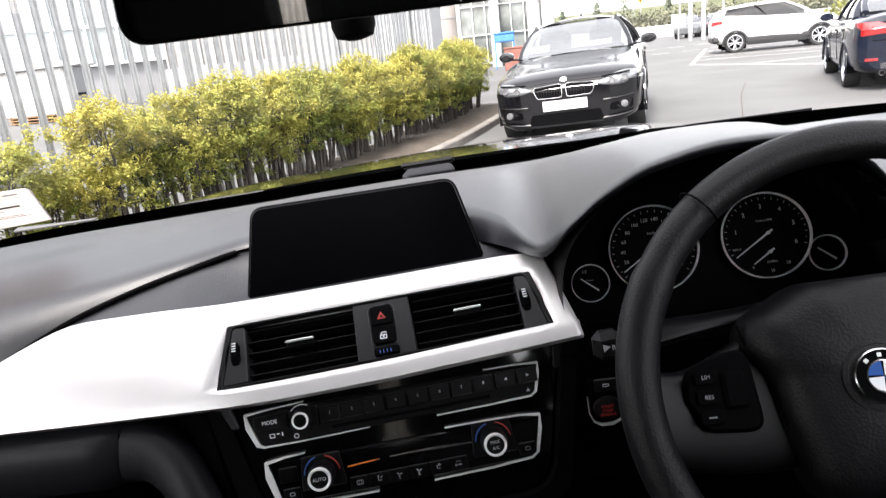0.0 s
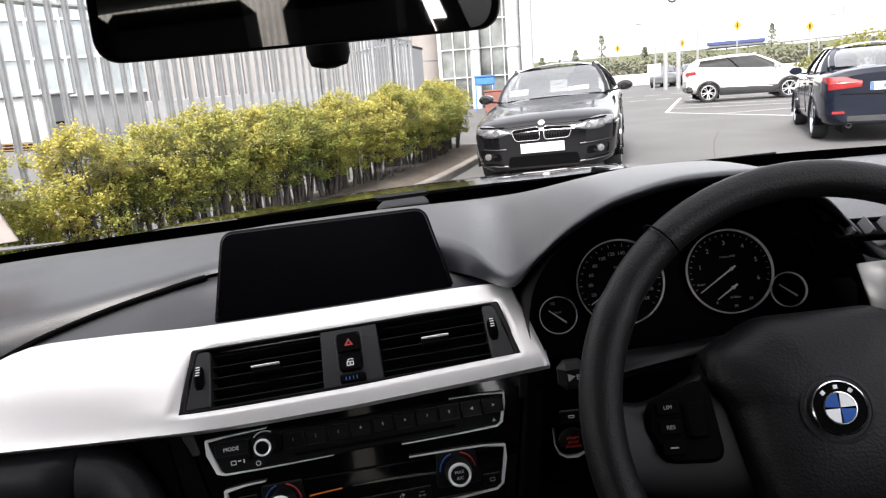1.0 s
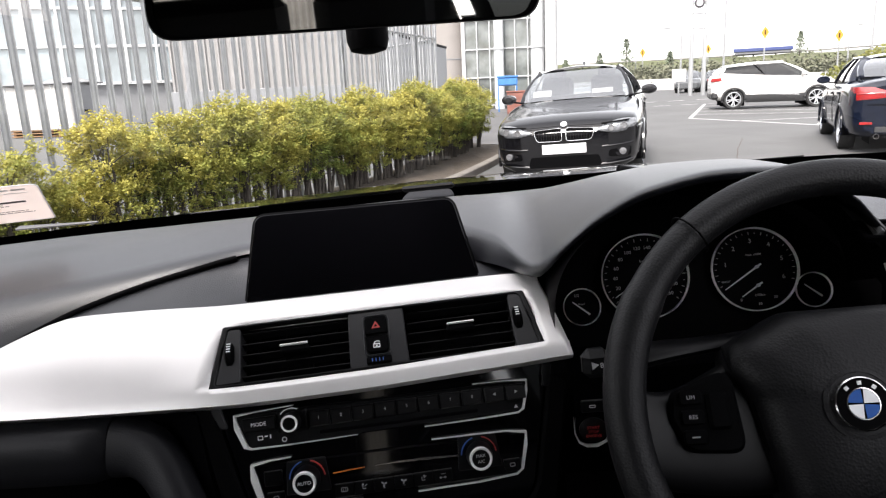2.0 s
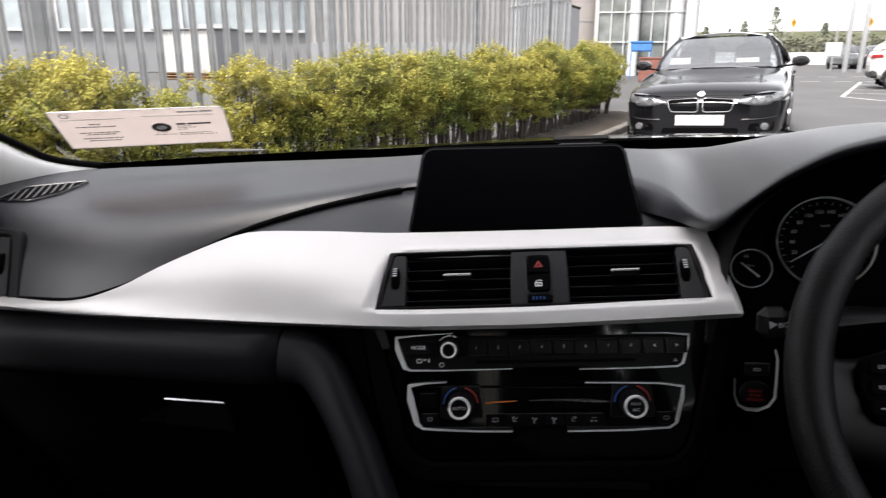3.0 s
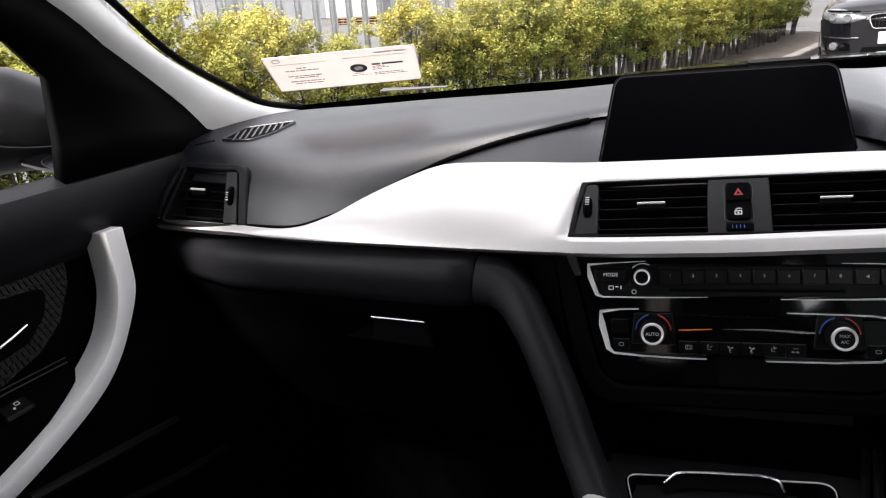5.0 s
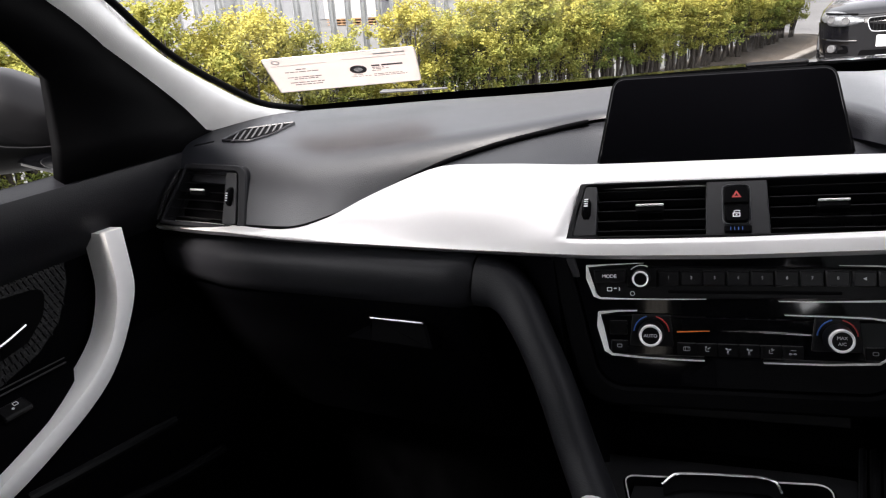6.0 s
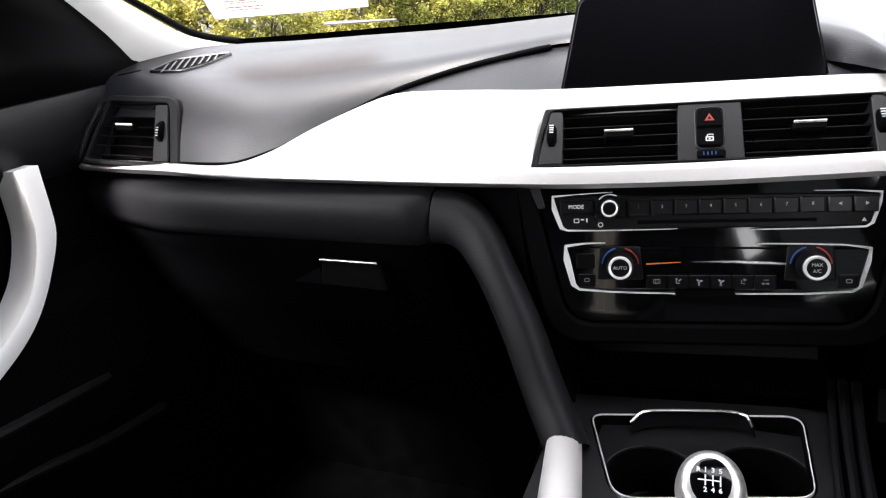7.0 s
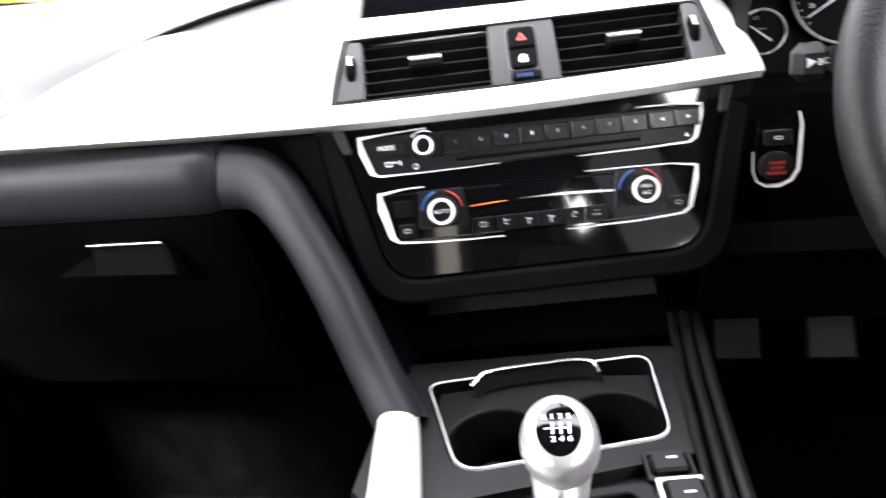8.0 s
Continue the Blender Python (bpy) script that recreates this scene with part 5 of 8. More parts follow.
for z, r in ((0.8505, 0.0012), (0.8440, 0.0016)):
    part("insert_piping", Shape().tube([(-0.7455, y, z) for y in (-0.205, -0.30, -0.45, -0.60)], r, 6), MIDBLACK, door)
inner_edge = spline([(-0.708, -0.139, 0.995), (-0.708, -0.141, 0.934), (-0.708, -0.162, 0.875), (-0.708, -0.200, 0.836), (-0.708, -0.294, 0.788), (-0.712, -0.40, 0.752), (-0.716, -0.47, 0.735)], 48)
ridge_line = spline([(-0.696, -0.137, 0.997), (-0.696, -0.139, 0.936), (-0.696, -0.161, 0.873), (-0.696, -0.198, 0.833), (-0.696, -0.293, 0.785), (-0.698, -0.40, 0.748), (-0.704, -0.47, 0.730)], 48)
outer_edge = spline([(-0.698, -0.111, 0.995), (-0.698, -0.113, 0.928), (-0.698, -0.144, 0.861), (-0.698, -0.190, 0.811), (-0.698, -0.275, 0.768), (-0.706, -0.39, 0.728), (-0.712, -0.47, 0.715)], 48)
rows = []
for a, m_, b in zip(inner_edge, ridge_line, outer_edge):
    away = Vector((-0.030, 0, 0))
    near = m_ + (b - m_) * 0.10
    bow = m_ * 0.45 + b * 0.55 + Vector((0.003, 0, 0))
    rows.append([tuple(v) for v in (a + away, a, m_ * 0.9 + a * 0.1, near, bow, b, b + away)])
ps = Shape().grid(rows)
ps.f.append(tuple(range(7)))
part("pull_handle", ps, HANDLE, door, "curved satin silver pull handle", sharp=40)
part("latch_lever", Shape().tube(spline([(-0.737, -0.243, 0.9145), (-0.731, -0.278, 0.906), (-0.737, -0.34, 0.888)], 12), 0.0036, 10, flat=0.6), CHROME, door, "chrome latch lever")
part("window_switch", Shape().box(0.02, 0.035, 0.008, axes((-0.724, -0.291, 0.8300), (1, 0, -0.5), (0.5, 0, 1)), 0.002), MIDBLACK, door)
part("switch_mark", Shape().bezel(rect(0.006, 0.005, 0.001, 2), rect(0.0045, 0.0035, 0.0006, 2), 0, 0.0006, axes((-0.7215, -0.289, 0.8372), (0, -1, 0), (0.5, 0, 1))), WHITEINK, door)
part("switch_dot", Shape().lathe([(0.0016, 0), (0.0016, 0.0006)], 10, axes((-0.7190, -0.294, 0.8340), (0, -1, 0), (0.5, 0, 1))), WHITEINK, door)
outer = Shape().grid([[(-0.80, y, 1.06 - 0.13 * max(0, y)), (-0.87, y, 0.97 - 0.10 * max(0, y)), (-0.90, y, 0.75), (-0.89, y, 0.45), (-0.84, y, 0.22)] for y in [0.75 - 2.9 * k / 12 for k in range(13)]])
outer.grid([[(-0.775, y, 1.066), (-0.80, y, 1.06)] for y in (0.07, -1.05)])
PAINT_OWN = surface("black_car_paint", (0.006, 0.006, 0.007), 0.12, vary=0.1, coat=1.0, rvary=0.04)
part("outer_skin", outer, PAINT_OWN, door)

# mirror triangle and window frame of the passenger side
frame_l = Shape()
frame_l.grid([[(-0.735, 0.135, 1.065), (-0.735, -0.158, 1.065)], [(-0.722, 0.08, 1.115), (-0.727, -0.153, 1.11)], [(-0.702, -0.025, 1.195), (-0.713, -0.152, 1.190)], [(-0.677, -0.150, 1.275), (-0.700, -0.196, 1.236)], [(-0.645, -0.42, 1.395), (-0.66, -0.46, 1.36)], [(-0.58, -0.80, 1.44), (-0.60, -0.82, 1.405)]])
fo = part("window_frame", frame_l, BLACK, door, "black window frame and mirror triangle")
fo.modifiers.new("thickness", "SOLIDIFY").thickness = 0.02
for line in ([(-0.715, -0.40, 0.690), (-0.702, -0.228, 0.653), (-0.698, -0.14, 0.632), (-0.702, -0.038, 0.615)], [(-0.700, -0.32, 0.733), (-0.698, -0.201, 0.720), (-0.700, -0.109, 0.709)]):
    part("pocket_edge", Shape().tube(spline(line, 12), 0.007, 8), MIDBLACK, door)
gl = part("window_pane", Shape().grid([[(-0.745, -0.10, 1.07), (-0.745, -1.05, 1.07)], [(-0.60, -0.70, 1.41), (-0.60, -1.05, 1.41)]]), SIDEGLASS, door)
gl.visible_shadow = False

# door mirror outside
wing = thing("door_mirror", (-0.86, 0.0, 1.05), "black door mirror on the passenger side", "door mirror")
FM = axes((-0.935, -0.055, 1.125), (0.62, 0.78, 0.0), (0.78, -0.62, 0.05)) @ Matrix.Scale(1.3, 4)
mp = rounded([(-0.125, -0.048), (0.080, -0.054), (0.088, 0.012), (0.000, 0.066), (-0.115, 0.070)], [0.045, 0.035, 0.045, 0.06, 0.04], 7)
rows = [[(x * k, y * k, z) for x, y in mp] for k, z in ((0.97, -0.075), (1.0, -0.060), (1.0, -0.015), (0.96, 0.012), (0.84, 0.032), (0.62, 0.045), (0.35, 0.052), (0.1, 0.054))]
ms = Shape().grid(rows, FM, loop=True)
ms.f.append(tuple(range(len(ms.v) - len(mp), len(ms.v))))
part("shell", ms, MIDBLACK, wing, sharp=60)
part("glass", Shape().prism([(x * 0.94, y * 0.92) for x, y in mp], -0.078, -0.070, FM), MIRROR, wing)
part("indicator_strip", Shape().tube(spline([FM @ Vector((-0.09, 0.012, 0.048)), FM @ Vector((0.0, -0.022, 0.056)), FM @ Vector((0.07, -0.030, 0.036))], 10), 0.0016, 6), DECK, wing)
part("arm", Shape().tube(spline([(-0.74, -0.08, 1.068), (-0.80, -0.08, 1.070), (-0.90, -0.07, 1.080)], 8), 0.026, 14, flat=0.45), PIANO, wing)

# ---- windscreen pillars, roof and shell ----
def pillar(s, name, label):
    glass = [(0.700, 0.290, 1.079), (0.702, 0.190, 1.102), (0.700, 0.118, 1.137), (0.688, 0.015, 1.192), (0.665, -0.085, 1.268), (0.60, -0.26, 1.375), (0.56, -0.36, 1.415)]
    rear = [(0.715, 0.100, 1.075), (0.710, 0.080, 1.084), (0.698, 0.040, 1.119), (0.683, -0.045, 1.186), (0.662, -0.165, 1.270), (0.61, -0.36, 1.372), (0.58, -0.46, 1.412)]
    a, b = spline(glass, 24), spline(rear, 24)
    rows = []
    for p, q in zip(a, b):
        mid = (p + q) / 2 + Vector((-0.022, -0.006, 0.006))
        far = Vector((0.035, 0.02, 0.0))
        crown = mid * 1.5 - (p + q) * 0.25
        line = [p + far] + [p * (1 - t) ** 2 + crown * 2 * t * (1 - t) + q * t * t for t in [k / 10 for k in range(11)]]
        rows.append([(s * v.x, v.y, v.z) for v in line])
    seal = [Vector((s * (p.x - 0.004), p.y + 0.008, p.z + 0.002)) for p in a]
    alone("windscreen_seal", Shape().tube(seal, 0.005, 10), BLACK, "black rubber seal along the windscreen edge", "seal", kind="structure", sharp=80)
    return alone(name, Shape().grid(rows), FABRIC, label, "pillar trim", kind="structure", sharp=60)


pillar(-1, "windscreen_pillar", "light grey fabric windscreen pillar trim")
pillar(1, "windscreen_pillar", "light grey fabric windscreen pillar trim")
# black ceramic band round the windscreen
GLASS_BASE = [(-0.72, 0.255, 1.083), (-0.60, 0.44, 1.068), (-0.40, 0.53, 1.062), (0.0, 0.57, 1.058), (0.40, 0.53, 1.062), (0.60, 0.44, 1.068), (0.72, 0.255, 1.083)]
GLASS_TOP = [(-0.58, -0.30, 1.405), (-0.35, -0.22, 1.425), (0.0, -0.19, 1.430), (0.35, -0.22, 1.425), (0.58, -0.30, 1.405)]
gb, gt = spline(GLASS_BASE, 40), spline(GLASS_TOP, 40)
glass_pt = lambda i, t: gb[i] + (gt[i] - gb[i]) * t + Vector((0, 0.03, 0.035)) * math.sin(math.pi * t)
screen_sheet = Shape().grid([[tuple(glass_pt(i, k / 16)) for i in range(41)] for k in range(17)])
ws = alone("windscreen", screen_sheet, GLASS, "clear laminated car windscreen", "windscreen", kind="structure", sharp=80)
ws.visible_shadow = False
bandsh = Shape().grid([[tuple(glass_pt(i, t) + Vector((0, -0.004, -0.003))) for i in range(41)] for t in (-0.02, 0.0, 0.012, 0.024)])
alone("windscreen_band", bandsh, BLACK, "black printed band along the windscreen's lower edge", "windscreen", kind="structure")
well = Shape().grid([[(x, smooth(PAD + PAD_RIGHT[1:], x)[0] + 0.015, smooth(PAD + PAD_RIGHT[1:], x)[1] - 0.012) for x in [-0.72 + 1.44 * k / 40 for k in range(41)]],
                     [tuple(gb[k] + Vector((0, 0.01, -0.012))) for k in range(41)]])
alone("windscreen_ledge", well, BLACK, "black ledge between dashboard and windscreen", "dashboard", kind="structure")

roof = Shape()
rr = [[(s, -0.20 - 0.10 * abs(s / 0.6) ** 2, 1.425 - 0.022 * abs(s / 0.6) ** 2) for s in [-0.62 + 1.24 * k / 16 for k in range(17)]],
      [(s, -0.45, 1.448 - 0.03 * abs(s / 0.6) ** 2) for s in [-0.60 + 1.20 * k / 16 for k in range(17)]],
      [(s, -1.2, 1.44 - 0.03 * abs(s / 0.6) ** 2) for s in [-0.58 + 1.16 * k / 16 for k in range(17)]],
      [(s, -1.95, 1.38 - 0.03 * abs(s / 0.6) ** 2) for s in [-0.55 + 1.10 * k / 16 for k in range(17)]]]
roof.grid(rr)
alone("headliner", roof, LINER, "dark grey fabric roof lining", "ceiling", kind="structure", sharp=80)
roof2 = Shape().grid([[(x * 1.12, y + (0.02 if i == 0 else 0), z + 0.035) for x, y, z in row] for i, row in enumerate(rr)])
alone("car_roof_skin", roof2, PAINT_OWN, "black painted car roof", "car roof", kind="structure", sharp=80)

# closed sides, rear and floor of the cabin
for s in (-1, 1):
    wall = Shape()
    if s > 0:
        wall.grid([[(s * 0.775, y, 1.068), (s * 0.72, y, 1.06), (s * 0.745, y, 0.96), (s * 0.73, y, 0.34)] for y in (0.07, -1.05)])
        skin = Shape().grid([[(s * 0.752, y, z + 0.004), (s * 0.80, y, z), (s * 0.87, y, z - 0.08), (s * 0.90, y, 0.75), (s * 0.89, y, 0.45), (s * 0.84, y, 0.22)] for y, z in ((0.75, 0.96), (0.25, 1.03), (0.0, 1.06), (-2.15, 1.06))])
        alone("car_side_skin", skin, PAINT_OWN, "black painted side of the parked car", "car body", kind="structure", sharp=50)
    wall.grid([[(s * 0.775, y, 1.068), (s * 0.74, y, 1.06), (s * 0.745, y, 0.96), (s * 0.73, y, 0.34)] for y in (-1.05, -2.2)])
    wall.grid([[(s * 0.76, -1.0, 1.06), (s * 0.59, -0.96, 1.42)], [(s * 0.74, -1.14, 1.06), (s * 0.57, -1.08, 1.42)]])
    wall.grid([[(s * 0.745, -1.80 if s < 0 else -1.96, 1.06), (s * 0.575, -1.72 if s < 0 else -1.78, 1.42)], [(s * 0.70, -2.25, 1.06), (s * 0.54, -1.97, 1.38)]])
    wall.grid([[(s * 0.70, 0.20, 0.34), (s * 0.73, 0.20, 1.06)], [(s * 0.73, 0.07, 0.34), (s * 0.735, 0.07, 1.06)]])
    # unseen right rear openings, blacked and narrowed to shape the gloss panel's reflection
    if s > 0:
        wall.grid([[(0.748, -1.61, 1.06), (0.590, -1.53, 1.42)], [(0.748, -1.77, 1.06), (0.590, -1.69, 1.42)]])
    for y0, y1, t0, t1 in (((-0.17, -1.02, -0.66, -1.0), (-1.12, -1.66, -1.08, -1.58), (-1.72, -2.00, -1.64, -1.82)) if s > 0 else ((-1.12, -1.82, -1.08, -1.74),)):
        sill, head = (0.52, 0.80) if y0 == -1.72 else (0.0, 1.0)
        foot, brow = ([(s * (0.752 - 0.152 * f), y + (t - y) * f, 1.066 + 0.349 * f) for y, t in ((y0, t0), (y1, t1))] for f in (sill, head))
        if sill:
            wall.grid([[(s * 0.752, y0, 1.066), (s * 0.752, y1, 1.066)], foot])
            wall.grid([brow, [(s * 0.60, t0, 1.415), (s * 0.60, t1, 1.415)]])
        gp = alone("side_window", Shape().grid([foot, brow]), (DIMGLASS if y0 > -1.0 else SIDEGLASS) if y0 != -1.12 or s < 0 else BLOCKGLASS, "tinted side window of the car", "car window", kind="structure")
        gp.visible_shadow = True
    alone("cabin_side", wall, DASH_LOW, "dark cabin side wall", "car wall", kind="structure")
floor = Shape().grid([[(-0.73, 0.52, 0.62), (0.73, 0.52, 0.62)], [(-0.73, 0.42, 0.42), (0.73, 0.42, 0.42)], [(-0.73, 0.2, 0.34), (0.73, 0.2, 0.34)], [(-0.73, -2.2, 0.34), (0.73, -2.2, 0.34)]])
floor.grid([[(-0.73, -1.75, 0.34), (0.73, -1.75, 0.34)], [(-0.70, -2.0, 0.98), (0.70, -2.0, 0.98)], [(-0.70, -2.5, 1.02), (0.70, -2.5, 1.02)]])
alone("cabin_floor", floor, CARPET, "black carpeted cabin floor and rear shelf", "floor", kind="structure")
alone("rear_window", Shape().grid([[(-0.68, -2.45, 1.03), (0.68, -2.45, 1.03)], [(-0.55, -1.95, 1.40), (0.55, -1.95, 1.40)]]), SIDEGLASS, "tinted rear window of the car", "car window", kind="structure")
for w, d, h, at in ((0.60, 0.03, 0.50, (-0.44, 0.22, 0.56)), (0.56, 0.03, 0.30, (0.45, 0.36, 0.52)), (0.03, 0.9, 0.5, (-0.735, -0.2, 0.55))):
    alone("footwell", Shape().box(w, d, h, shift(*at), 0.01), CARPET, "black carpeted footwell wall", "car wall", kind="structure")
bulk = Shape().grid([[(-0.75, 0.53, 1.05), (0.75, 0.53, 1.05)], [(-0.75, 0.53, 0.60), (0.75, 0.53, 0.60)]])
alone("bulkhead", bulk, BLACK, "black bulkhead behind the dashboard", "car wall", kind="structure")
for sx in (-0.37, 0.39):
    seat = thing("front_seat", (sx, -0.75, 0.36), "black leather front car seat", "car seat", "front seats")
    part("cushion", Shape().box(0.50, 0.52, 0.16, shift(sx, -0.80, 0.50), 0.05), LEATHER, seat)
    if sx < 0:
        part("backrest", Shape().box(0.50, 0.16, 0.66, pose(sx, -1.12, 0.86, -14, 0, 0), 0.06), LEATHER, seat)
        part("headrest", Shape().box(0.26, 0.11, 0.19, pose(sx, -1.21, 1.29, -10, 0, 0), 0.045), LEATHER, seat)
    else:
        # unseen, laid low so that the gloss panel mirrors the quarter window
        part("backrest", Shape().box(0.50, 0.16, 0.58, pose(sx, -1.20, 0.74, -34, 0, 0), 0.06), LEATHER, seat)
        part("headrest", Shape().box(0.26, 0.11, 0.17, pose(sx, -1.42, 1.03, -34, 0, 0), 0.045), LEATHER, seat)
bench = thing("rear_bench", (0, -1.7, 0.36), "black leather rear bench seat with headrests", "car seat")
part("backrest", Shape().box(1.25, 0.14, 0.56, pose(0, -1.84, 0.76, -16, 0, 0), 0.05), LEATHER, bench)
part("cushion", Shape().box(1.25, 0.46, 0.16, shift(0, -1.56, 0.46), 0.05), LEATHER, bench)
# widths chosen to block the rear window from the gloss panel
for sx, w in ((-0.42, 0.36), (-0.07, 0.42), (0.40, 0.37)):
    part("headrest", Shape().box(w, 0.09, 0.34, pose(sx, -1.90, 1.20, -10, 0, 0), 0.04), LEATHER, bench)
pedal = thing("foot_pedals", (0.33, 0.20, 0.42), "dark foot pedals in the driver's footwell", "pedal")
for x in (0.25, 0.36, 0.46):
    part("pedal_pad", Shape().box(0.06, 0.012, 0.08, axes((x, 0.24, 0.60), (1, 0, 0), (0, 0.5, 1)), 0.004), MIDBLACK, pedal)
    part("pedal_arm", Shape().tube([(x, 0.25, 0.61), (x, 0.32, 0.78)], 0.008, 8), BLACK, pedal)

boot = thing("own_boot", (0, -2.9, 0.9), "plain black boot of the parked car", "car boot")
rows = []
for y, w, z in ((-2.40, 0.80, 1.035), (-2.62, 0.80, 1.045), (-2.86, 0.78, 1.03), (-2.96, 0.75, 0.98), (-3.00, 0.73, 0.80), (-2.99, 0.74, 0.50), (-2.93, 0.72, 0.30)):
    rows.append([(-w - 0.06, y + 0.03, min(z, 0.97) - 0.02), (-w, y, z - 0.012), (-w * 0.5, y - 0.02, z), (0, y - 0.03, z + 0.004), (w * 0.5, y - 0.02, z), (w, y, z - 0.012), (w + 0.06, y + 0.03, min(z, 0.97) - 0.02)])
part("lid", Shape().grid(rows), PAINT_OWN, boot, sharp=50)
for s in (-1, 1):
    part("flank", Shape().grid([[(s * 0.80, y, 1.05), (s * 0.86, y, 0.95), (s * 0.88, y, 0.70), (s * 0.83, y, 0.25)] for y in (-2.14, -2.5, -2.8, -2.93)]), PAINT_OWN, boot, sharp=50)

# ---- rear-view mirror ----
mirror = thing("rearview_mirror", (0.066, -0.12, 1.40), "black framed rear-view mirror hanging from the windscreen", "mirror")
RM = axes((0.066, -0.150, 1.3000), (0.232, 0.054, -0.014), (0.17, -1, -0.060)) @ Matrix.Scale(1.08, 4)
mo = rounded([(-0.118, -0.036), (0.118, -0.030), (0.122, 0.033), (-0.116, 0.033)], 0.016, 8)
rows = [[(x * s, y * s, z) for x, y in mo] for s, z in ((0.55, -0.045), (0.85, -0.036), (0.98, -0.015), (1.0, 0.0), (0.985, 0.004), (0.955, 0.004))]
mi = Shape().grid(rows, RM, loop=True)
mi.f.append(tuple(range(len(mo)))[::-1])
part("housing", mi, BLACK, mirror, sharp=60)
part("mirror_glass", Shape().prism([(x * 0.957, y * 0.945) for x, y in mo], -0.002, 0.002, RM), MIRROR, mirror)
part("stem", Shape().tube([RM @ Vector((0.0, 0.0, -0.04)), RM @ Vector((0.0, 0.03, -0.09)), (0.06, -0.02, 1.405)], 0.012, 12), BLACK, mirror)
part("sensor_pod", Shape().lathe([(0.007, -0.014), (0.017, -0.011), (0.020, -0.002), (0.020, 0.02), (0.015, 0.06)], 24, axes((0.056, -0.035, 1.268), (1, 0.2, 0), (0, 0.15, 1)) @ Matrix.Diagonal((0.86, 0.7, 0.85, 1))), BLACK, mirror)

# ---- card stuck inside the windscreen ----
CARDM = axes((-0.4777, 0.1512, 1.1466), (0.915, 0.402, -0.028), (0.181, -0.472, -0.863))
card = thing("service_card", (-0.50, 0.17, 1.11), "pale paper leaflet with dark print stuck inside the windscreen", "card")
cp = rounded([(-0.1260, -0.0515), (0.0820, -0.0500), (0.0850, 0.0500), (-0.1215, 0.0500)], [0.003, 0.004, 0.010, 0.006], 5)
part("sheet", Shape().prism(cp, -0.0006, 0.0, CARDM), CARDPAPER, card)
part("pale_edge", Shape().bezel(cp, inset(cp, 0.0012), -0.0007, 0.0002, CARDM), BADGE_WHITE, card)
for x0, x1, y, h in ((-0.0836, -0.0697, 0.0158, 0.0022), (-0.1006, -0.0514, 0.0088, 0.0020), (-0.1016, -0.0508, -0.0070, 0.0020), (-0.0935, -0.0595, -0.0122, 0.0020), (-0.1026, -0.0510, -0.0231, 0.0020), (-0.0972, -0.0552, -0.0297, 0.0020),
                     (0.0196, 0.0369, 0.0018, 0.0013), (0.0196, 0.0421, -0.0022, 0.0013), (0.0180, 0.0321, -0.0070, 0.0013), (0.0184, 0.0589, -0.0176, 0.0014), (0.0186, 0.0652, -0.0222, 0.0014), (-0.0098, 0.0064, -0.0154, 0.0009), (-0.0136, 0.0147, -0.0205, 0.0009)):
    dash_x = x0
    while dash_x < x1 - 0.002:
        wd = min(x1 - dash_x, 0.0075 + 0.004 * math.sin(dash_x * 900))
        part("small_print", Shape().box(wd, h, 0.0003, CARDM @ shift(dash_x + wd / 2, y, 0.0002), 0.0001), CARDINK, card)
        dash_x += wd + 0.0012
for x0, x1 in ((0.0196, 0.0310), (0.0335, 0.0626)):
    part("headline_bar", Shape().box(x1 - x0, 0.0042, 0.0004, CARDM @ shift((x0 + x1) / 2, 0.0076, 0.0002), 0.0001), CARDINK, card)
for x0, x1 in ((0.0277, 0.0520), (0.0550, 0.0700)):
    part("reverse_bar", Shape().box(x1 - x0, 0.0034, 0.0004, CARDM @ shift((x0 + x1) / 2, 0.0398, 0.0002), 0.0001), GREYINK, card)
for x0, x1, y in ((-0.1140, -0.0375, 0.0285), (-0.0163, 0.0705, 0.0312)):
    part("white_rule", Shape().box(x1 - x0, 0.0013, 0.0004, CARDM @ shift((x0 + x1) / 2, y, 0.0002), 0.0001), WHITEINK, card)
part("corner_ring", Shape().bezel(circle(0.0058, 24), circle(0.0040, 24), 0, 0.0004, CARDM @ shift(-0.1046, 0.0390, 0)), GREYINK, card)
emb = part("emblem", Shape().bezel(circle(0.0118, 32), circle(0.0062, 32), 0, 0.0005, CARDM), CARDINK, card)
part("emblem_centre", Shape().prism(circle(0.0058, 24), 0, 0.0003, CARDM), GREYINK, emb)
for q in (0, 2):
    part("emblem_quarter", Shape().prism([(0.0003, 0.0003)] + [(0.0056 * math.cos(radians(a)), 0.0056 * math.sin(radians(a))) for a in range(2, 90, 8)], 0.0003, 0.0006, CARDM @ pose(0, 0, 0, 0, 0, 90 * q)), WHITEINK, emb)

strip_ = thing("ledge_strip", (-0.53, 0.39, 1.085), "pale plastic strip lying on the black windscreen ledge", "strip")
part("strip", Shape().prism(rounded([(-0.064, -0.004), (0.060, -0.002), (0.062, 0.0005), (-0.060, 0.006)], 0.002, 3), -0.001, 0.002, axes((-0.511, 0.355, 1.0925), (0.117, 0.010, -0.005), (0.05, -0.35, 1)), 0.0008), POLEG_IN, strip_)
cover = thing("washer_cover", (0.03, 0.555, 1.05), "small dark grey washer nozzle cover below the windscreen", "cover")
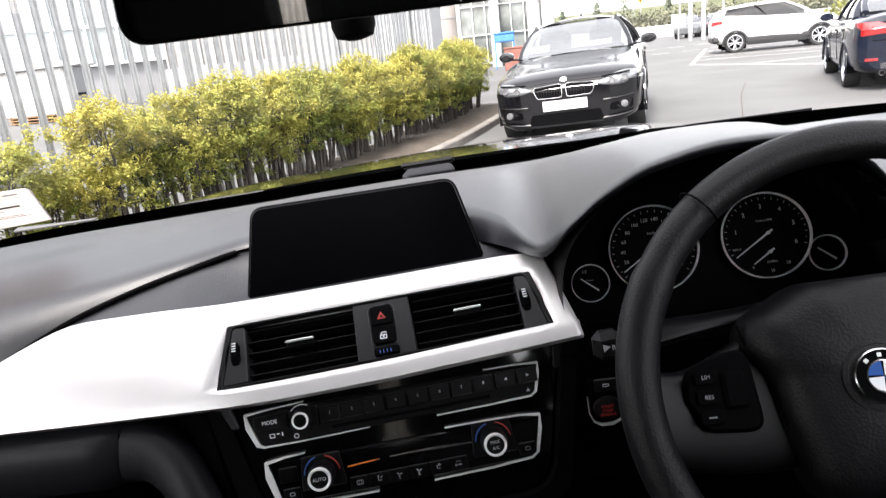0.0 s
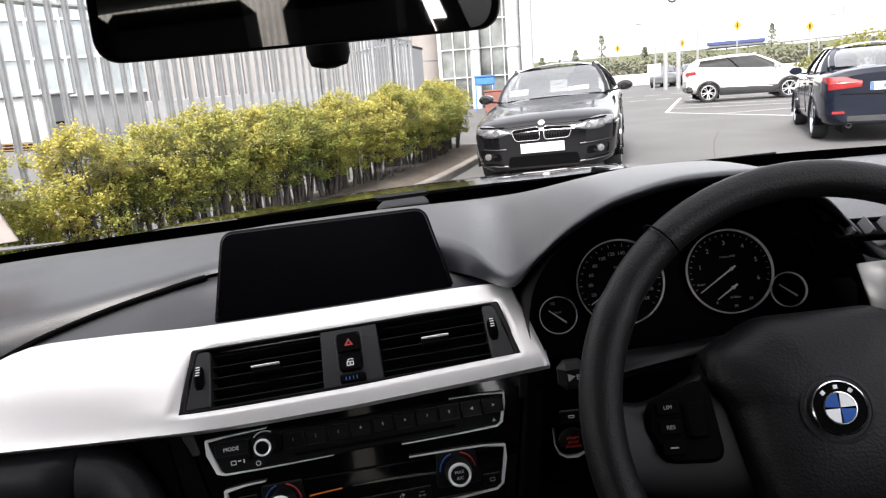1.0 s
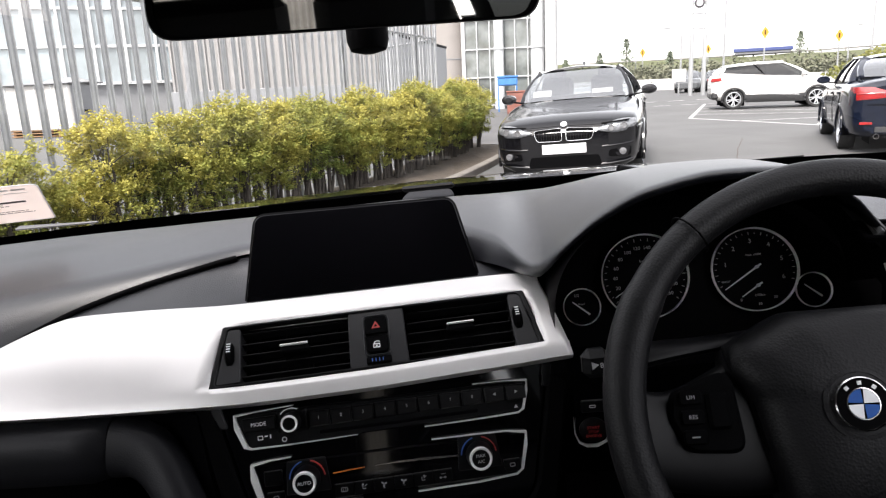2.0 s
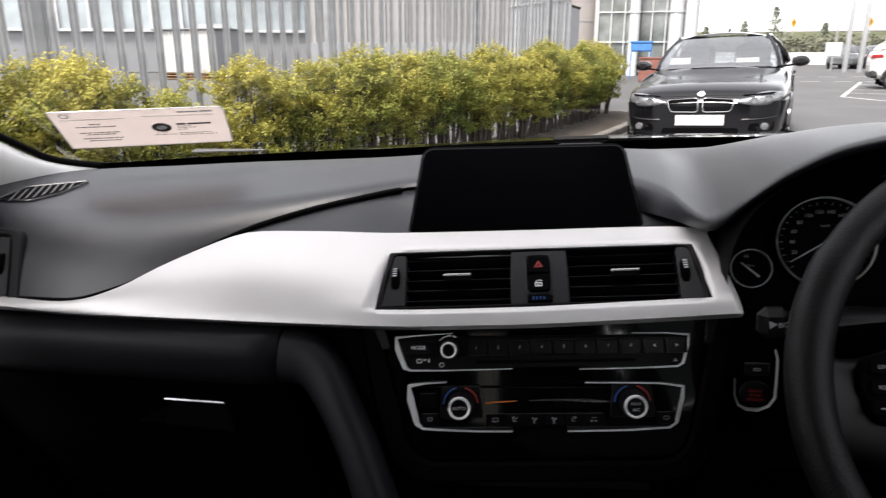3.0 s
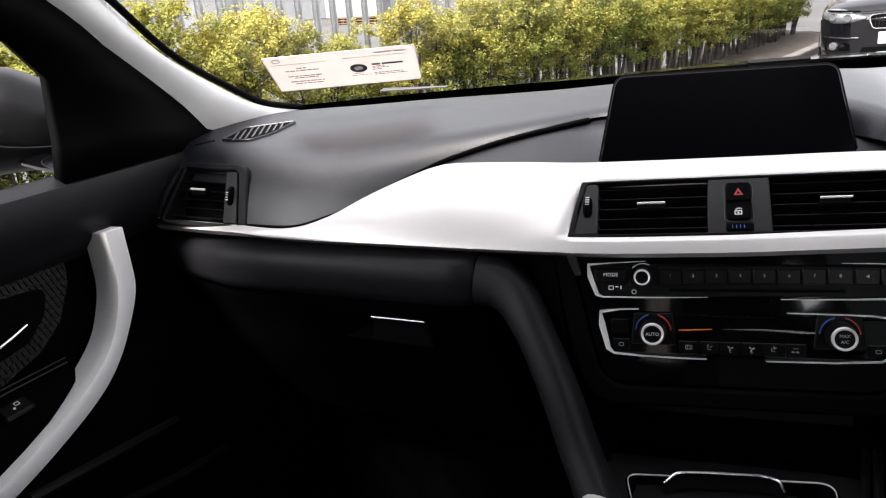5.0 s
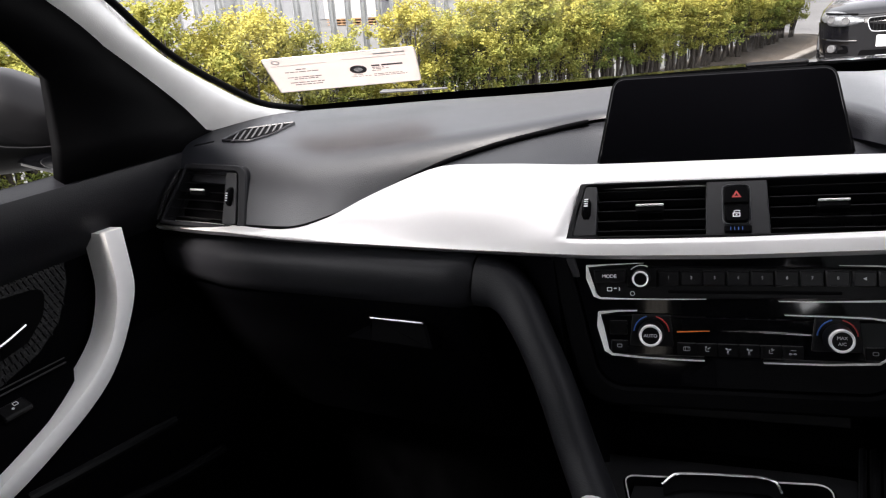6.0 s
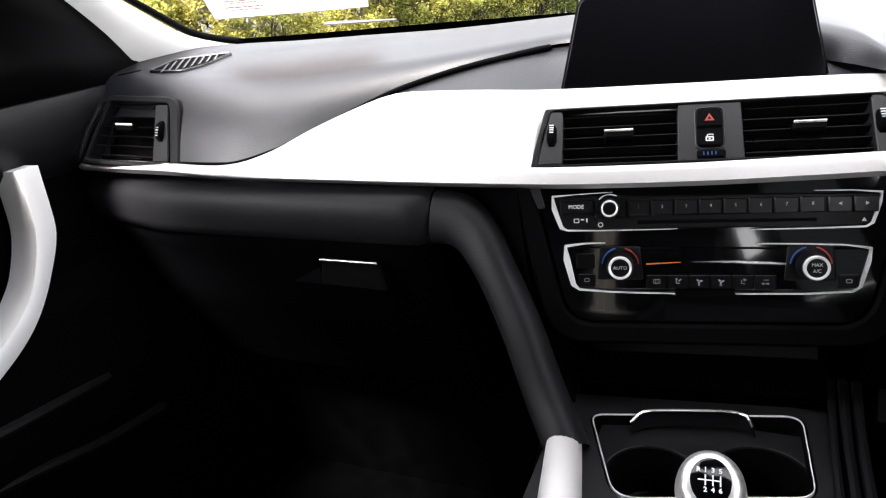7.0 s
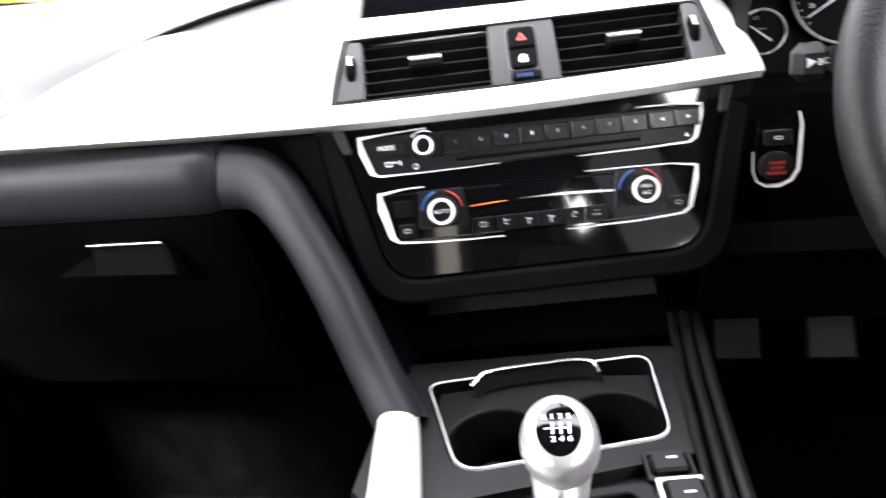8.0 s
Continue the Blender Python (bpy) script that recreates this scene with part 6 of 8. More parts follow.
part("cover", Shape().prism(rounded([(-0.05, -0.014), (0.045, -0.014), (0.035, 0.016), (-0.038, 0.016)], 0.010, 5), -0.006, 0.003, axes((0.028, 0.535, 1.058), (1, -0.02, 0), (0, -0.35, 1)), 0.002), BRACE, cover)

# ---- own bonnet and wipers ----
bonnet = thing("own_bonnet", (0, 1.2, 0.9), "glossy black bonnet reflecting the hedge", "car bonnet")
rows = []
for k in range(19):
    t = k / 18
    y = 0.60 + 1.32 * t
    half = 0.80 - 0.10 * t ** 3
    rows.append([(x * half, y - 0.12 * abs(x) ** 2 * (1 if t > 0.3 else t / 0.3) - 0.25 * abs(x) ** 3 * (1 - t), 1.036 - 0.10 * t - 0.14 * t ** 3 + 0.030 * (1 - x * x) - 0.05 * abs(x) ** 5 + 0.010 * math.exp(-((abs(x) - 0.55) / 0.12) ** 2)) for x in [-1 + 2 * j / 32 for j in range(33)]])
part("panel", Shape().grid(rows), PAINT_OWN, bonnet, sharp=80)
part("nose", Shape().grid([[rows[-1][j] for j in range(33)], [(p[0], p[1] + 0.10, p[2] - 0.15) for p in rows[-1]], [(p[0], p[1] + 0.12, 0.25) for p in rows[-1]]]), PAINT_OWN, bonnet)
for s in (-1, 1):
    part("wing", Shape().grid([[(r[0 if s < 0 else -1][0], r[0 if s < 0 else -1][1], r[0 if s < 0 else -1][2]), (s * 0.88, r[0][1], r[0][2] - 0.14), (s * 0.89, r[0][1], 0.35)] for r in rows]), PAINT_OWN, bonnet)
cowl = Shape().grid([[tuple(gb[k] + Vector((0, 0.0, -0.004))) for k in range(41)], [tuple(Vector((gb[k].x, gb[k].y * 0.9 + 0.13, 1.028))) for k in range(41)]])
part("scuttle", cowl, BLACK, bonnet)
wiper = thing("windscreen_wiper", (0, 0.6, 1.05), "black windscreen wiper resting on the scuttle", "wiper", "wipers")
part("arm", Shape().tube(spline([(0.02, 0.66, 1.035), (-0.20, 0.64, 1.040), (-0.40, 0.60, 1.046)], 10), 0.007, 8), BLACK, wiper)
part("blade", Shape().tube(spline([(-0.62, 0.53, 1.052), (-0.40, 0.60, 1.040), (-0.1, 0.64, 1.034), (0.06, 0.65, 1.032)], 14), 0.006, 8), BLACK, wiper)
wiper2 = thing("windscreen_wiper", (0.5, 0.6, 1.05), "black windscreen wiper resting on the scuttle", "wiper", "wipers")
part("blade", Shape().tube(spline([(0.12, 0.64, 1.042), (0.35, 0.605, 1.052), (0.62, 0.51, 1.060)], 14), 0.007, 8), BLACK, wiper2)
part("arm", Shape().tube(spline([(0.50, 0.64, 1.03), (0.42, 0.62, 1.045), (0.35, 0.60, 1.062)], 8), 0.008, 8), BLACK, wiper2)
nozzle = Shape().box(0.085, 0.02, 0.008, axes((0.03, 0.505, 1.076), (1, 0, 0.02), (0, 0.3, 1)), 0.003)
alone("washer_nozzle", nozzle, MIDBLACK, "small dark washer nozzle below the windscreen", "nozzle", at=(0.03, 0.50, 1.07))

for ob in list(scene.collection.objects):
    if ob.parent is None and ob.type in ("MESH", "EMPTY"):
        ob.matrix_basis = LEAN @ ob.matrix_basis

# ================= outside =================
ASPH = surface("asphalt", (0.079, 0.078, 0.079), 0.85, vary=0.16, scale=0.55, fine=45, bump=0.35, dist=0.004)
YARD = surface("pale_yard_concrete", (0.085, 0.085, 0.083), 0.85, vary=0.12, scale=0.3, fine=20, bump=0.2, dist=0.004)
SOIL = surface("bark_and_soil", (0.050, 0.038, 0.028), 0.95, vary=0.4, scale=5, fine=40, bump=0.9, dist=0.03, second=(0.085, 0.066, 0.05))
KERB = surface("kerb_concrete", (0.145, 0.132, 0.12), 0.85, vary=0.18, scale=4, fine=60, bump=0.4, dist=0.004)
LINE = surface("worn_white_paint", (0.42, 0.42, 0.41), 0.7, vary=0.2, scale=6, fine=30, bump=0.2, dist=0.002)
GALV = surface("galvanised_steel", (0.265, 0.27, 0.278), 0.55, metal=0.2, vary=0.15, scale=7, fine=60, bump=0.1, dist=0.001)
CLAD = surface("pale_metal_cladding", (0.22, 0.212, 0.208), 0.55, metal=0.1, vary=0.08, scale=0.4, fine=4)
CLAD2 = surface("grey_cladding", (0.18, 0.184, 0.192), 0.55, vary=0.1, scale=0.3, fine=4)
STONE = surface("beige_wall_panel", (0.235, 0.215, 0.203), 0.7, vary=0.1, scale=0.6, fine=8)
WHITEWALL = surface("white_render", (0.42, 0.42, 0.42), 0.7, vary=0.05, scale=0.6, fine=8)
PANE = surface("building_glass", (0.25, 0.29, 0.31), 0.08, vary=0.25, scale=0.25, fine=2, rvary=0.03, spec=0.9)
PANEDARK = surface("showroom_glass", (0.060, 0.064, 0.056), 0.06, vary=0.5, scale=0.9, fine=3, rvary=0.03, spec=0.5, second=(0.20, 0.22, 0.22))
VANWHITE = surface("weathered_van_white", (0.34, 0.33, 0.32), 0.6, vary=0.1, scale=1.2, fine=12)
FRAMEW = surface("white_window_frame", (0.42, 0.43, 0.44), 0.45, vary=0.05)
GRASS = surface("embankment_grass", (0.055, 0.066, 0.024), 0.95, vary=0.35, scale=0.5, fine=12, bump=0.8, dist=0.1, second=(0.095, 0.10, 0.04))
SCRUB = surface("grey_green_scrub", (0.105, 0.115, 0.075), 0.95, vary=0.35, scale=0.9, fine=10, bump=0.8, dist=0.2, second=(0.17, 0.165, 0.115))
BARK = surface("grey_brown_bark", (0.036, 0.030, 0.025), 0.9, vary=0.3, scale=20, fine=160, bump=0.7, dist=0.004)
FIR = surface("dark_conifer_leaf", (0.105, 0.125, 0.085), 0.8, vary=0.3, scale=2, fine=20)
YELLOW = surface("yellow_sign", (0.42, 0.20, 0.010), 0.5, vary=0.05)
POLEG = surface("grey_pole_paint", (0.22, 0.225, 0.23), 0.45, vary=0.05)
BLUEBOX = surface("blue_plastic", (0.03, 0.13, 0.33), 0.4, vary=0.1)
BRICK = surface("red_brick_planter", (0.15, 0.055, 0.04), 0.8, vary=0.2, scale=4, fine=30)
TYRE = surface("tyre_rubber", (0.012, 0.012, 0.012), 0.8, vary=0.2, fine=90, bump=0.3, dist=0.002)
ALLOY = surface("alloy_wheel", (0.55, 0.56, 0.58), 0.3, metal=0.85, vary=0.05)
PAINT_BLACK = surface("black_metallic_paint", (0.003, 0.003, 0.004), 0.12, vary=0.1, coat=0.42, rvary=0.04, spec=0.32)
PAINT_NAVY = surface("dark_blue_metallic_paint", (0.003, 0.005, 0.012), 0.12, vary=0.1, coat=0.22, rvary=0.04, spec=0.3)
PAINT_WHITE = surface("white_car_paint", (0.52, 0.51, 0.49), 0.22, vary=0.03, coat=1.0)
PAINT_SILVER = surface("silver_car_paint", (0.42, 0.43, 0.45), 0.25, metal=0.5, vary=0.05, coat=1.0)
PAINT_GREY = surface("grey_car_paint", (0.10, 0.105, 0.11), 0.25, metal=0.4, vary=0.05, coat=1.0)
CLADBLACK = surface("unpainted_bumper_plastic", (0.020, 0.020, 0.021), 0.6, vary=0.1)
DARKGLASS = glazing("tinted_car_glass", (0.10, 0.11, 0.11), 0.5)
CARGLASS = glazing("car_window_glass", (0.70, 0.73, 0.73), 1.0, base=0.36)
LENS = surface("headlamp_lens", (0.15, 0.155, 0.165), 0.10, metal=0.3, vary=0.3, scale=30, fine=120)
FOGLENS = surface("fog_lamp_lens", (0.10, 0.10, 0.105), 0.12, vary=0.2, scale=40)
REDLENS = surface("red_tail_lens", (0.24, 0.008, 0.008), 0.12, vary=0.2, scale=20, fine=90, coat=1.0)
PLATE = surface("white_number_plate", (0.46, 0.46, 0.47), 0.4, vary=0.03)


def leafy(name, low, high, z0, z1):
    """Leaves whose colour runs from low to high with height, varied by noise and leaf by leaf."""
    m = bpy.data.materials.new(name)
    m.use_nodes = True
    nt, bsdf = m.node_tree, m.node_tree.nodes["Principled BSDF"]
    tc, sep = nt.nodes.new("ShaderNodeTexCoord"), nt.nodes.new("ShaderNodeSeparateXYZ")
    nt.links.new(tc.outputs["Object"], sep.inputs[0])
    geo, nz, oi = nt.nodes.new("ShaderNodeNewGeometry"), nt.nodes.new("ShaderNodeTexNoise"), nt.nodes.new("ShaderNodeObjectInfo")
    nz.inputs["Scale"].default_value = 4.0
    nt.links.new(tc.outputs["Object"], nz.inputs["Vector"])
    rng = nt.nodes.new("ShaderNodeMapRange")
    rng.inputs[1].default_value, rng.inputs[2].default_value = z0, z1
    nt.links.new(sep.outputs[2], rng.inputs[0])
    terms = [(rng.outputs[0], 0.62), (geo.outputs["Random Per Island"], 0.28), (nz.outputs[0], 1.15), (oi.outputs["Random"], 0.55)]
    last = None
    for sock, k in terms:
        mul = nt.nodes.new("ShaderNodeMath")
        mul.operation = "MULTIPLY_ADD"
        mul.inputs[1].default_value = k
        mul.inputs[2].default_value = -0.80 if last is None else 0.0
        nt.links.new(sock, mul.inputs[0])
        if last is not None:
            nt.links.new(last, mul.inputs[2])
        last = mul.outputs[0]
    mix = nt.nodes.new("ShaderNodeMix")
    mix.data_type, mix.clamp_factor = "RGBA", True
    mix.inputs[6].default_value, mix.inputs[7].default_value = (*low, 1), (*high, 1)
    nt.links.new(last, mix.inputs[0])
    nt.links.new(mix.outputs[2], bsdf.inputs["Base Color"])
    bsdf.inputs["Roughness"].default_value = 0.65
    bsdf.inputs["Specular IOR Level"].default_value = 0.12
    trans = nt.nodes.new("ShaderNodeBsdfTranslucent")
    nt.links.new(mix.outputs[2], trans.inputs[0])
    ms = nt.nodes.new("ShaderNodeMixShader")
    ms.inputs[0].default_value = 0.42
    nt.links.new(bsdf.outputs[0], ms.inputs[1])
    nt.links.new(trans.outputs[0], ms.inputs[2])
    nt.links.new(ms.outputs[0], nt.nodes["Material Output"].inputs[0])
    return m


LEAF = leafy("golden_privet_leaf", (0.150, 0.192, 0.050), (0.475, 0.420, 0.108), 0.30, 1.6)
OLIVE = leafy("olive_bush_leaf", (0.085, 0.10, 0.034), (0.26, 0.25, 0.075), 0.2, 2.4)

# ---- ground, kerb, verge ----
alone("ground", Shape().grid([[(-1500, -1500, 0), (1500, -1500, 0)], [(-1500, 1500, 0), (1500, 1500, 0)]]), ASPH, "grey worn asphalt of a car park", "ground", kind="structure")
HEDGE = [(-6.6, -4.6, 0), (-5.5, -2.2, 0), (-4.3, 0.2, 0), (-3.15, 2.8, 0), (-2.1, 5.6, 0), (-1.12, 8.5, 0), (-0.50, 11.2, 0), (-0.30, 12.2, 0)]


def beside(line, d, n):
    """A line beside another, d metres to its right."""
    pts = spline(line, n)
    out_ = []
    for i, p in enumerate(pts):
        t = (pts[min(n, i + 1)] - pts[max(0, i - 1)]).normalized()
        out_.append(Vector((p.x + t.y * d, p.y - t.x * d, p.z)))
    return out_


k_in, k_out, f_line = beside(HEDGE, 0.68, 60), beside(HEDGE, 0.80, 60), beside(HEDGE, -0.50, 60)
end = k_in[-1]
arc = [Vector((end.x - 0.55 + 0.55 * math.cos(a), end.y + 0.9 * math.sin(a), 0)) for a in [math.pi / 2 * k / 8 for k in range(1, 9)]]
arc_o = [Vector((end.x - 0.55 + 0.67 * math.cos(a), end.y + 1.02 * math.sin(a), 0)) for a in [math.pi / 2 * k / 8 for k in range(1, 9)]]
ki, ko = k_in + arc, k_out + arc_o
kerb = Shape().grid([[(o.x, o.y, -0.01), (o.x, o.y, 0.085), (o.x * 0.9 + i.x * 0.1, o.y * 0.9 + i.y * 0.1, 0.10), (i.x, i.y, 0.10), (i.x, i.y, 0.03)] for i, o in zip(ki, ko)])
alone("kerb", kerb, KERB, "pale concrete kerb along the planting bed", "kerb", kind="structure")
bed_far = f_line + [f_line[-1] + (Vector((-1.6, 14.6, 0)) - f_line[-1]) * (k / 8) for k in range(1, 9)]
bed = []
for i, (a, b) in enumerate(zip(ki, bed_far)):
    bed.append([(a.x + (b.x - a.x) * k / 10, a.y + (b.y - a.y) * k / 10, 0.07 + 0.05 * math.sin(math.pi * k / 10) + 0.03 * noise.noise((i * 0.9, k * 0.8, 0.3))) for k in range(11)])
alone("planting_bed", Shape().grid(bed), SOIL, "dark soil bed under the hedge", "planting bed", kind="structure", sharp=80)
yard = Shape().grid([[(p.x, p.y, 0.012), (p.x - 60, p.y + 12, 0.012)] for p in f_line] + [[(-1.0, 40, 0.012), (-62, 60, 0.012)]])
alone("yard", yard, YARD, "pale concrete yard behind the fence", "ground", kind="structure")


def stripe(points, w, name="road_line"):
    pts = [Vector((*p, 0)) for p in points]
    s = Shape()
    for a, b in zip(pts, pts[1:]):
        d = (b - a).normalized()
        nrm = Vector((-d.y, d.x, 0)) * w / 2
        s.add([tuple(a - nrm + UPZ * 0.004), tuple(b - nrm + UPZ * 0.004), tuple(b + nrm + UPZ * 0.004), tuple(a + nrm + UPZ * 0.004)], [(0, 1, 2, 3)])
    return alone(name, s, LINE, "worn white painted line on the asphalt", "road marking", kind="structure")


stripe([(5.7, 20.4), (7.5, 15.6)], 0.11)
stripe([(5.7, 20.4), (8.9, 30.3)], 0.11)
for k in range(1, 5):
    stripe([(5.7 + 0.62 * k, 20.4 + 1.95 * k), (12.4 + 0.3 * k, 17.6 + 1.9 * k)], 0.10)
stripe([(6.4, 18.4), (12.0, 18.9)], 0.10)
stripe([(7.4, 16.0), (11.5, 24.0)], 0.10)
for k in range(5):
    stripe([(4.2 + 1.25 * k, 29.4 + 0.35 * k), (4.95 + 1.25 * k, 29.6 + 0.35 * k)], 0.16)
for k in range(4):
    stripe([(5.6 + 1.5 * k, 34.4 + 0.6 * k), (6.5 + 1.5 * k, 34.8 + 0.6 * k)], 0.18)

crack = Shape()
rnd = random.Random(31)
wander = [(radians(18.5 + 0.12 * math.sin(k * 0.5) + rnd.uniform(-0.06, 0.06)), 8.0 + 0.42 * k) for k in range(17)]
wander = [Vector((0.13 + d * math.sin(az), -0.6 + d * math.cos(az), 0)) for az, d in wander]
crack.grid([[(p.x - 0.006, p.y, 0.003), (p.x + 0.006, p.y, 0.003)] for p in wander])
alone("asphalt_crack", crack, SOIL, "thin dark crack across the asphalt", "crack", kind="structure")

# ---- hedge ----
def shrub(seed, label):
    rnd = random.Random(seed)
    ob = thing("hedge_shrub", (0, 0, 0), label, "hedge", "hedge shrubs")
    tips = []
    for k in range(8):
        a = rnd.uniform(0, 6.28)
        lean = rnd.uniform(0.05, 0.34)
        base = Vector((0.10 * math.cos(a), 0.10 * math.sin(a), 0.03))
        top = Vector((lean * math.cos(a), lean * math.sin(a), rnd.uniform(0.85, 1.2)))
        path = [base + (top - base) * t + Vector((rnd.uniform(-0.03, 0.03), rnd.uniform(-0.03, 0.03), 0)) * (0.3 + t) for t in (0, 0.25, 0.5, 0.75, 1)]
        stem = Shape().tube(path, [0.030, 0.024, 0.016, 0.009, 0.004], 6)
        for j in range(5):
            s = path[1] + (path[4] - path[1]) * rnd.uniform(0.1, 0.95)
            b = rnd.uniform(0, 6.28)
            e = s + Vector((math.cos(b) * rnd.uniform(0.12, 0.30), math.sin(b) * rnd.uniform(0.12, 0.30), rnd.uniform(0.05, 0.30)))
            stem.tube([s, (s + e) / 2 + Vector((0, 0, 0.02)), e], [0.006, 0.004, 0.002], 4)
            tips.append(e)
        tips.append(path[4])
        part("stem", stem, BARK, ob)
    for k in range(84):
        a, u = rnd.uniform(0, 6.28), rnd.uniform(-1.30, 1.0)
        r = (math.sqrt(max(0, 1 - u * u)) if u > -0.4 else 0.86 + 0.16 * u) * rnd.uniform(0.55, 1.15)
        tips.append(Vector((0.46 * r * math.cos(a), 0.46 * r * math.sin(a), 0.86 + 0.42 * u + 0.10 * rnd.random())))
    crown = Shape()

    def leaf(p, ln, wd, turn, droop):
        m = Matrix.LocRotScale(p, Euler((rnd.uniform(-0.8, 0.8), droop, turn)), None)
        crown.add([(0, 0, 0), (ln * 0.5, wd, 0.005), (ln, 0, -0.004), (ln * 0.5, -wd, 0.005)], [(0, 1, 2), (0, 2, 3)], m)

    for t in tips:
        # each tip carries a few leafy shoots that fan out and upwards
        for q in range(rnd.randint(4, 7)):
            a, reach = rnd.uniform(0, 6.28), rnd.uniform(0.07, 0.17)
            way = Vector((math.cos(a) * rnd.uniform(0.3, 0.9), math.sin(a) * rnd.uniform(0.3, 0.9), rnd.uniform(-0.15, 0.9))).normalized()
            if t.z < 0.66 and rnd.random() < 0.80 - 0.9 * (t.z - 0.15):
                continue
            for j in range(rnd.randint(12, 19)):
                p = t + way * (reach * rnd.uniform(-0.15, 1.0)) + Vector((rnd.gauss(0, 0.016), rnd.gauss(0, 0.016), rnd.gauss(0, 0.016)))
                if p.z < 0.14:
                    continue
                leaf(p, rnd.uniform(0.024, 0.042), rnd.uniform(0.0085, 0.0145), rnd.uniform(0, 6.28), rnd.uniform(-1.0, 0.5))
    for k in range(14):
        a, r = rnd.uniform(0, 6.28), rnd.uniform(0.0, 0.36)
        p0 = Vector((r * math.cos(a), r * math.sin(a), 1.15 - 0.5 * r))
        hgt = rnd.uniform(0.08, 0.22)
        for j in range(22):
            leaf(p0 + Vector((rnd.gauss(0, 0.014), rnd.gauss(0, 0.014), rnd.random() * hgt)), 0.030, 0.010, rnd.uniform(0, 6.28), rnd.uniform(-1.2, 0.0))
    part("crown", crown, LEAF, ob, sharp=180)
    return ob


kinds = [shrub(11 + k, ("golden green privet hedge shrub with bare lower stems", "yellow-tipped privet hedge shrub standing in soil")[k % 2]) for k in range(4)]
rnd = random.Random(5)
spots = spline(HEDGE, 58)
for k, p in enumerate(spots):
    j = k % 4
    m = Matrix.LocRotScale((p.x + rnd.uniform(-0.07, 0.07), p.y + rnd.uniform(-0.07, 0.07), 0.06), Euler((0, 0, rnd.uniform(0, 6.28))), None)
    rise = min(1.0, max(0.0, (p.y - 2.6) / 3.4))
    size = rnd.uniform(0.66, 0.82) + 0.13 * rise * rise * (3 - 2 * rise)
    if 3.45 < p.y < 4.15:  # young plants in the gap
        size *= 0.62
    elif p.y > 4.1:
        size *= 0.88 if p.y < 5.0 else 0.86 if p.y < 7.2 else 0.93
    if k < 4:
        kinds[k].matrix_basis = m
        kinds[k].scale = (size, size, size)
        continue
    c = copy_thing(kinds[j], m)
    c.scale = (size, size, size * rnd.uniform(0.94, 1.06))

# ---- palisade fence ----
fence = thing("palisade_fence", tuple(f_line[30]), "grey galvanised steel palisade fence behind the hedge", "fence")
fl = beside(HEDGE, -0.62, 400)
tail = [fl[-1] + (Vector((-2.35, 14.6, 0)) - fl[-1]) * (k / 160) for k in range(1, 161)]
fl = fl + tail
run, marks = 0.0, [0.0]
for a, b in zip(fl, fl[1:]):
    run += (b - a).length
    marks.append(run)


def along(s):
    i = min(len(marks) - 2, max(0, int(np.searchsorted(marks, s)) - 1))
    t = (s - marks[i]) / (marks[i + 1] - marks[i])
    return fl[i] + (fl[i + 1] - fl[i]) * t, (fl[i + 1] - fl[i]).normalized()


def local(name, shape, material, parent, m):
    """A part built about its own origin and placed at m in the thing's own frame; its mesh may be shared."""
    ob = part(name, shape, material, parent, at=(0, 0, 0)) if isinstance(shape, Shape) else new(name, shape)
    ob.parent = parent
    ob.matrix_basis = m
    return ob


pale = Shape()
sec = [(-0.034, 0.0), (-0.020, 0.010), (-0.008, 0.002), (0.008, 0.002), (0.020, 0.010), (0.034, 0.0)]
pale.grid([[(x, y, 0.05) for x, y in sec] + [(x, y - 0.003, 0.05) for x, y in sec[::-1]], [(x, y, 2.55) for x, y in sec] + [(x, y - 0.003, 2.55) for x, y in sec[::-1]], [(x * 0.2, y, 2.66) for x, y in sec] + [(x * 0.2, y - 0.003, 2.66) for x, y in sec[::-1]]], loop=True)
pale_mesh = None
root = Vector(fence.location)
s = 0.3
count = 0
while s < run - 0.1 and count < 290:
    p, d = along(s)
    m = axes(p - root, d, UPZ)
    ob = local("pale", pale_mesh or pale, GALV, fence, m)
    pale_mesh = ob.data
    s += 0.155
    count += 1
post_mesh = None
post = Shape().box(0.11, 0.06, 2.45, shift(0, 0.05, 1.22), 0.008)
s = 0.2
while s < run:
    p, d = along(s)
    ob = local("post", post_mesh or post, GALV, fence, axes(p - root, d, UPZ))
    post_mesh = ob.data
    s += 2.75
for z in (0.45, 2.05):
    rail = Shape().tube([p + Vector((-0.03, 0.0, z)) for p in fl[::8]], 0.028, 6, flat=0.7)
    part("rail", rail, GALV, fence)


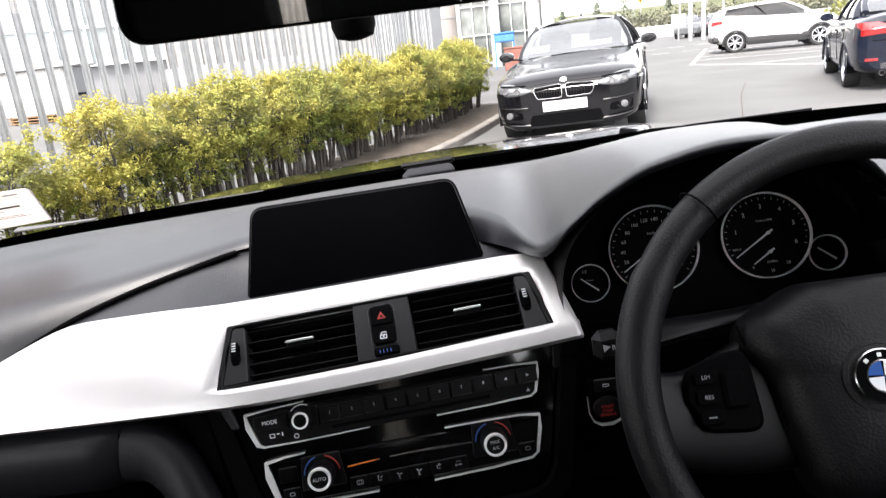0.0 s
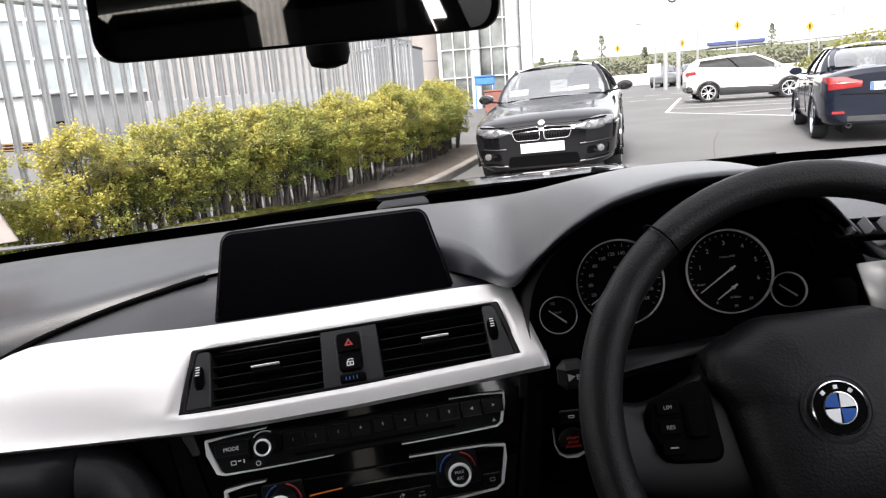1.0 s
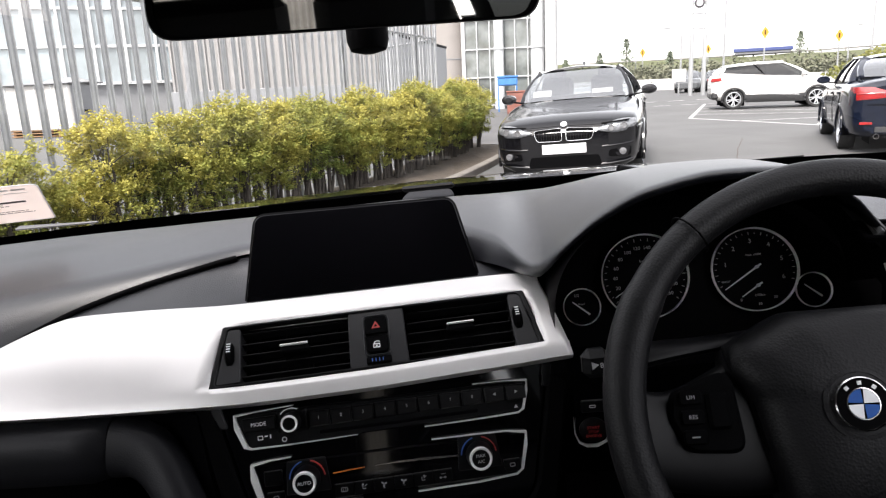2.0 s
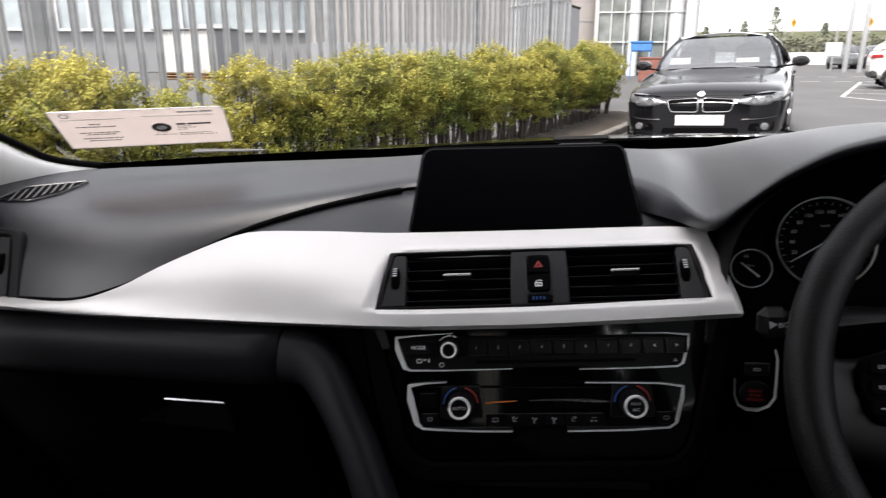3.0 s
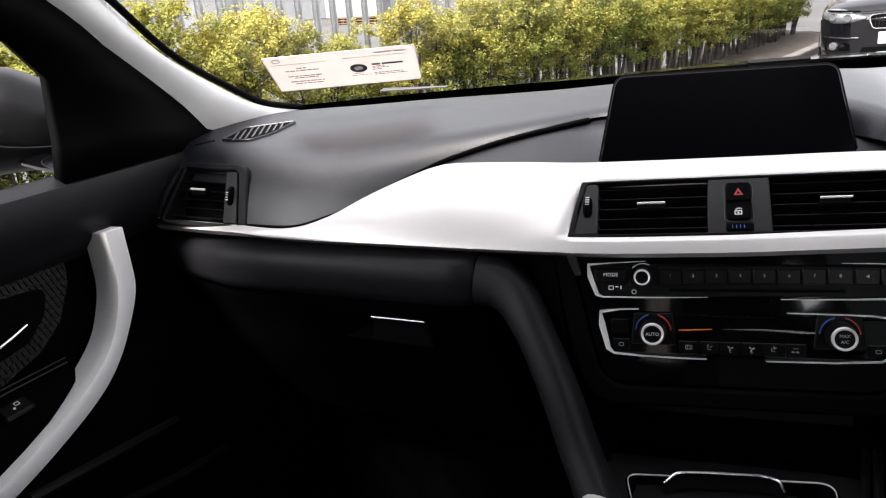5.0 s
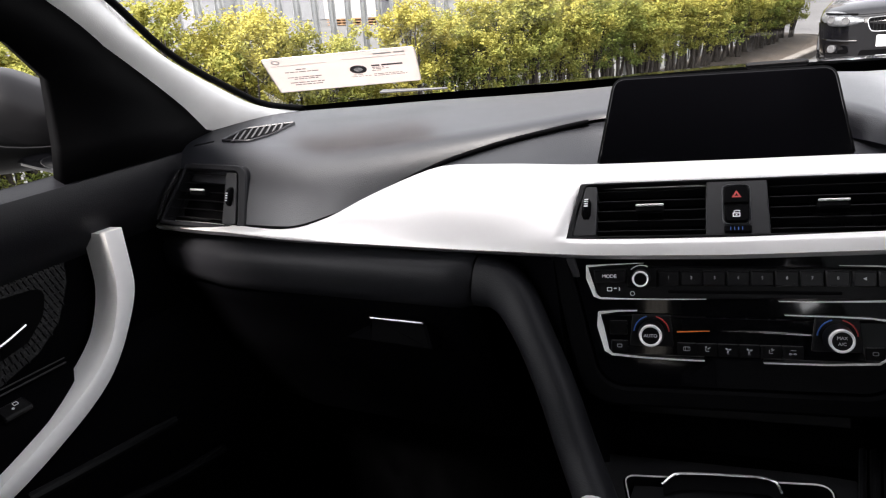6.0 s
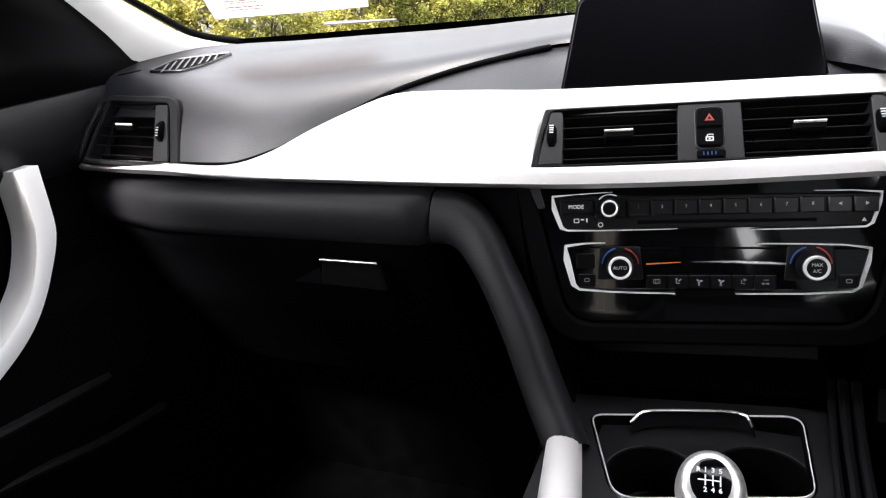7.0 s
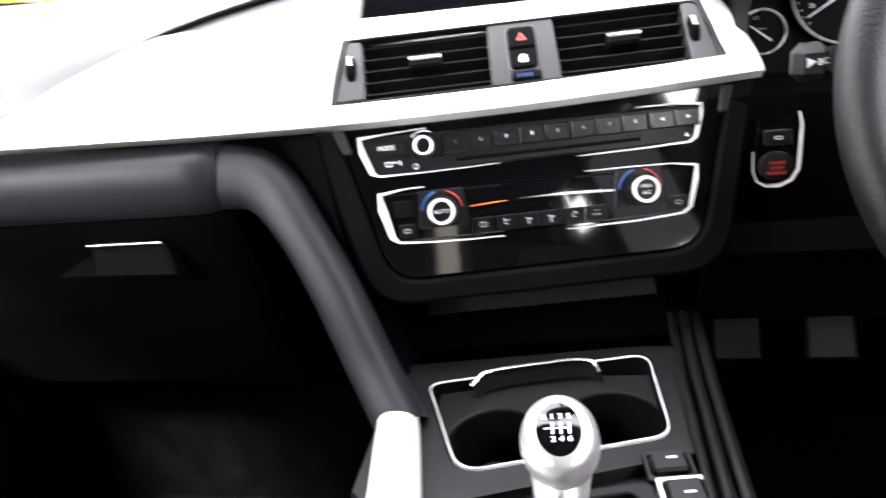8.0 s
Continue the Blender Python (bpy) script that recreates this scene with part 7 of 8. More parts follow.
# ---- buildings ----
def facade(name, label, x0, x1, z0, z1, nx, nz, m, wall, pane, frame_mat, bar=0.09, group=""):
    """A glazed front: panes set back in a grid of bars, in the plane x-z of m, facing -y."""
    ob = thing(name, tuple(m.translation), label, "building")
    base = part("wall", Shape().box(x1 - x0 + 0.4, 8.0, z1 + 1.0, m @ shift((x0 + x1) / 2, 4.25, (z1 + 1.0) / 2), 0.05), wall, ob)
    w, h = (x1 - x0) / nx, (z1 - z0) / nz
    pm = None
    for i in range(nx):
        for j in range(nz):
            sh = Shape().box(w - bar, 0.04, h - bar, m @ shift(x0 + (i + 0.5) * w, 0.10, z0 + (j + 0.5) * h), 0.01)
            part("pane", sh, pane, ob)
    for i in range(nx + 1):
        part("mullion", Shape().box(bar, 0.22, z1 - z0, m @ shift(x0 + i * w, 0.05, (z0 + z1) / 2), 0.01), frame_mat, ob)
    for j in range(nz + 1):
        part("transom", Shape().box(x1 - x0, 0.20, bar, m @ shift((x0 + x1) / 2, 0.055, z0 + j * h), 0.01), frame_mat, ob)
    part("roof", Shape().box(x1 - x0 + 0.8, 9.0, 0.3, m @ shift((x0 + x1) / 2, 4.2, z1 + 1.15), 0.05), CLAD2, ob)
    return ob, m


def place(az, d, face):
    """On the ground at that bearing and distance from the car, turned by face degrees."""
    return pose(0.13 + d * math.sin(radians(az)), -0.6 + d * math.cos(radians(az)), 0, 0, 0, face)


facade("office_building", "long pale office building with rows of glazing", -16, 10, 2.1, 11.1, 18, 5, place(-36, 40, 30), CLAD2, PANE, FRAMEW, 0.14)
# ribbed hall between office and showroom
hall = thing("ribbed_hall", tuple(place(-14, 34, 12).translation), "tall pale hall with vertical metal cladding", "building")
HM = place(-14, 34, 12)
part("wall", Shape().box(11.0, 10, 13, HM @ shift(-1.2, 5.2, 6.5), 0.05), CLAD, hall)
rib = None
for k in range(37):
    sh = Shape().box(0.08, 0.10, 12.6, HM @ shift(-6.6 + 0.30 * k, 0.15, 6.3), 0.01)
    part("rib", sh, CLAD, hall)
part("plinth", Shape().box(11.1, 0.3, 1.5, HM @ shift(-1.2, 0.1, 0.75), 0.02), CLAD2, hall)
part("roof", Shape().box(11.6, 10.6, 0.3, HM @ shift(-1.2, 5.2, 13.15), 0.05), CLAD2, hall)
drum = thing("stair_drum", tuple(place(-4.6, 33, 0).translation), "beige curved wall block beside the showroom", "building")
part("wall", Shape().lathe([(1.45, 0), (1.45, 14), (1.40, 14.1)], 40, place(-4.4, 38, 0)), STONE, drum)
joint = Shape()
for z in (2.5, 5.0, 7.5, 10.0):
    joint.lathe([(1.455, z), (1.47, z + 0.02), (1.47, z + 0.05), (1.455, z + 0.07)], 40, place(-4.4, 38, 0), caps=False)
part("joint", joint, CLAD2, drum)
facade("glass_showroom", "glass-fronted car showroom with white frames", -2.2, 2.2, 0.18, 8.4, 7, 6, place(1.0, 36, -4), WHITEWALL, PANEDARK, FRAMEW, 0.06)
for az_, rad_ in ((0.22, 0.24), (3.25, 0.32)):
    cl = thing("showroom_column", tuple(place(az_, 35.4, 0).translation), "white cylindrical showroom column", "column", "showroom columns")
    part("shaft", Shape().lathe([(rad_, 0), (rad_, 9.4)], 20, place(az_, 35.4, 0)), FRAMEW, cl)
    part("collar", Shape().lathe([(rad_ + 0.05, 2.85), (rad_ + 0.05, 2.95)], 20, place(az_, 35.4, 0)), FRAMEW, cl)
col = thing("showroom_column", tuple(place(4.3, 35, 0).translation), "white cylindrical showroom column", "column")
part("shaft", Shape().lathe([(0.28, 0), (0.28, 11), (0.3, 11.05)], 24, place(4.3, 35, 0)), WHITEWALL, col)
panelw = thing("grey_hoarding", tuple(place(-7, 24, 0).translation), "plain grey boarding at the end of the fence", "fence")
HO = axes((-1.9, 18.6, 1.2), (0.105, 1, 0), (1, -0.105, 0))
part("board", Shape().box(8.0, 2.4, 0.05, HO, 0.01), CLAD2, panelw)
part("top_rail", Shape().box(8.1, 0.07, 0.08, HO @ shift(0, 1.23, 0), 0.01), BLACK, panelw)
bin_ = thing("blue_container", tuple(place(0.85, 32, 0).translation), "bright blue plastic crate on a stand by the showroom", "container")
BB = place(0.85, 32, 0)
part("tub", Shape().box(0.88, 0.6, 0.36, BB @ shift(0, 0, 1.30), 0.05), BLUEBOX, bin_)
part("lid", Shape().box(0.95, 0.66, 0.08, BB @ shift(0, 0, 1.51), 0.02), BLUEBOX, bin_)
for x in (-0.4, 0.4):
    for y in (-0.26, 0.26):
        part("leg", Shape().box(0.06, 0.06, 1.12, BB @ shift(x, y, 0.56), 0.01), BLUEBOX, bin_)
plant = thing("brick_planter", tuple(place(1.6, 29, 0).translation), "low red brick planter by the showroom", "planter")
PB = place(1.6, 29, 0)
part("wall", Shape().box(0.82, 0.6, 0.86, PB @ shift(0, 0, 0.43), 0.03), BRICK, plant)
part("coping", Shape().box(0.88, 0.66, 0.06, PB @ shift(0, 0, 0.89), 0.015), BRICK, plant)

# white storage cabin on pallets in the yard
cabin_at = Vector((-15.2, 24.0, 0))
store = thing("storage_cabin", tuple(cabin_at), "white storage cabin with a grey end on wooden pallets", "cabin")
SM = axes(cabin_at, (3.0, -0.6, 0), UPZ)
part("body", Shape().box(3.06, 1.45, 1.62, SM @ shift(-1.53, 0.72, 1.10), 0.03), VANWHITE, store)
for x in (-2.9, -2.3, -1.55, -0.8, -0.08):
    part("corner_post", Shape().box(0.05, 0.03, 1.60, SM @ shift(x, -0.012, 1.10), 0.008), FRAMEW, store)
part("end_door", Shape().box(0.03, 1.36, 1.54, SM @ shift(0.012, 0.72, 1.10), 0.008), CLAD2, store)
part("door_latch", Shape().box(0.12, 0.34, 0.08, SM @ shift(0.06, 0.62, 0.93), 0.02), BLACK, store)
part("roof", Shape().box(3.3, 1.75, 0.06, SM @ shift(-1.5, 0.72, 1.94), 0.02), CLAD2, store)
part("roof_hood", Shape().lathe([(0.75, 0), (0.70, 0.06), (0.45, 0.16), (0.15, 0.19)], 20, SM @ shift(-0.75, 0.72, 1.96) @ Matrix.Diagonal((1.3, 0.8, 1, 1))), POLEG, store)
PALLET = surface("weathered_pallet_wood", (0.20, 0.11, 0.05), 0.8, vary=0.25, scale=5, fine=40)
for z in (0.06, 0.17, 0.27):
    part("pallet_board", Shape().box(3.0, 1.4, 0.035, SM @ shift(-1.5, 0.72, z), 0.006), PALLET, store)
for x in (-2.9, -2.2, -1.5, -0.8, -0.1):
    part("pallet_block", Shape().box(0.12, 1.3, 0.25, SM @ shift(x, 0.74, 0.14), 0.01), PALLET, store)

# corrugated fence behind the car, seen in the mirror
back = thing("corrugated_fence", (3, -9, 0), "weathered corrugated metal fence behind the car", "fence")
BF = Shape()
rows = []
for k in range(305):
    x, y = -4.0 + 6.1 * k / 304, -8.5 + 0.02 * math.sin(k * math.pi / 2)
    rows.append([(x, y, 0.0), (x, y, 3.6)])
part("sheet", BF.grid(rows), surface("weathered_beige_sheet", (0.40, 0.36, 0.31), 0.7, vary=0.2, scale=1.5, fine=12), back, sharp=20)
part("rail", Shape().box(6.1, 0.06, 0.1, shift(-0.95, -8.6, 2.0), 0.01), GALV, back)


# ---- parked cars ----
SALOON = dict(
    L=2.31, wheels=(1.43, -1.38), wr=0.325, track=0.775,
    body=[  # y, half width, bottom, shoulder, top
        (-2.31, 0.70, 0.30, 0.90, 0.99), (-2.26, 0.80, 0.27, 0.95, 1.06), (-2.0, 0.865, 0.23, 0.97, 1.085), (-1.6, 0.895, 0.22, 0.985, 1.09), (-1.0, 0.905, 0.19, 0.975, 1.03),
        (0.0, 0.90, 0.18, 0.955, 1.0), (0.8, 0.90, 0.18, 0.935, 1.005), (1.2, 0.90, 0.19, 0.90, 0.96), (1.7, 0.89, 0.20, 0.83, 0.885), (2.0, 0.865, 0.20, 0.795, 0.845), (2.15, 0.82, 0.20, 0.765, 0.805), (2.25, 0.74, 0.20, 0.735, 0.765), (2.29, 0.66, 0.20, 0.705, 0.735), (2.31, 0.52, 0.22, 0.625, 0.655)],
    belt=(0.98, 0.30, -0.95, -1.80), roof=1.425, roofw=0.555, beltw=0.80, front_z=1.0, rear_z=1.085)
CROSS = dict(
    L=2.06, wheels=(1.27, -1.33), wr=0.335, track=0.765,
    body=[
        (-2.06, 0.68, 0.42, 1.00, 1.06), (-1.98, 0.79, 0.36, 1.08, 1.16), (-1.6, 0.87, 0.28, 1.13, 1.22), (-1.0, 0.885, 0.24, 1.12, 1.15), (0.0, 0.885, 0.22, 1.07, 1.10), (0.8, 0.885, 0.22, 1.03, 1.08),
        (1.3, 0.88, 0.24, 0.99, 1.05), (1.7, 0.86, 0.25, 0.91, 0.96), (1.95, 0.76, 0.28, 0.76, 0.80), (2.06, 0.62, 0.34, 0.66, 0.68)],
    belt=(1.22, 0.30, -1.70, -1.97), roof=1.570, roofw=0.58, beltw=0.79, front_z=1.08, rear_z=1.20, drop=0.09, rise=0.09)


def car(name, label, spec, paint, front="saloon", cladding=False, rim_mat=None, detail=True):
    """A parked car about its own origin, nose to +y."""
    ob = thing(name, (0, 0, 0), label, "car")
    stations = sorted({-spec["L"] + 2 * spec["L"] * k / 84 for k in range(85)})
    rows = []
    for y in stations:
        w, zb, zs, zt = smooth(spec["body"], y)
        half = [(0.0, zb), (w * 0.80, zb), (w * 0.93, zb + 0.06), (w * 0.965, zb + 0.14), (w * 0.975, 0.40), (w * 0.985, 0.50), (w * 0.995, 0.60), (w, 0.66), (w * 0.985, zs - 0.16), (w * 0.985, zs - 0.10), (w * 0.965, zs - 0.04), (w * 0.925, zs - 0.005), (w * 0.86, zs + 0.25 * (zt - zs)), (w * 0.70, zs + 0.60 * (zt - zs)), (w * 0.45, zs + 0.86 * (zt - zs)), (w * 0.22, zs + 0.97 * (zt - zs)), (0.0, zt)]
        half = [(x, max(z, zb)) for x, z in half]
        for i in range(1, len(half)):
            if half[i][1] < half[i - 1][1] and i < 12:
                half[i] = (half[i][0], half[i - 1][1])
        ring_ = [(-x, y, z) for x, z in half[::-1]] + [(x, y, z) for x, z in half[1:-1]]
        rows.append([(x, yy, z) for x, yy, z in ring_])
    c = len(rows[0])

    def in_arch(i, j):
        pts = [rows[i][j], rows[i][(j + 1) % c], rows[i + 1][j], rows[i + 1][(j + 1) % c]]
        x, y, z = (sum(p[k] for p in pts) / 4 for k in range(3))
        return any((y - wy) ** 2 + (z - spec["wr"]) ** 2 < (spec["wr"] + 0.045) ** 2 for wy in spec["wheels"]) and abs(x) > 0.35 and z < 0.76

    shell = Shape().grid(rows, loop=True, skip=in_arch)
    shell.f.append(tuple(range(c)))
    shell.f.append(tuple(range((len(rows) - 1) * c, len(rows) * c))[::-1])
    part("body", shell, paint, ob, sharp=42)
    for wy in spec["wheels"]:
        for s in (-1, 1):
            lip_ = [(s * (0.885 if abs(wy) < 1.4 else 0.895), wy + (spec["wr"] + 0.042) * math.cos(a), spec["wr"] + (spec["wr"] + 0.042) * math.sin(a)) for a in [math.pi * (-0.08 + 1.16 * k / 24) for k in range(25)]]
            part("wheel_arch", Shape().tube(lip_, 0.042 if cladding else 0.020, 6), CLADBLACK if cladding else paint, ob)
            linr = Shape().grid([[(s * x, p[1], p[2]) for x in (0.87, 0.5)] for p in lip_])
            linr.add([(s * 0.5, wy - 0.4, 0.1), (s * 0.5, wy + 0.4, 0.1), (s * 0.5, wy + 0.4, 0.75), (s * 0.5, wy - 0.4, 0.75)], [(0, 1, 2, 3)])
            part("arch_liner", linr, BLACK, ob)
            m = pose(s * spec["track"], wy, spec["wr"], 0, 90 * s, 0)
            r = spec["wr"]
            whl = part("wheel", Shape().lathe([(r * 0.70, -0.11), (r * 0.93, -0.11), (r, -0.075), (r, 0.075), (r * 0.93, 0.108), (r * 0.72, 0.10), (r * 0.70, 0.07)], 36, m, caps=False), TYRE, ob, "black rubber tyre")
            part("rim", Shape().lathe([(r * 0.74, 0.100), (r * 0.70, 0.104), (r * 0.66, 0.085), (r * 0.64, -0.05)], 36, m, caps=False), rim_mat or ALLOY, whl)
            spokes = Shape().lathe([(0.05, 0.04), (0.05, 0.085), (0.03, 0.09)], 14, m)
            for k in range(10):
                a = 2 * math.pi * (k // 2) / 5 + (0.20 if k % 2 else -0.20)
                spokes.box(r * 0.62, 0.028, 0.03, m @ pose(r * 0.36 * math.cos(a), r * 0.36 * math.sin(a), 0.065, 0, -6, math.degrees(a)), 0.006)
            part("spokes", spokes, rim_mat or ALLOY, whl)
            part("brake_back", Shape().lathe([(r * 0.68, -0.02), (r * 0.68, -0.015)], 24, m), BLACK, whl)
    # greenhouse
    fb, fr, rr_, rb = spec["belt"]
    hr, wr_, wb = spec["roof"], spec["roofw"], spec["beltw"]
    fz, rz = spec["front_z"], spec["rear_z"]
    drop = spec.get("drop", 0.0)
    xs = [-1 + 2 * k / 12 for k in range(13)]
    wsb = [(x * wb * 0.92, fb - 0.16 * x * x, fz - 0.02 * x * x) for x in xs]
    wst = [(x * wr_, fr - 0.08 * x * x, hr - 0.035 - 0.035 * x * x) for x in xs]
    rgb_ = [(x * wb * 0.84, rb + 0.10 * x * x, rz) for x in xs]
    rgt = [(x * wr_ * 0.95, rr_ + 0.05 * x * x, hr - drop - 0.045 - 0.035 * x * x) for x in xs]

    def pane_(name, a, b, bow, mat=CARGLASS):
        sh = Shape().grid([[tuple(Vector(p) + (Vector(q) - Vector(p)) * t + Vector(bow) * math.sin(math.pi * t)) for p, q in zip(a, b)] for t in (0, 0.2, 0.4, 0.6, 0.8, 1)])
        g = part(name, sh, mat, ob, sharp=80)
        g.visible_shadow = False
        return g

    pane_("windscreen", wsb, wst, (0, 0.03, 0.03))
    pane_("rear_window", rgb_, rgt, (0, -0.03, 0.03))
    nst = 10
    for s in (-1, 1):
        top = [(s * wr_, fr - 0.08 + (rr_ + 0.05 - fr + 0.08) * k / nst, hr - 0.055 - drop * (k / nst) ** 2) for k in range(nst + 1)]
        bot = [(s * wb * (0.955 - 0.03 * abs(k / nst - 0.45)), (fb - 0.16) + (rb + 0.22 - fb + 0.16) * k / nst, smooth(spec["body"], (fb - 0.16) + (rb + 0.22 - fb + 0.16) * k / nst)[2] + 0.01 + spec.get("rise", 0.0) * (k / nst) ** 4) for k in range(nst + 1)]
        pane_("side_window", bot, top, (s * 0.035, 0, 0.0), DARKGLASS if cladding else CARGLASS)
        if "rise" in spec:
            sill_ = [(s * smooth(spec["body"], b_[1])[0] * 0.93, b_[1], smooth(spec["body"], b_[1])[2] - 0.03) for b_ in bot]
            part("quarter_panel", Shape().grid([sill_[5:], [(b_[0] + s * 0.004, b_[1], b_[2]) for b_ in bot[5:]]]), paint, ob)
        for (p, q), wd in (((wsb[-1 if s > 0 else 0], wst[-1 if s > 0 else 0]), 0.035), ((bot[5], top[5]), 0.035), ((bot[10], rgt[-1 if s > 0 else 0]), 0.08), ((rgb_[-1 if s > 0 else 0], rgt[-1 if s > 0 else 0]), 0.05)):
            p, q = Vector(p), Vector(q)
            mid = (p + q) / 2 + Vector((s * 0.03, 0, 0.015))
            part("roof_pillar", Shape().tube([p, p * 0.5 + mid * 0.5 + Vector((s * 0.008, 0, 0.004)), mid, q * 0.5 + mid * 0.5 + Vector((s * 0.008, 0, 0.004)), q], wd, 8, flat=0.5), BLACK if wd == 0.035 and p == Vector(bot[5]) else paint, ob)
        part("window_strip", Shape().tube([Vector(b_) + Vector((s * 0.012, 0, 0.0)) for b_ in bot], 0.012, 6), BLACK if front == "saloon" else paint, ob)
        part("roof_rail", Shape().tube([wst[-1 if s > 0 else 0]] + top + [rgt[-1 if s > 0 else 0]], 0.028, 6), paint, ob)
        wmx, wmy, wmz = s * (wb + 0.17), fb - 0.42, spec["body"][5][3] + 0.08
        mr = Shape()
        for rr2, dy in ((0.5, 0.07), (0.9, 0.05), (1.0, 0.0), (0.95, -0.05)):
            mr.v += [(wmx + 0.11 * rr2 * math.cos(a), wmy + dy, wmz + 0.07 * rr2 * math.sin(a)) for a in [2 * math.pi * k / 16 for k in range(16)]]
        mr.f += [(i * 16 + j, i * 16 + (j + 1) % 16, (i + 1) * 16 + (j + 1) % 16, (i + 1) * 16 + j) for i in range(3) for j in range(16)] + [tuple(range(16)), tuple(range(48, 64))]
        mir = part("door_mirror", mr, paint, ob)
        part("mirror_arm", Shape().tube([(s * wb * 0.97, wmy, wmz - 0.06), (wmx, wmy, wmz - 0.03)], 0.025, 8, flat=0.5), BLACK, mir)
    roof_ = Shape().grid([[tuple(Vector(a).lerp(Vector(b), k / 10) + Vector((0, 0, 0.035 * (1 - xs[i] ** 2) + (0.02 + 0.35 * drop) * math.sin(math.pi * k / 10)))) for i, (a, b) in enumerate(zip(wst, rgt))] for k in range(11)])
    part("roof", roof_, paint, ob, sharp=80)
    part("cabin_floor", Shape().box(1.45, fb - rb - 0.3, 0.3, shift(0, (fb + rb) / 2, 0.78), 0.05), BLACK, ob)
    for sx in (-0.36, 0.36):
        st = Shape().box(0.46, 0.14, 0.55, pose(sx, -0.25, 1.0, 12, 0, 0), 0.06)
        st.box(0.24, 0.10, 0.16, pose(sx, -0.33, 1.32, 12, 0, 0), 0.04)
        part("seat_back", st, LEATHER, ob)
    part("dash_top", Shape().box(1.3, 0.35, 0.12, shift(0, fb - 0.45, 0.98), 0.04), BLACK, ob)
    # doors and sills
    for s in (-1, 1):
        for y in (0.62, -0.42, -1.32):
            w, zb, zs, zt = smooth(spec["body"], y)
            if abs(y + 1.32) < 0.01 and front != "saloon":
                continue
            part("door_gap", Shape().tube([(s * (w * f_ + 0.001), y + dy, z) for f_, z, dy in ((0.975, 0.36, 0.0), (0.99, 0.52, 0), (1.0, 0.66, 0), (0.985, zs - 0.12, 0), (0.96, zs - 0.03, 0))], 0.004, 4), BLACK, ob)
        for y in (0.0, -1.02):
            w, zb, zs, zt = smooth(spec["body"], y)
            part("door_handle", Shape().box(0.03, 0.19, 0.035, shift(s * (w * 0.985 + 0.008), y - 0.12, zs - 0.13), 0.010), paint, ob)
        if cladding:
            part("sill_cladding", Shape().grid([[(s * (smooth(spec["body"], y)[0] * f_ + 0.012), y, z) for f_, z in ((0.93, 0.22), (0.975, 0.30), (0.995, 0.44), (0.99, 0.49))] for y in [-0.95 + 1.85 * k / 12 for k in range(13)]]), CLADBLACK, ob)
    if not detail:
        return ob
    L = spec["L"]
    if front == "saloon":
        def nose(x, z):
            """How far forward the body's skin lies at that place across and height."""
            y = L
            while y > 1.2:
                w, zb, zs, zt = smooth(spec["body"], y)
                ax = abs(x)
                edge = zs + (zt - zs) * (1 - (ax / max(w, 0.01)) ** 2)
                if ax < w * 0.975 and z < edge and z > zb:
                    return y
                y -= 0.005
            return y

        def onto(shape, lift=0.0):
            """Lays a flat shape, drawn across and up, on the skin of the nose."""
            shape.v = [(-u, nose(u, v) + d + lift, v) for u, v, d in shape.v]
            return shape

        for s in (-1, 1):
            kid = rounded([(s * 0.022, 0.545), (s * 0.320, 0.549), (s * 0.372, 0.690), (s * 0.022, 0.712)][::s], [0.045, 0.06, 0.05, 0.04][::s], 8)
            k2 = inset(kid, 0.009)
            g = part("kidney_grille", onto(Shape().bezel(kid, k2, -0.03, 0.020, None, 0.004)), CHROME, ob, "chrome framed kidney grille")
            part("grille_back", onto(Shape().prism(k2, -0.03, 0.004, None)), BLACK, g)
            for k in range(9):
                x = s * (0.050 + 0.031 * k)
                part("grille_bar", onto(Shape().box(0.006, 0.125, 0.012, shift(x, 0.626, 0.006), 0.002)), MIDBLACK, g)
            # headlamp wrapped round the corner
            rows_ = []
            for k in range(15):
                t = k / 14
                x = 0.385 + 0.44 * t
                zc = 0.660 + 0.050 * t
                hh = 0.014 + 0.058 * math.sin(math.pi * min(1, t * 0.80)) - 0.01 * t ** 6
                col_ = []
                for v, d in ((-1.0, -0.04), (-1.0, 0.010), (-0.6, 0.020), (0.0, 0.022), (0.6, 0.016), (1.0, 0.006), (1.0, -0.05)):
                    z = zc + hh * v
                    col_.append((s * x, nose(x, min(z, 0.69 - 0.02 * t)) + d - 0.10 * max(0, v - 0.3) * t * hh / 0.06, z))
                rows_.append(col_)
            hl = part("headlamp", Shape().grid(rows_), LENS, ob, "clear headlamp", sharp=70)
            for x, zc in ((0.55, 0.672), (0.69, 0.690)):
                part("lamp_ring", Shape().lathe([(0.040, -0.01), (0.040, 0.006), (0.032, 0.008), (0.028, 0.0)], 20, axes((s * x, nose(x, zc) + 0.024, zc), (1, 0, 0), (s * (x - 0.35), 1, 0.1))), FOGLENS, hl)
            part("lamp_brow", Shape().tube([(s * x, nose(x, 0.66) + 0.012, 0.728 + 0.07 * (x - 0.44)) for x in (0.44, 0.52, 0.60, 0.68, 0.75)], 0.010, 6), BLACK, hl)
            part("fog_recess", onto(Shape().prism(rounded([(s * 0.50, 0.34), (s * 0.76, 0.34), (s * 0.77, 0.445), (s * 0.52, 0.42)][::s], 0.03, 4), -0.02, 0.008, None, 0.003)), BLACK, ob)
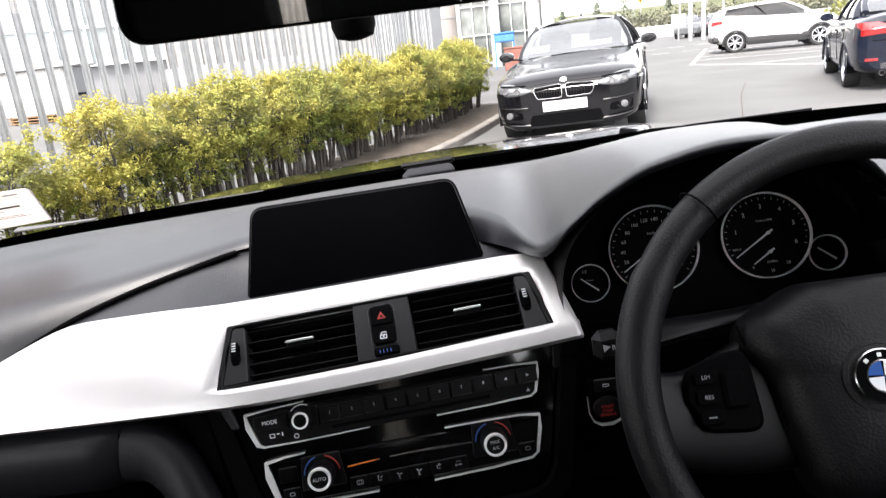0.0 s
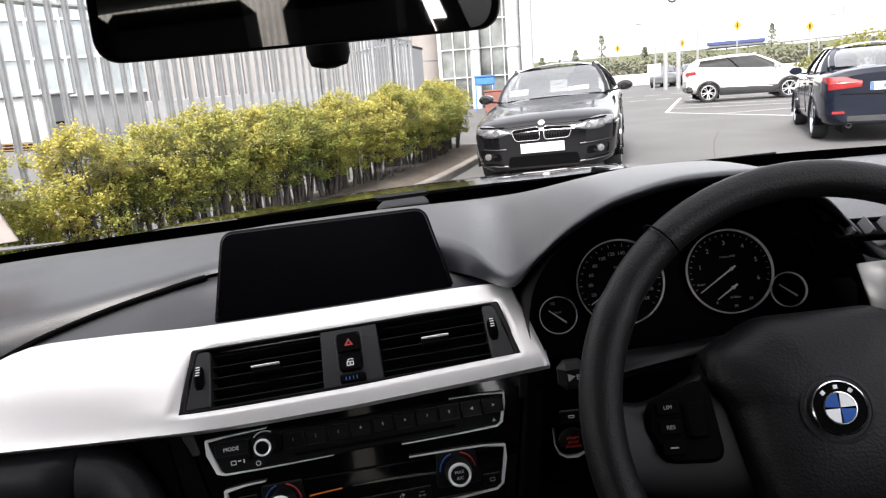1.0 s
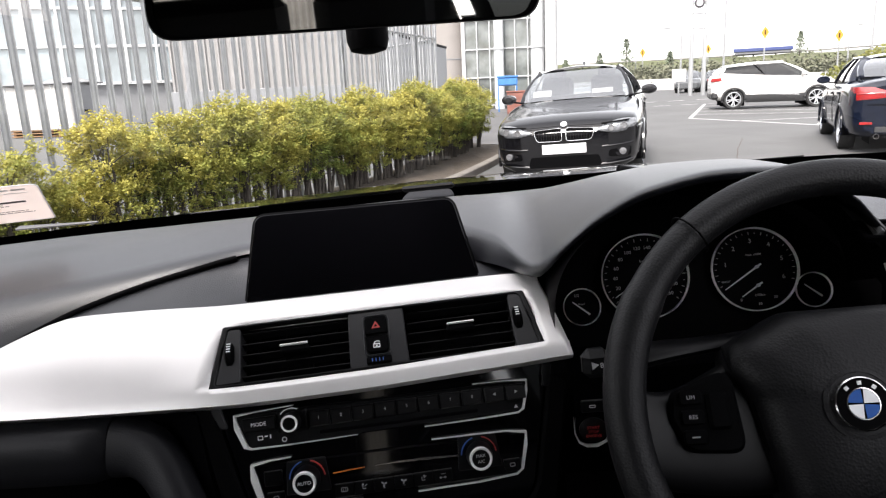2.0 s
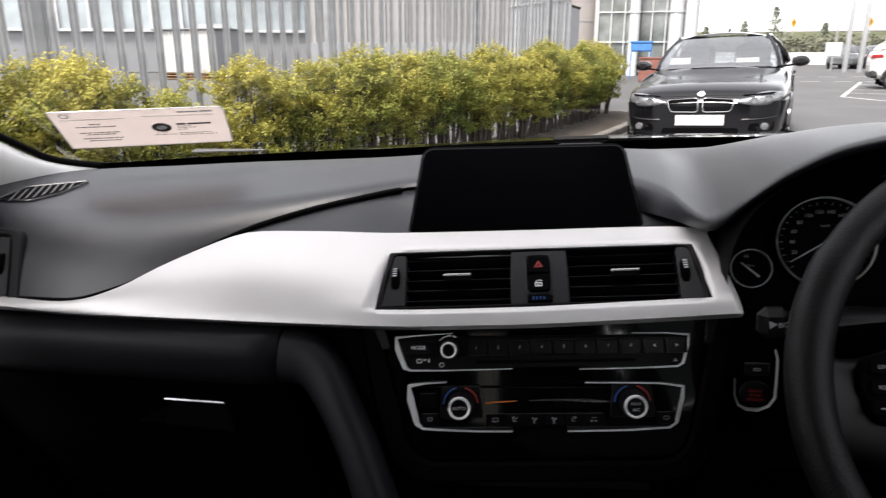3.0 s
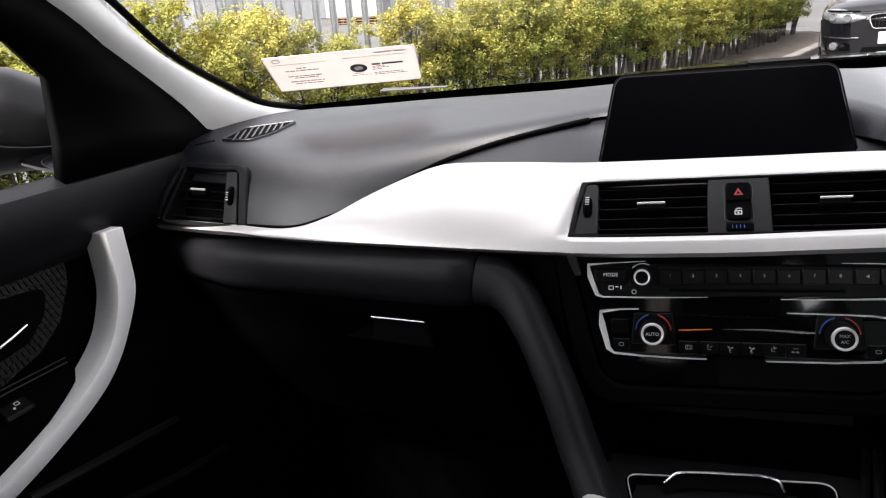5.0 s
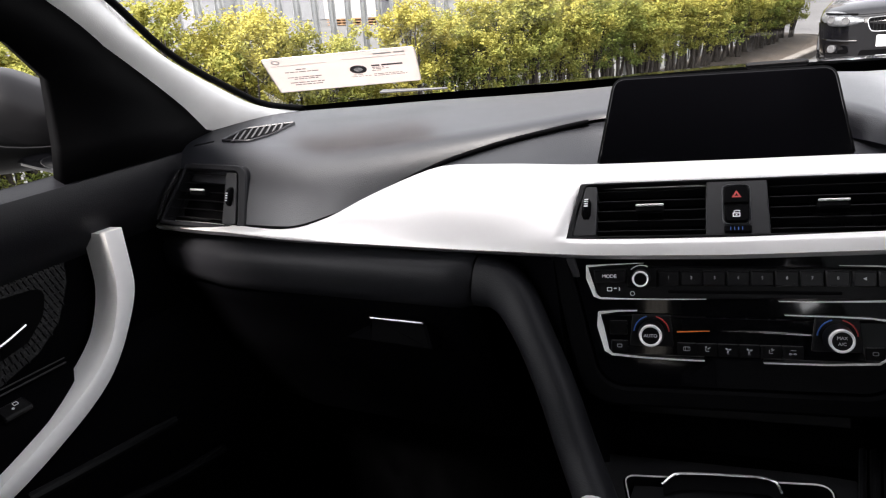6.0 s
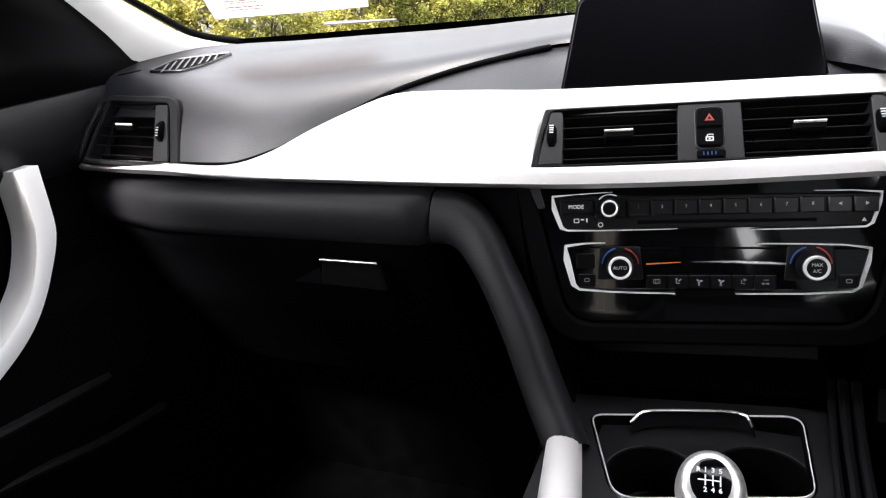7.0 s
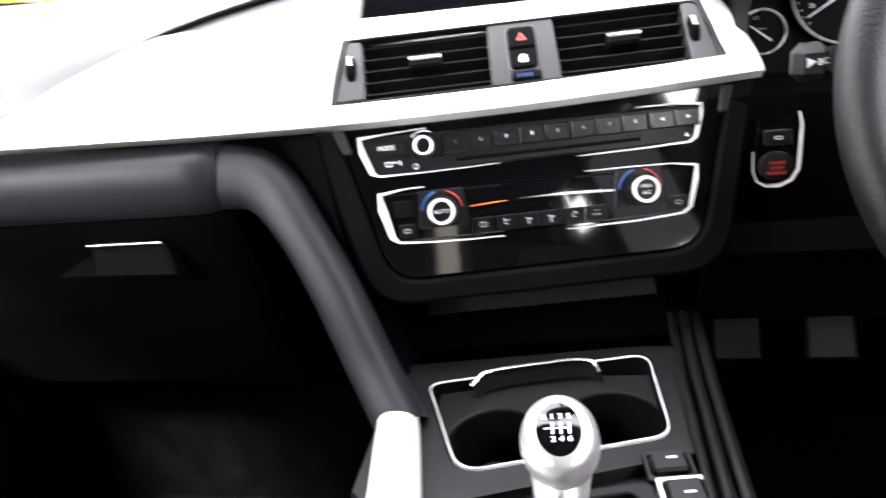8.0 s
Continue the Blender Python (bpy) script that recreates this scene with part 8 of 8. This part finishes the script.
            part("fog_lamp", Shape().lathe([(0.040, -0.03), (0.040, 0.008), (0.030, 0.012)], 20, axes((s * 0.672, nose(0.672, 0.392) + 0.01, 0.392), (1, 0, 0), (s * 0.3, 1, 0))), FOGLENS, ob)
            part("bumper_blade", Shape().tube([(s * x, nose(x, 0.42) + 0.008, z) for x, z in ((0.44, 0.462), (0.56, 0.468), (0.68, 0.478), (0.78, 0.490))], 0.011, 8), paint, ob)
            part("bumper_edge", Shape().tube([(s * x, nose(x, 0.28) + 0.006, z) for x, z in ((0.42, 0.255), (0.56, 0.265), (0.70, 0.28), (0.78, 0.30))], 0.014, 8), PIANO, ob)
        part("lower_intake", onto(Shape().prism(rounded([(-0.44, 0.245), (0.44, 0.245), (0.40, 0.375), (-0.40, 0.375)], 0.03, 4), -0.02, 0.012, None, 0.004)), BLACK, ob)
        PM = axes((0, L + 0.028, 0.462), (-1, 0, 0), (0, 1, 0.06))
        pl = part("number_plate", Shape().box(0.52, 0.115, 0.012, PM, 0.003), PLATE, ob, "white number plate")
        part("plate_bar", Shape().box(0.40, 0.020, 0.001, PM @ shift(0, 0, 0.007), 0.0003), GREYINK, pl)
        part("bonnet_badge", Shape().lathe([(0.041, -0.010), (0.041, 0.004), (0.03, 0.007)], 24, axes((0, 2.262, 0.748), (1, 0, 0), (0, 0.6, 0.8))), BADGE_WHITE, ob)
        part("bonnet_gap", Shape().tube([(x, nose(x, 0.728 - 0.02 * abs(x)) + 0.002, 0.728 - 0.02 * abs(x)) for x in (-0.6, -0.4, -0.2, 0, 0.2, 0.4, 0.6)], 0.003, 4), BLACK, ob)
        # tail
        def tail(x, z):
            """How far back the body's skin lies at that place across and height."""
            y = -L
            while y < -1.2:
                w, zb, zs, zt = smooth(spec["body"], y)
                if abs(x) < w * 0.975 and zb < z < zs + (zt - zs) * (1 - (abs(x) / max(w, 0.01)) ** 2):
                    return y
                y += 0.005
            return y

        for s in (-1, 1):
            rows_ = []
            for k in range(15):
                t = k / 14
                x = 0.36 + 0.475 * t
                hb, ht = 0.800 - 0.040 * t, 0.905 + 0.045 * min(1.0, 2.2 * t) ** 2 - 0.02 * (1 - t) ** 3
                col_ = []
                for v, d in ((0.0, 0.03), (0.0, -0.012), (0.3, -0.020), (0.7, -0.018), (1.0, -0.008), (1.0, 0.04)):
                    z = hb + (ht - hb) * v
                    col_.append((s * x, tail(x, min(z, 0.88)) + d, z))
                rows_.append(col_)
            lamp_ = part("tail_lamp", Shape().grid(rows_), REDLENS, ob, "red tail lamp", sharp=70)
            part("lamp_band", Shape().tube([(s * x, tail(x, 0.86) - 0.020, 0.862 - 0.02 * (x - 0.36)) for x in (0.40, 0.50, 0.60, 0.70, 0.78)], 0.010, 6), REDLENS, lamp_)
            part("reflector", Shape().box(0.16, 0.02, 0.035, axes((s * 0.64, tail(0.64, 0.44) - 0.004, 0.44), (1, s * 0.12, 0), (0, 0, 1)), 0.004), REDLENS, ob)
            part("exhaust", Shape().lathe([(0.03, 0), (0.038, 0), (0.038, 0.16), (0.03, 0.16)], 16, axes((-0.5, -L + 0.14, 0.255), (1, 0, 0), (0, -1, 0)), caps=False), FOGLENS, ob)
        pl = part("rear_plate", Shape().box(0.52, 0.115, 0.012, axes((0, -L - 0.025, 0.80), (1, 0, 0), (0, -1, 0.1)), 0.003), PLATE, ob, "white rear number plate")
        part("plate_bar", Shape().box(0.30, 0.05, 0.001, axes((0.05, -L - 0.032, 0.80), (1, 0, 0), (0, -1, 0.1)), 0.0003), BLUEINK, pl)
        part("plate_band", Shape().box(0.045, 0.11, 0.001, axes((-0.235, -L - 0.032, 0.80), (1, 0, 0), (0, -1, 0.1)), 0.0003), BLUEINK, pl)
        part("rear_skirt", Shape().box(1.10, 0.10, 0.13, shift(0, -L + 0.045, 0.35), 0.03), CLADBLACK, ob)
        part("boot_gap", Shape().tube([(-0.64, -L + 0.0, 0.70), (0, -L - 0.025, 0.69), (0.64, -L + 0.0, 0.70)], 0.006, 4), BLACK, ob)
        part("antenna_fin", Shape().prism([(-0.08, 0), (0.10, 0), (-0.06, 0.06)], -0.02, 0.02, axes((0, -0.72, 1.435), (0, 1, 0), (1, 0, 0))), paint, ob)
        part("tail_badge", Shape().lathe([(0.038, -0.004), (0.038, 0.004), (0.03, 0.006)], 20, axes((0, -L - 0.03, 0.965), (1, 0, 0), (0, -1, 0.2))), BADGE_WHITE, ob)
    else:
        for s in (-1, 1):
            part("tail_lamp", Shape().prism(rounded([(-0.20, -0.06), (0.20, -0.02), (0.15, 0.08), (-0.15, 0.06)], 0.03, 4), -0.05, 0.03, axes((s * 0.80, -L + 0.15, 1.0), (s * 0.25, 1, 0), (s, -0.3, 0)), 0.008), REDLENS, ob, "red tail lamp")
            part("headlamp", Shape().prism(rounded([(-0.22, -0.05), (0.2, -0.03), (0.22, 0.03), (-0.2, 0.07)], 0.03, 4), -0.04, 0.02, axes((s * 0.72, L - 0.17, 0.80), (-s * 1, 0.6, 0), (s * 0.5, 1, 0.3)), 0.01), LENS, ob)
            part("door_strip", Shape().tube([(s * 0.89, -0.85, 0.50), (s * 0.895, 0.0, 0.48), (s * 0.89, 0.72, 0.44)], 0.012, 6), CHROME, ob)
        part("front_grille", Shape().box(0.9, 0.06, 0.10, shift(0, L - 0.03, 0.72), 0.02), BLACK, ob)
        part("lower_bumper", Shape().box(1.3, 0.16, 0.22, shift(0, L - 0.08, 0.42), 0.05), CLADBLACK, ob)
        part("rear_bumper", Shape().box(1.66, 0.26, 0.26, shift(0, -L + 0.13, 0.47), 0.07), CLADBLACK, ob)
        part("rear_plate", Shape().box(0.52, 0.012, 0.115, shift(0, -L - 0.005, 0.80), 0.003), PLATE, ob)
    return ob


def own_wheel():
    """A wheel of the camera's own car, outer face to +x."""
    ob = thing("car_wheel", (0, 0, 0), "black tyre on a silver alloy wheel", "wheel", "wheels of the parked car")
    m = pose(0, 0, 0, 0, 90, 0)
    part("tyre", Shape().lathe([(0.22, -0.11), (0.30, -0.11), (0.322, -0.075), (0.322, 0.075), (0.30, 0.108), (0.23, 0.10), (0.22, 0.07)], 36, m, caps=False), TYRE, ob)
    part("rim", Shape().lathe([(0.236, 0.100), (0.225, 0.104), (0.212, 0.085), (0.206, -0.05)], 36, m, caps=False), ALLOY, ob)
    spokes = Shape().lathe([(0.05, 0.04), (0.05, 0.085), (0.03, 0.09)], 14, m)
    for k in range(10):
        a = 2 * math.pi * (k // 2) / 5 + (0.20 if k % 2 else -0.20)
        spokes.box(0.20, 0.028, 0.03, m @ pose(0.116 * math.cos(a), 0.116 * math.sin(a), 0.065, 0, -6, math.degrees(a)), 0.006)
    part("spokes", spokes, ALLOY, ob)
    part("hub_back", Shape().lathe([(0.22, -0.02), (0.22, -0.015)], 24, m), BLACK, ob)
    return ob


first = own_wheel()
for x, y, turn in ((0.815, 1.22, 0), (-0.815, 1.22, 180), (0.815, -1.66, 0), (-0.815, -1.66, 180)):
    at = LEAN @ Vector((x, y, 0))
    put = pose(at.x, at.y, 0.322, 0, 0, turn)
    if (x, y) == (0.815, 1.22):
        first.matrix_basis = put
    else:
        copy_thing(first, put)
ahead_car = car("saloon_car", "glossy black saloon car with white sheets behind its windscreen", SALOON, PAINT_BLACK)
for x, z, w in ((-0.35, 1.055, 0.28), (0.48, 1.08, 0.26)):
    part("sheet_on_dash", Shape().box(w, 0.14, 0.004, pose(x, 0.60, z, -35, 0, 0), 0.001), PLATE, ahead_car, "white paper sheet")
ahead_car.matrix_basis = pose(1.43, 10.05, 0, 0, -2.6, 0) @ pose(0, 0, 0, 0, 0, 168)
right_car = car("saloon_car", "dark blue saloon car seen from its tail", SALOON, PAINT_NAVY)
right_car.matrix_basis = pose(6.73, 11.89, 0, 0, 0, -18.7)
white_car = car("crossover_car", "white crossover car with black lower cladding", CROSS, PAINT_WHITE, front="cross", cladding=True)
white_car.matrix_basis = pose(9.75, 25.3, 0, 0, 0, -101)
far_a = car("parked_car", "grey hatchback parked in a distant row", CROSS, PAINT_GREY, front="cross", cladding=True, detail=False)
tagged(far_a, group="distant parked cars")
far_a.matrix_basis = place(14.6, 55.5, 164)
far_b = car("parked_car", "black saloon parked in a distant row", SALOON, PAINT_BLACK, detail=False)
tagged(far_b, group="distant parked cars")
far_b.matrix_basis = place(15.25, 57.3, 164)
copy_thing(far_b, place(15.9, 59.1, 164))
far_c = car("parked_car", "silver hatchback parked in a distant row", CROSS, PAINT_SILVER, front="cross", detail=False)
tagged(far_c, group="distant parked cars")
far_c.matrix_basis = place(16.55, 60.9, 164)
copy_thing(far_c, place(17.2, 62.7, 164))

# ---- distance ----
bank = []
for i in range(61):
    az = radians(1 + 62 * i / 60)
    row = []
    for d, z in ((67, 0.0), (69.5, 0.5), (73, 1.2), (78, 2.2), (86, 3.1), (96, 3.4), (130, 3.4)):
        dd = d * (1 + 0.05 * math.sin(6 * az)) * (1.0 - 0.25 * max(0, math.degrees(az) - 30) / 30)
        up = 0.92 * z * (1 + 0.06 * math.sin(3 * az + 1)) + 0.25 * noise.noise((i * 0.7, d * 0.1, 0)) * (z > 0)
        up *= 1 + 0.35 * max(0, math.degrees(az) - 26) / 36
        row.append((dd * math.sin(az), dd * math.cos(az), up))
    bank.append(row)
alone("embankment", Shape().grid(bank), GRASS, "green grassy road embankment in the distance", "embankment", kind="structure", sharp=80)
low_wall = Shape()
for i in range(20):
    a0, a1 = radians(6 + 1.6 * i), radians(6 + 1.6 * (i + 1))
    p, q = Vector((66 * math.sin(a0), 66 * math.cos(a0), 0.5)), Vector((66 * math.sin(a1), 66 * math.cos(a1), 0.5))
    low_wall.box((q - p).length, 0.25, 1.0, axes((p + q) / 2, q - p, UPZ), 0.03)
alone("low_wall", low_wall, WHITEWALL, "low pale wall at the edge of the car park", "wall", kind="structure")

rnd = random.Random(21)
scrub = Shape()
for k in range(5200):
    az, d = radians(rnd.uniform(4, 48)), rnd.uniform(67, 71.5)
    hgt = rnd.uniform(1.0, 2.0)
    c = Vector((d * math.sin(az), d * math.cos(az), max(0, (d - 67) * 0.18)))
    for j in range(6):
        p = c + Vector((rnd.gauss(0, 0.5), rnd.gauss(0, 0.5), rnd.uniform(0, hgt)))
        r = rnd.uniform(0.14, 0.34)
        m = Matrix.LocRotScale(p, Euler((rnd.uniform(-1.2, 1.2), rnd.uniform(-1.2, 1.2), rnd.uniform(0, 6.28))), None)
        scrub.add([(0, 0, 0), (r * 0.5, r * 0.45, 0.02), (r, 0, 0), (r * 0.5, -r * 0.45, 0.02)], [(0, 1, 2), (0, 2, 3)], m)
alone("scrub", scrub, SCRUB, "grey-green scrub at the foot of the embankment", "bushes", kind="stuff", sharp=180)

bridge = thing("road_parapet", (20, 90, 3), "pale road parapet along the embankment top", "barrier")
ppts = []
for i in range(31):
    az = radians(6 + 44 * i / 30)
    d = 93 - 8 * i / 30
    ppts.append(Vector((d * math.sin(az), d * math.cos(az), 3.2 + 2.4 * (i / 30) ** 3)))
part("rail", Shape().tube(ppts, 0.14, 6), CLAD, bridge)
part("rail", Shape().tube([p - UPZ * 0.55 for p in ppts], 0.10, 6), CLAD, bridge)
for p in ppts:
    part("post", Shape().box(0.16, 0.16, 1.6, shift(p.x, p.y, p.z - 0.7), 0.02), CLAD, bridge)
lorry2 = thing("distant_lorry", (36, 84, 4), "long blue lorry on the distant road", "lorry")
LB = place(19.6, 91, -20)
part("trailer", Shape().box(6.2, 2.4, 0.40, LB @ shift(0, 0, 3.72), 0.05), surface("navy_curtain", (0.03, 0.045, 0.14), 0.6), lorry2)
part("bed", Shape().box(5.8, 2.2, 0.3, LB @ shift(0, 0, 3.40), 0.03), surface("lorry_chassis_grey", (0.12, 0.12, 0.13), 0.7), lorry2)


def conifer(at, h, seed):
    rnd = random.Random(seed)
    ob = thing("conifer_tree", tuple(at), "dark conifer tree on the embankment", "tree", "distant conifers")
    part("trunk", Shape().tube([Vector(at), Vector(at) + UPZ * h * 0.5, Vector(at) + UPZ * h * 0.97], [h * 0.022, h * 0.015, h * 0.004], 8), BARK, ob)
    cr = Shape()
    for k in range(620):
        t = rnd.random() ** 0.8
        r = h * 0.34 * (1 - t) * (0.30 + 0.70 * abs(math.sin(t * 15 + seed)) * rnd.uniform(0.6, 1.3)) + 0.04
        a = rnd.uniform(0, 6.28)
        rr = r * rnd.uniform(0.3, 1.1)
        p = Vector(at) + Vector((rr * math.cos(a), rr * math.sin(a), h * (0.18 + 0.82 * t) - rr * 0.25))
        q = rnd.uniform(0.10, 0.26)
        m = Matrix.LocRotScale(p, Euler((rnd.uniform(-1, 1), rnd.uniform(-0.2, 1), a)), None)
        cr.add([(0, 0, 0), (q * 0.5, q * 0.35, 0), (q, 0, -0.02), (q * 0.5, -q * 0.35, 0)], [(0, 1, 2), (0, 2, 3)], m)
    part("crown", cr, FIR, ob, sharp=180)


def spot(az, d, z=0.0):
    v = place(az, d, 0).translation
    return Vector((v.x, v.y, z))


for az, d, z, h, sd in ((10.0, 72, 1.3, 3.6, 1), (8.0, 74, 1.5, 2.3, 2), (13.2, 80, 2.0, 1.8, 3), (22.0, 84, 2.6, 2.6, 4), (5.4, 70, 1.0, 2.2, 6)):
    conifer(spot(az, d, z), h, sd)


def warning_sign(az, d, z, h):
    ob = thing("warning_sign", tuple(spot(az, d, z)), "yellow diamond warning sign on a grey pole", "road sign", "warning signs")
    p = spot(az, d, z)
    part("pole", Shape().tube([p, p + UPZ * h], 0.06, 8), POLEG, ob)
    m = axes(p + UPZ * (h + 0.1), (math.cos(radians(az)), -math.sin(radians(az)), 0), (-math.sin(radians(az)), -math.cos(radians(az)), 0))
    bp = part("board", Shape().prism(rounded([(0, -0.50), (0.30, 0), (0, 0.50), (-0.30, 0)], 0.06, 3), -0.02, 0.02, m @ shift(0, 0, 0.1)), YELLOW, ob)
    part("symbol", Shape().box(0.10, 0.36, 0.01, m @ shift(0, 0, 0.125), 0.003), BLACK, bp)


for az, d, z, h in ((19.7, 62, 0.4, 3.7), (24.4, 64, 0.6, 3.0), (15.9, 78, 2.0, 1.6), (11.2, 78, 2.0, 1.6)):
    warning_sign(az, d, z, h)


def lamp_post(az, d, h, arm):
    p = spot(az, d)
    ob = thing("lamp_post", tuple(p), "thin grey street lamp post", "lamp post", "lamp posts")
    part("pole", Shape().tube([p, p + UPZ * h * 0.5, p + UPZ * h], [0.09, 0.07, 0.05], 10), POLEG, ob)
    part("lamp_arm", Shape().tube([p + UPZ * h, p + UPZ * (h + 0.2) + Vector((arm * 0.6, 0, 0)), p + UPZ * (h + 0.25) + Vector((arm, 0, 0))], 0.035, 8), POLEG, ob)
    part("lamp_head", Shape().box(0.7, 0.25, 0.12, shift(p.x + arm * 1.2, p.y, p.z + h + 0.25), 0.04), POLEG, ob)


for az, d, h, arm in ((14.0, 60, 4.6, -1.0), (17.0, 58, 10, 1.0), (26.4, 60, 10, -1.0), (25.0, 70, 4.5, 0.8), (10.7, 76, 4.6, -0.8)):
    lamp_post(az, d, h, arm)
tp = spot(15.2, 46)
totem = thing("totem_sign", tuple(tp), "white twin-mast brand totem with a round emblem", "sign")
for dx in (-0.38, 0.38):
    part("mast", Shape().tube([tp + Vector((dx, 0, 0)), tp + Vector((dx, 0, 3.6)), tp + Vector((dx, 0, 3.7)), tp + Vector((dx, 0, 6.5))], [0.13, 0.13, 0.07, 0.07], 14), POLEG, totem)
for z in (3.9, 4.75):
    part("cross_bar", Shape().box(0.9, 0.12, 0.08, shift(tp.x, tp.y, z), 0.02), POLEG, totem)
em = part("emblem", Shape().lathe([(0.30, -0.05), (0.30, 0.05), (0.27, 0.07)], 28, axes(tp + UPZ * 5.35, (1, 0, 0), (-0.25, -1, 0))), CARDINK, totem)
part("emblem_centre", Shape().lathe([(0.17, 0.05), (0.17, 0.09)], 24, axes(tp + UPZ * 5.35, (1, 0, 0), (-0.25, -1, 0))), BADGE_WHITE, em)
sb = thing("white_sign_board", tuple(spot(13.9, 48)), "small white sign board near the parked cars", "sign")
part("board", Shape().box(0.85, 0.15, 0.80, place(13.9, 48, -14) @ shift(0, 0, 1.22), 0.03), WHITEWALL, sb)
part("leg", Shape().box(0.10, 0.1, 0.84, place(13.9, 48, -14) @ shift(0, 0, 0.42), 0.02), POLEG, sb)
# clipped yellow-green shrubs on the bank beside the road
bushes = Shape()
for k in range(5200):
    az, d = radians(rnd.uniform(23.8, 42)), rnd.uniform(37, 42)
    p = Vector((d * math.sin(az), d * math.cos(az), 0)) + UPZ * (rnd.uniform(0, 1) ** 0.6 * (0.9 + 1.4 * min(1, (math.degrees(az) - 23.8) / 4)))
    r = rnd.uniform(0.08, 0.2)
    m = Matrix.LocRotScale(p, Euler((rnd.uniform(-1.2, 1.2), rnd.uniform(-1.2, 1.2), rnd.uniform(0, 6.28))), None)
    bushes.add([(0, 0, 0), (r * 0.5, r * 0.45, 0.02), (r, 0, 0), (r * 0.5, -r * 0.45, 0.02)], [(0, 1, 2), (0, 2, 3)], m)
alone("roadside_bushes", bushes, OLIVE, "yellow-green bushes beside the car park", "bushes", kind="stuff", sharp=180)
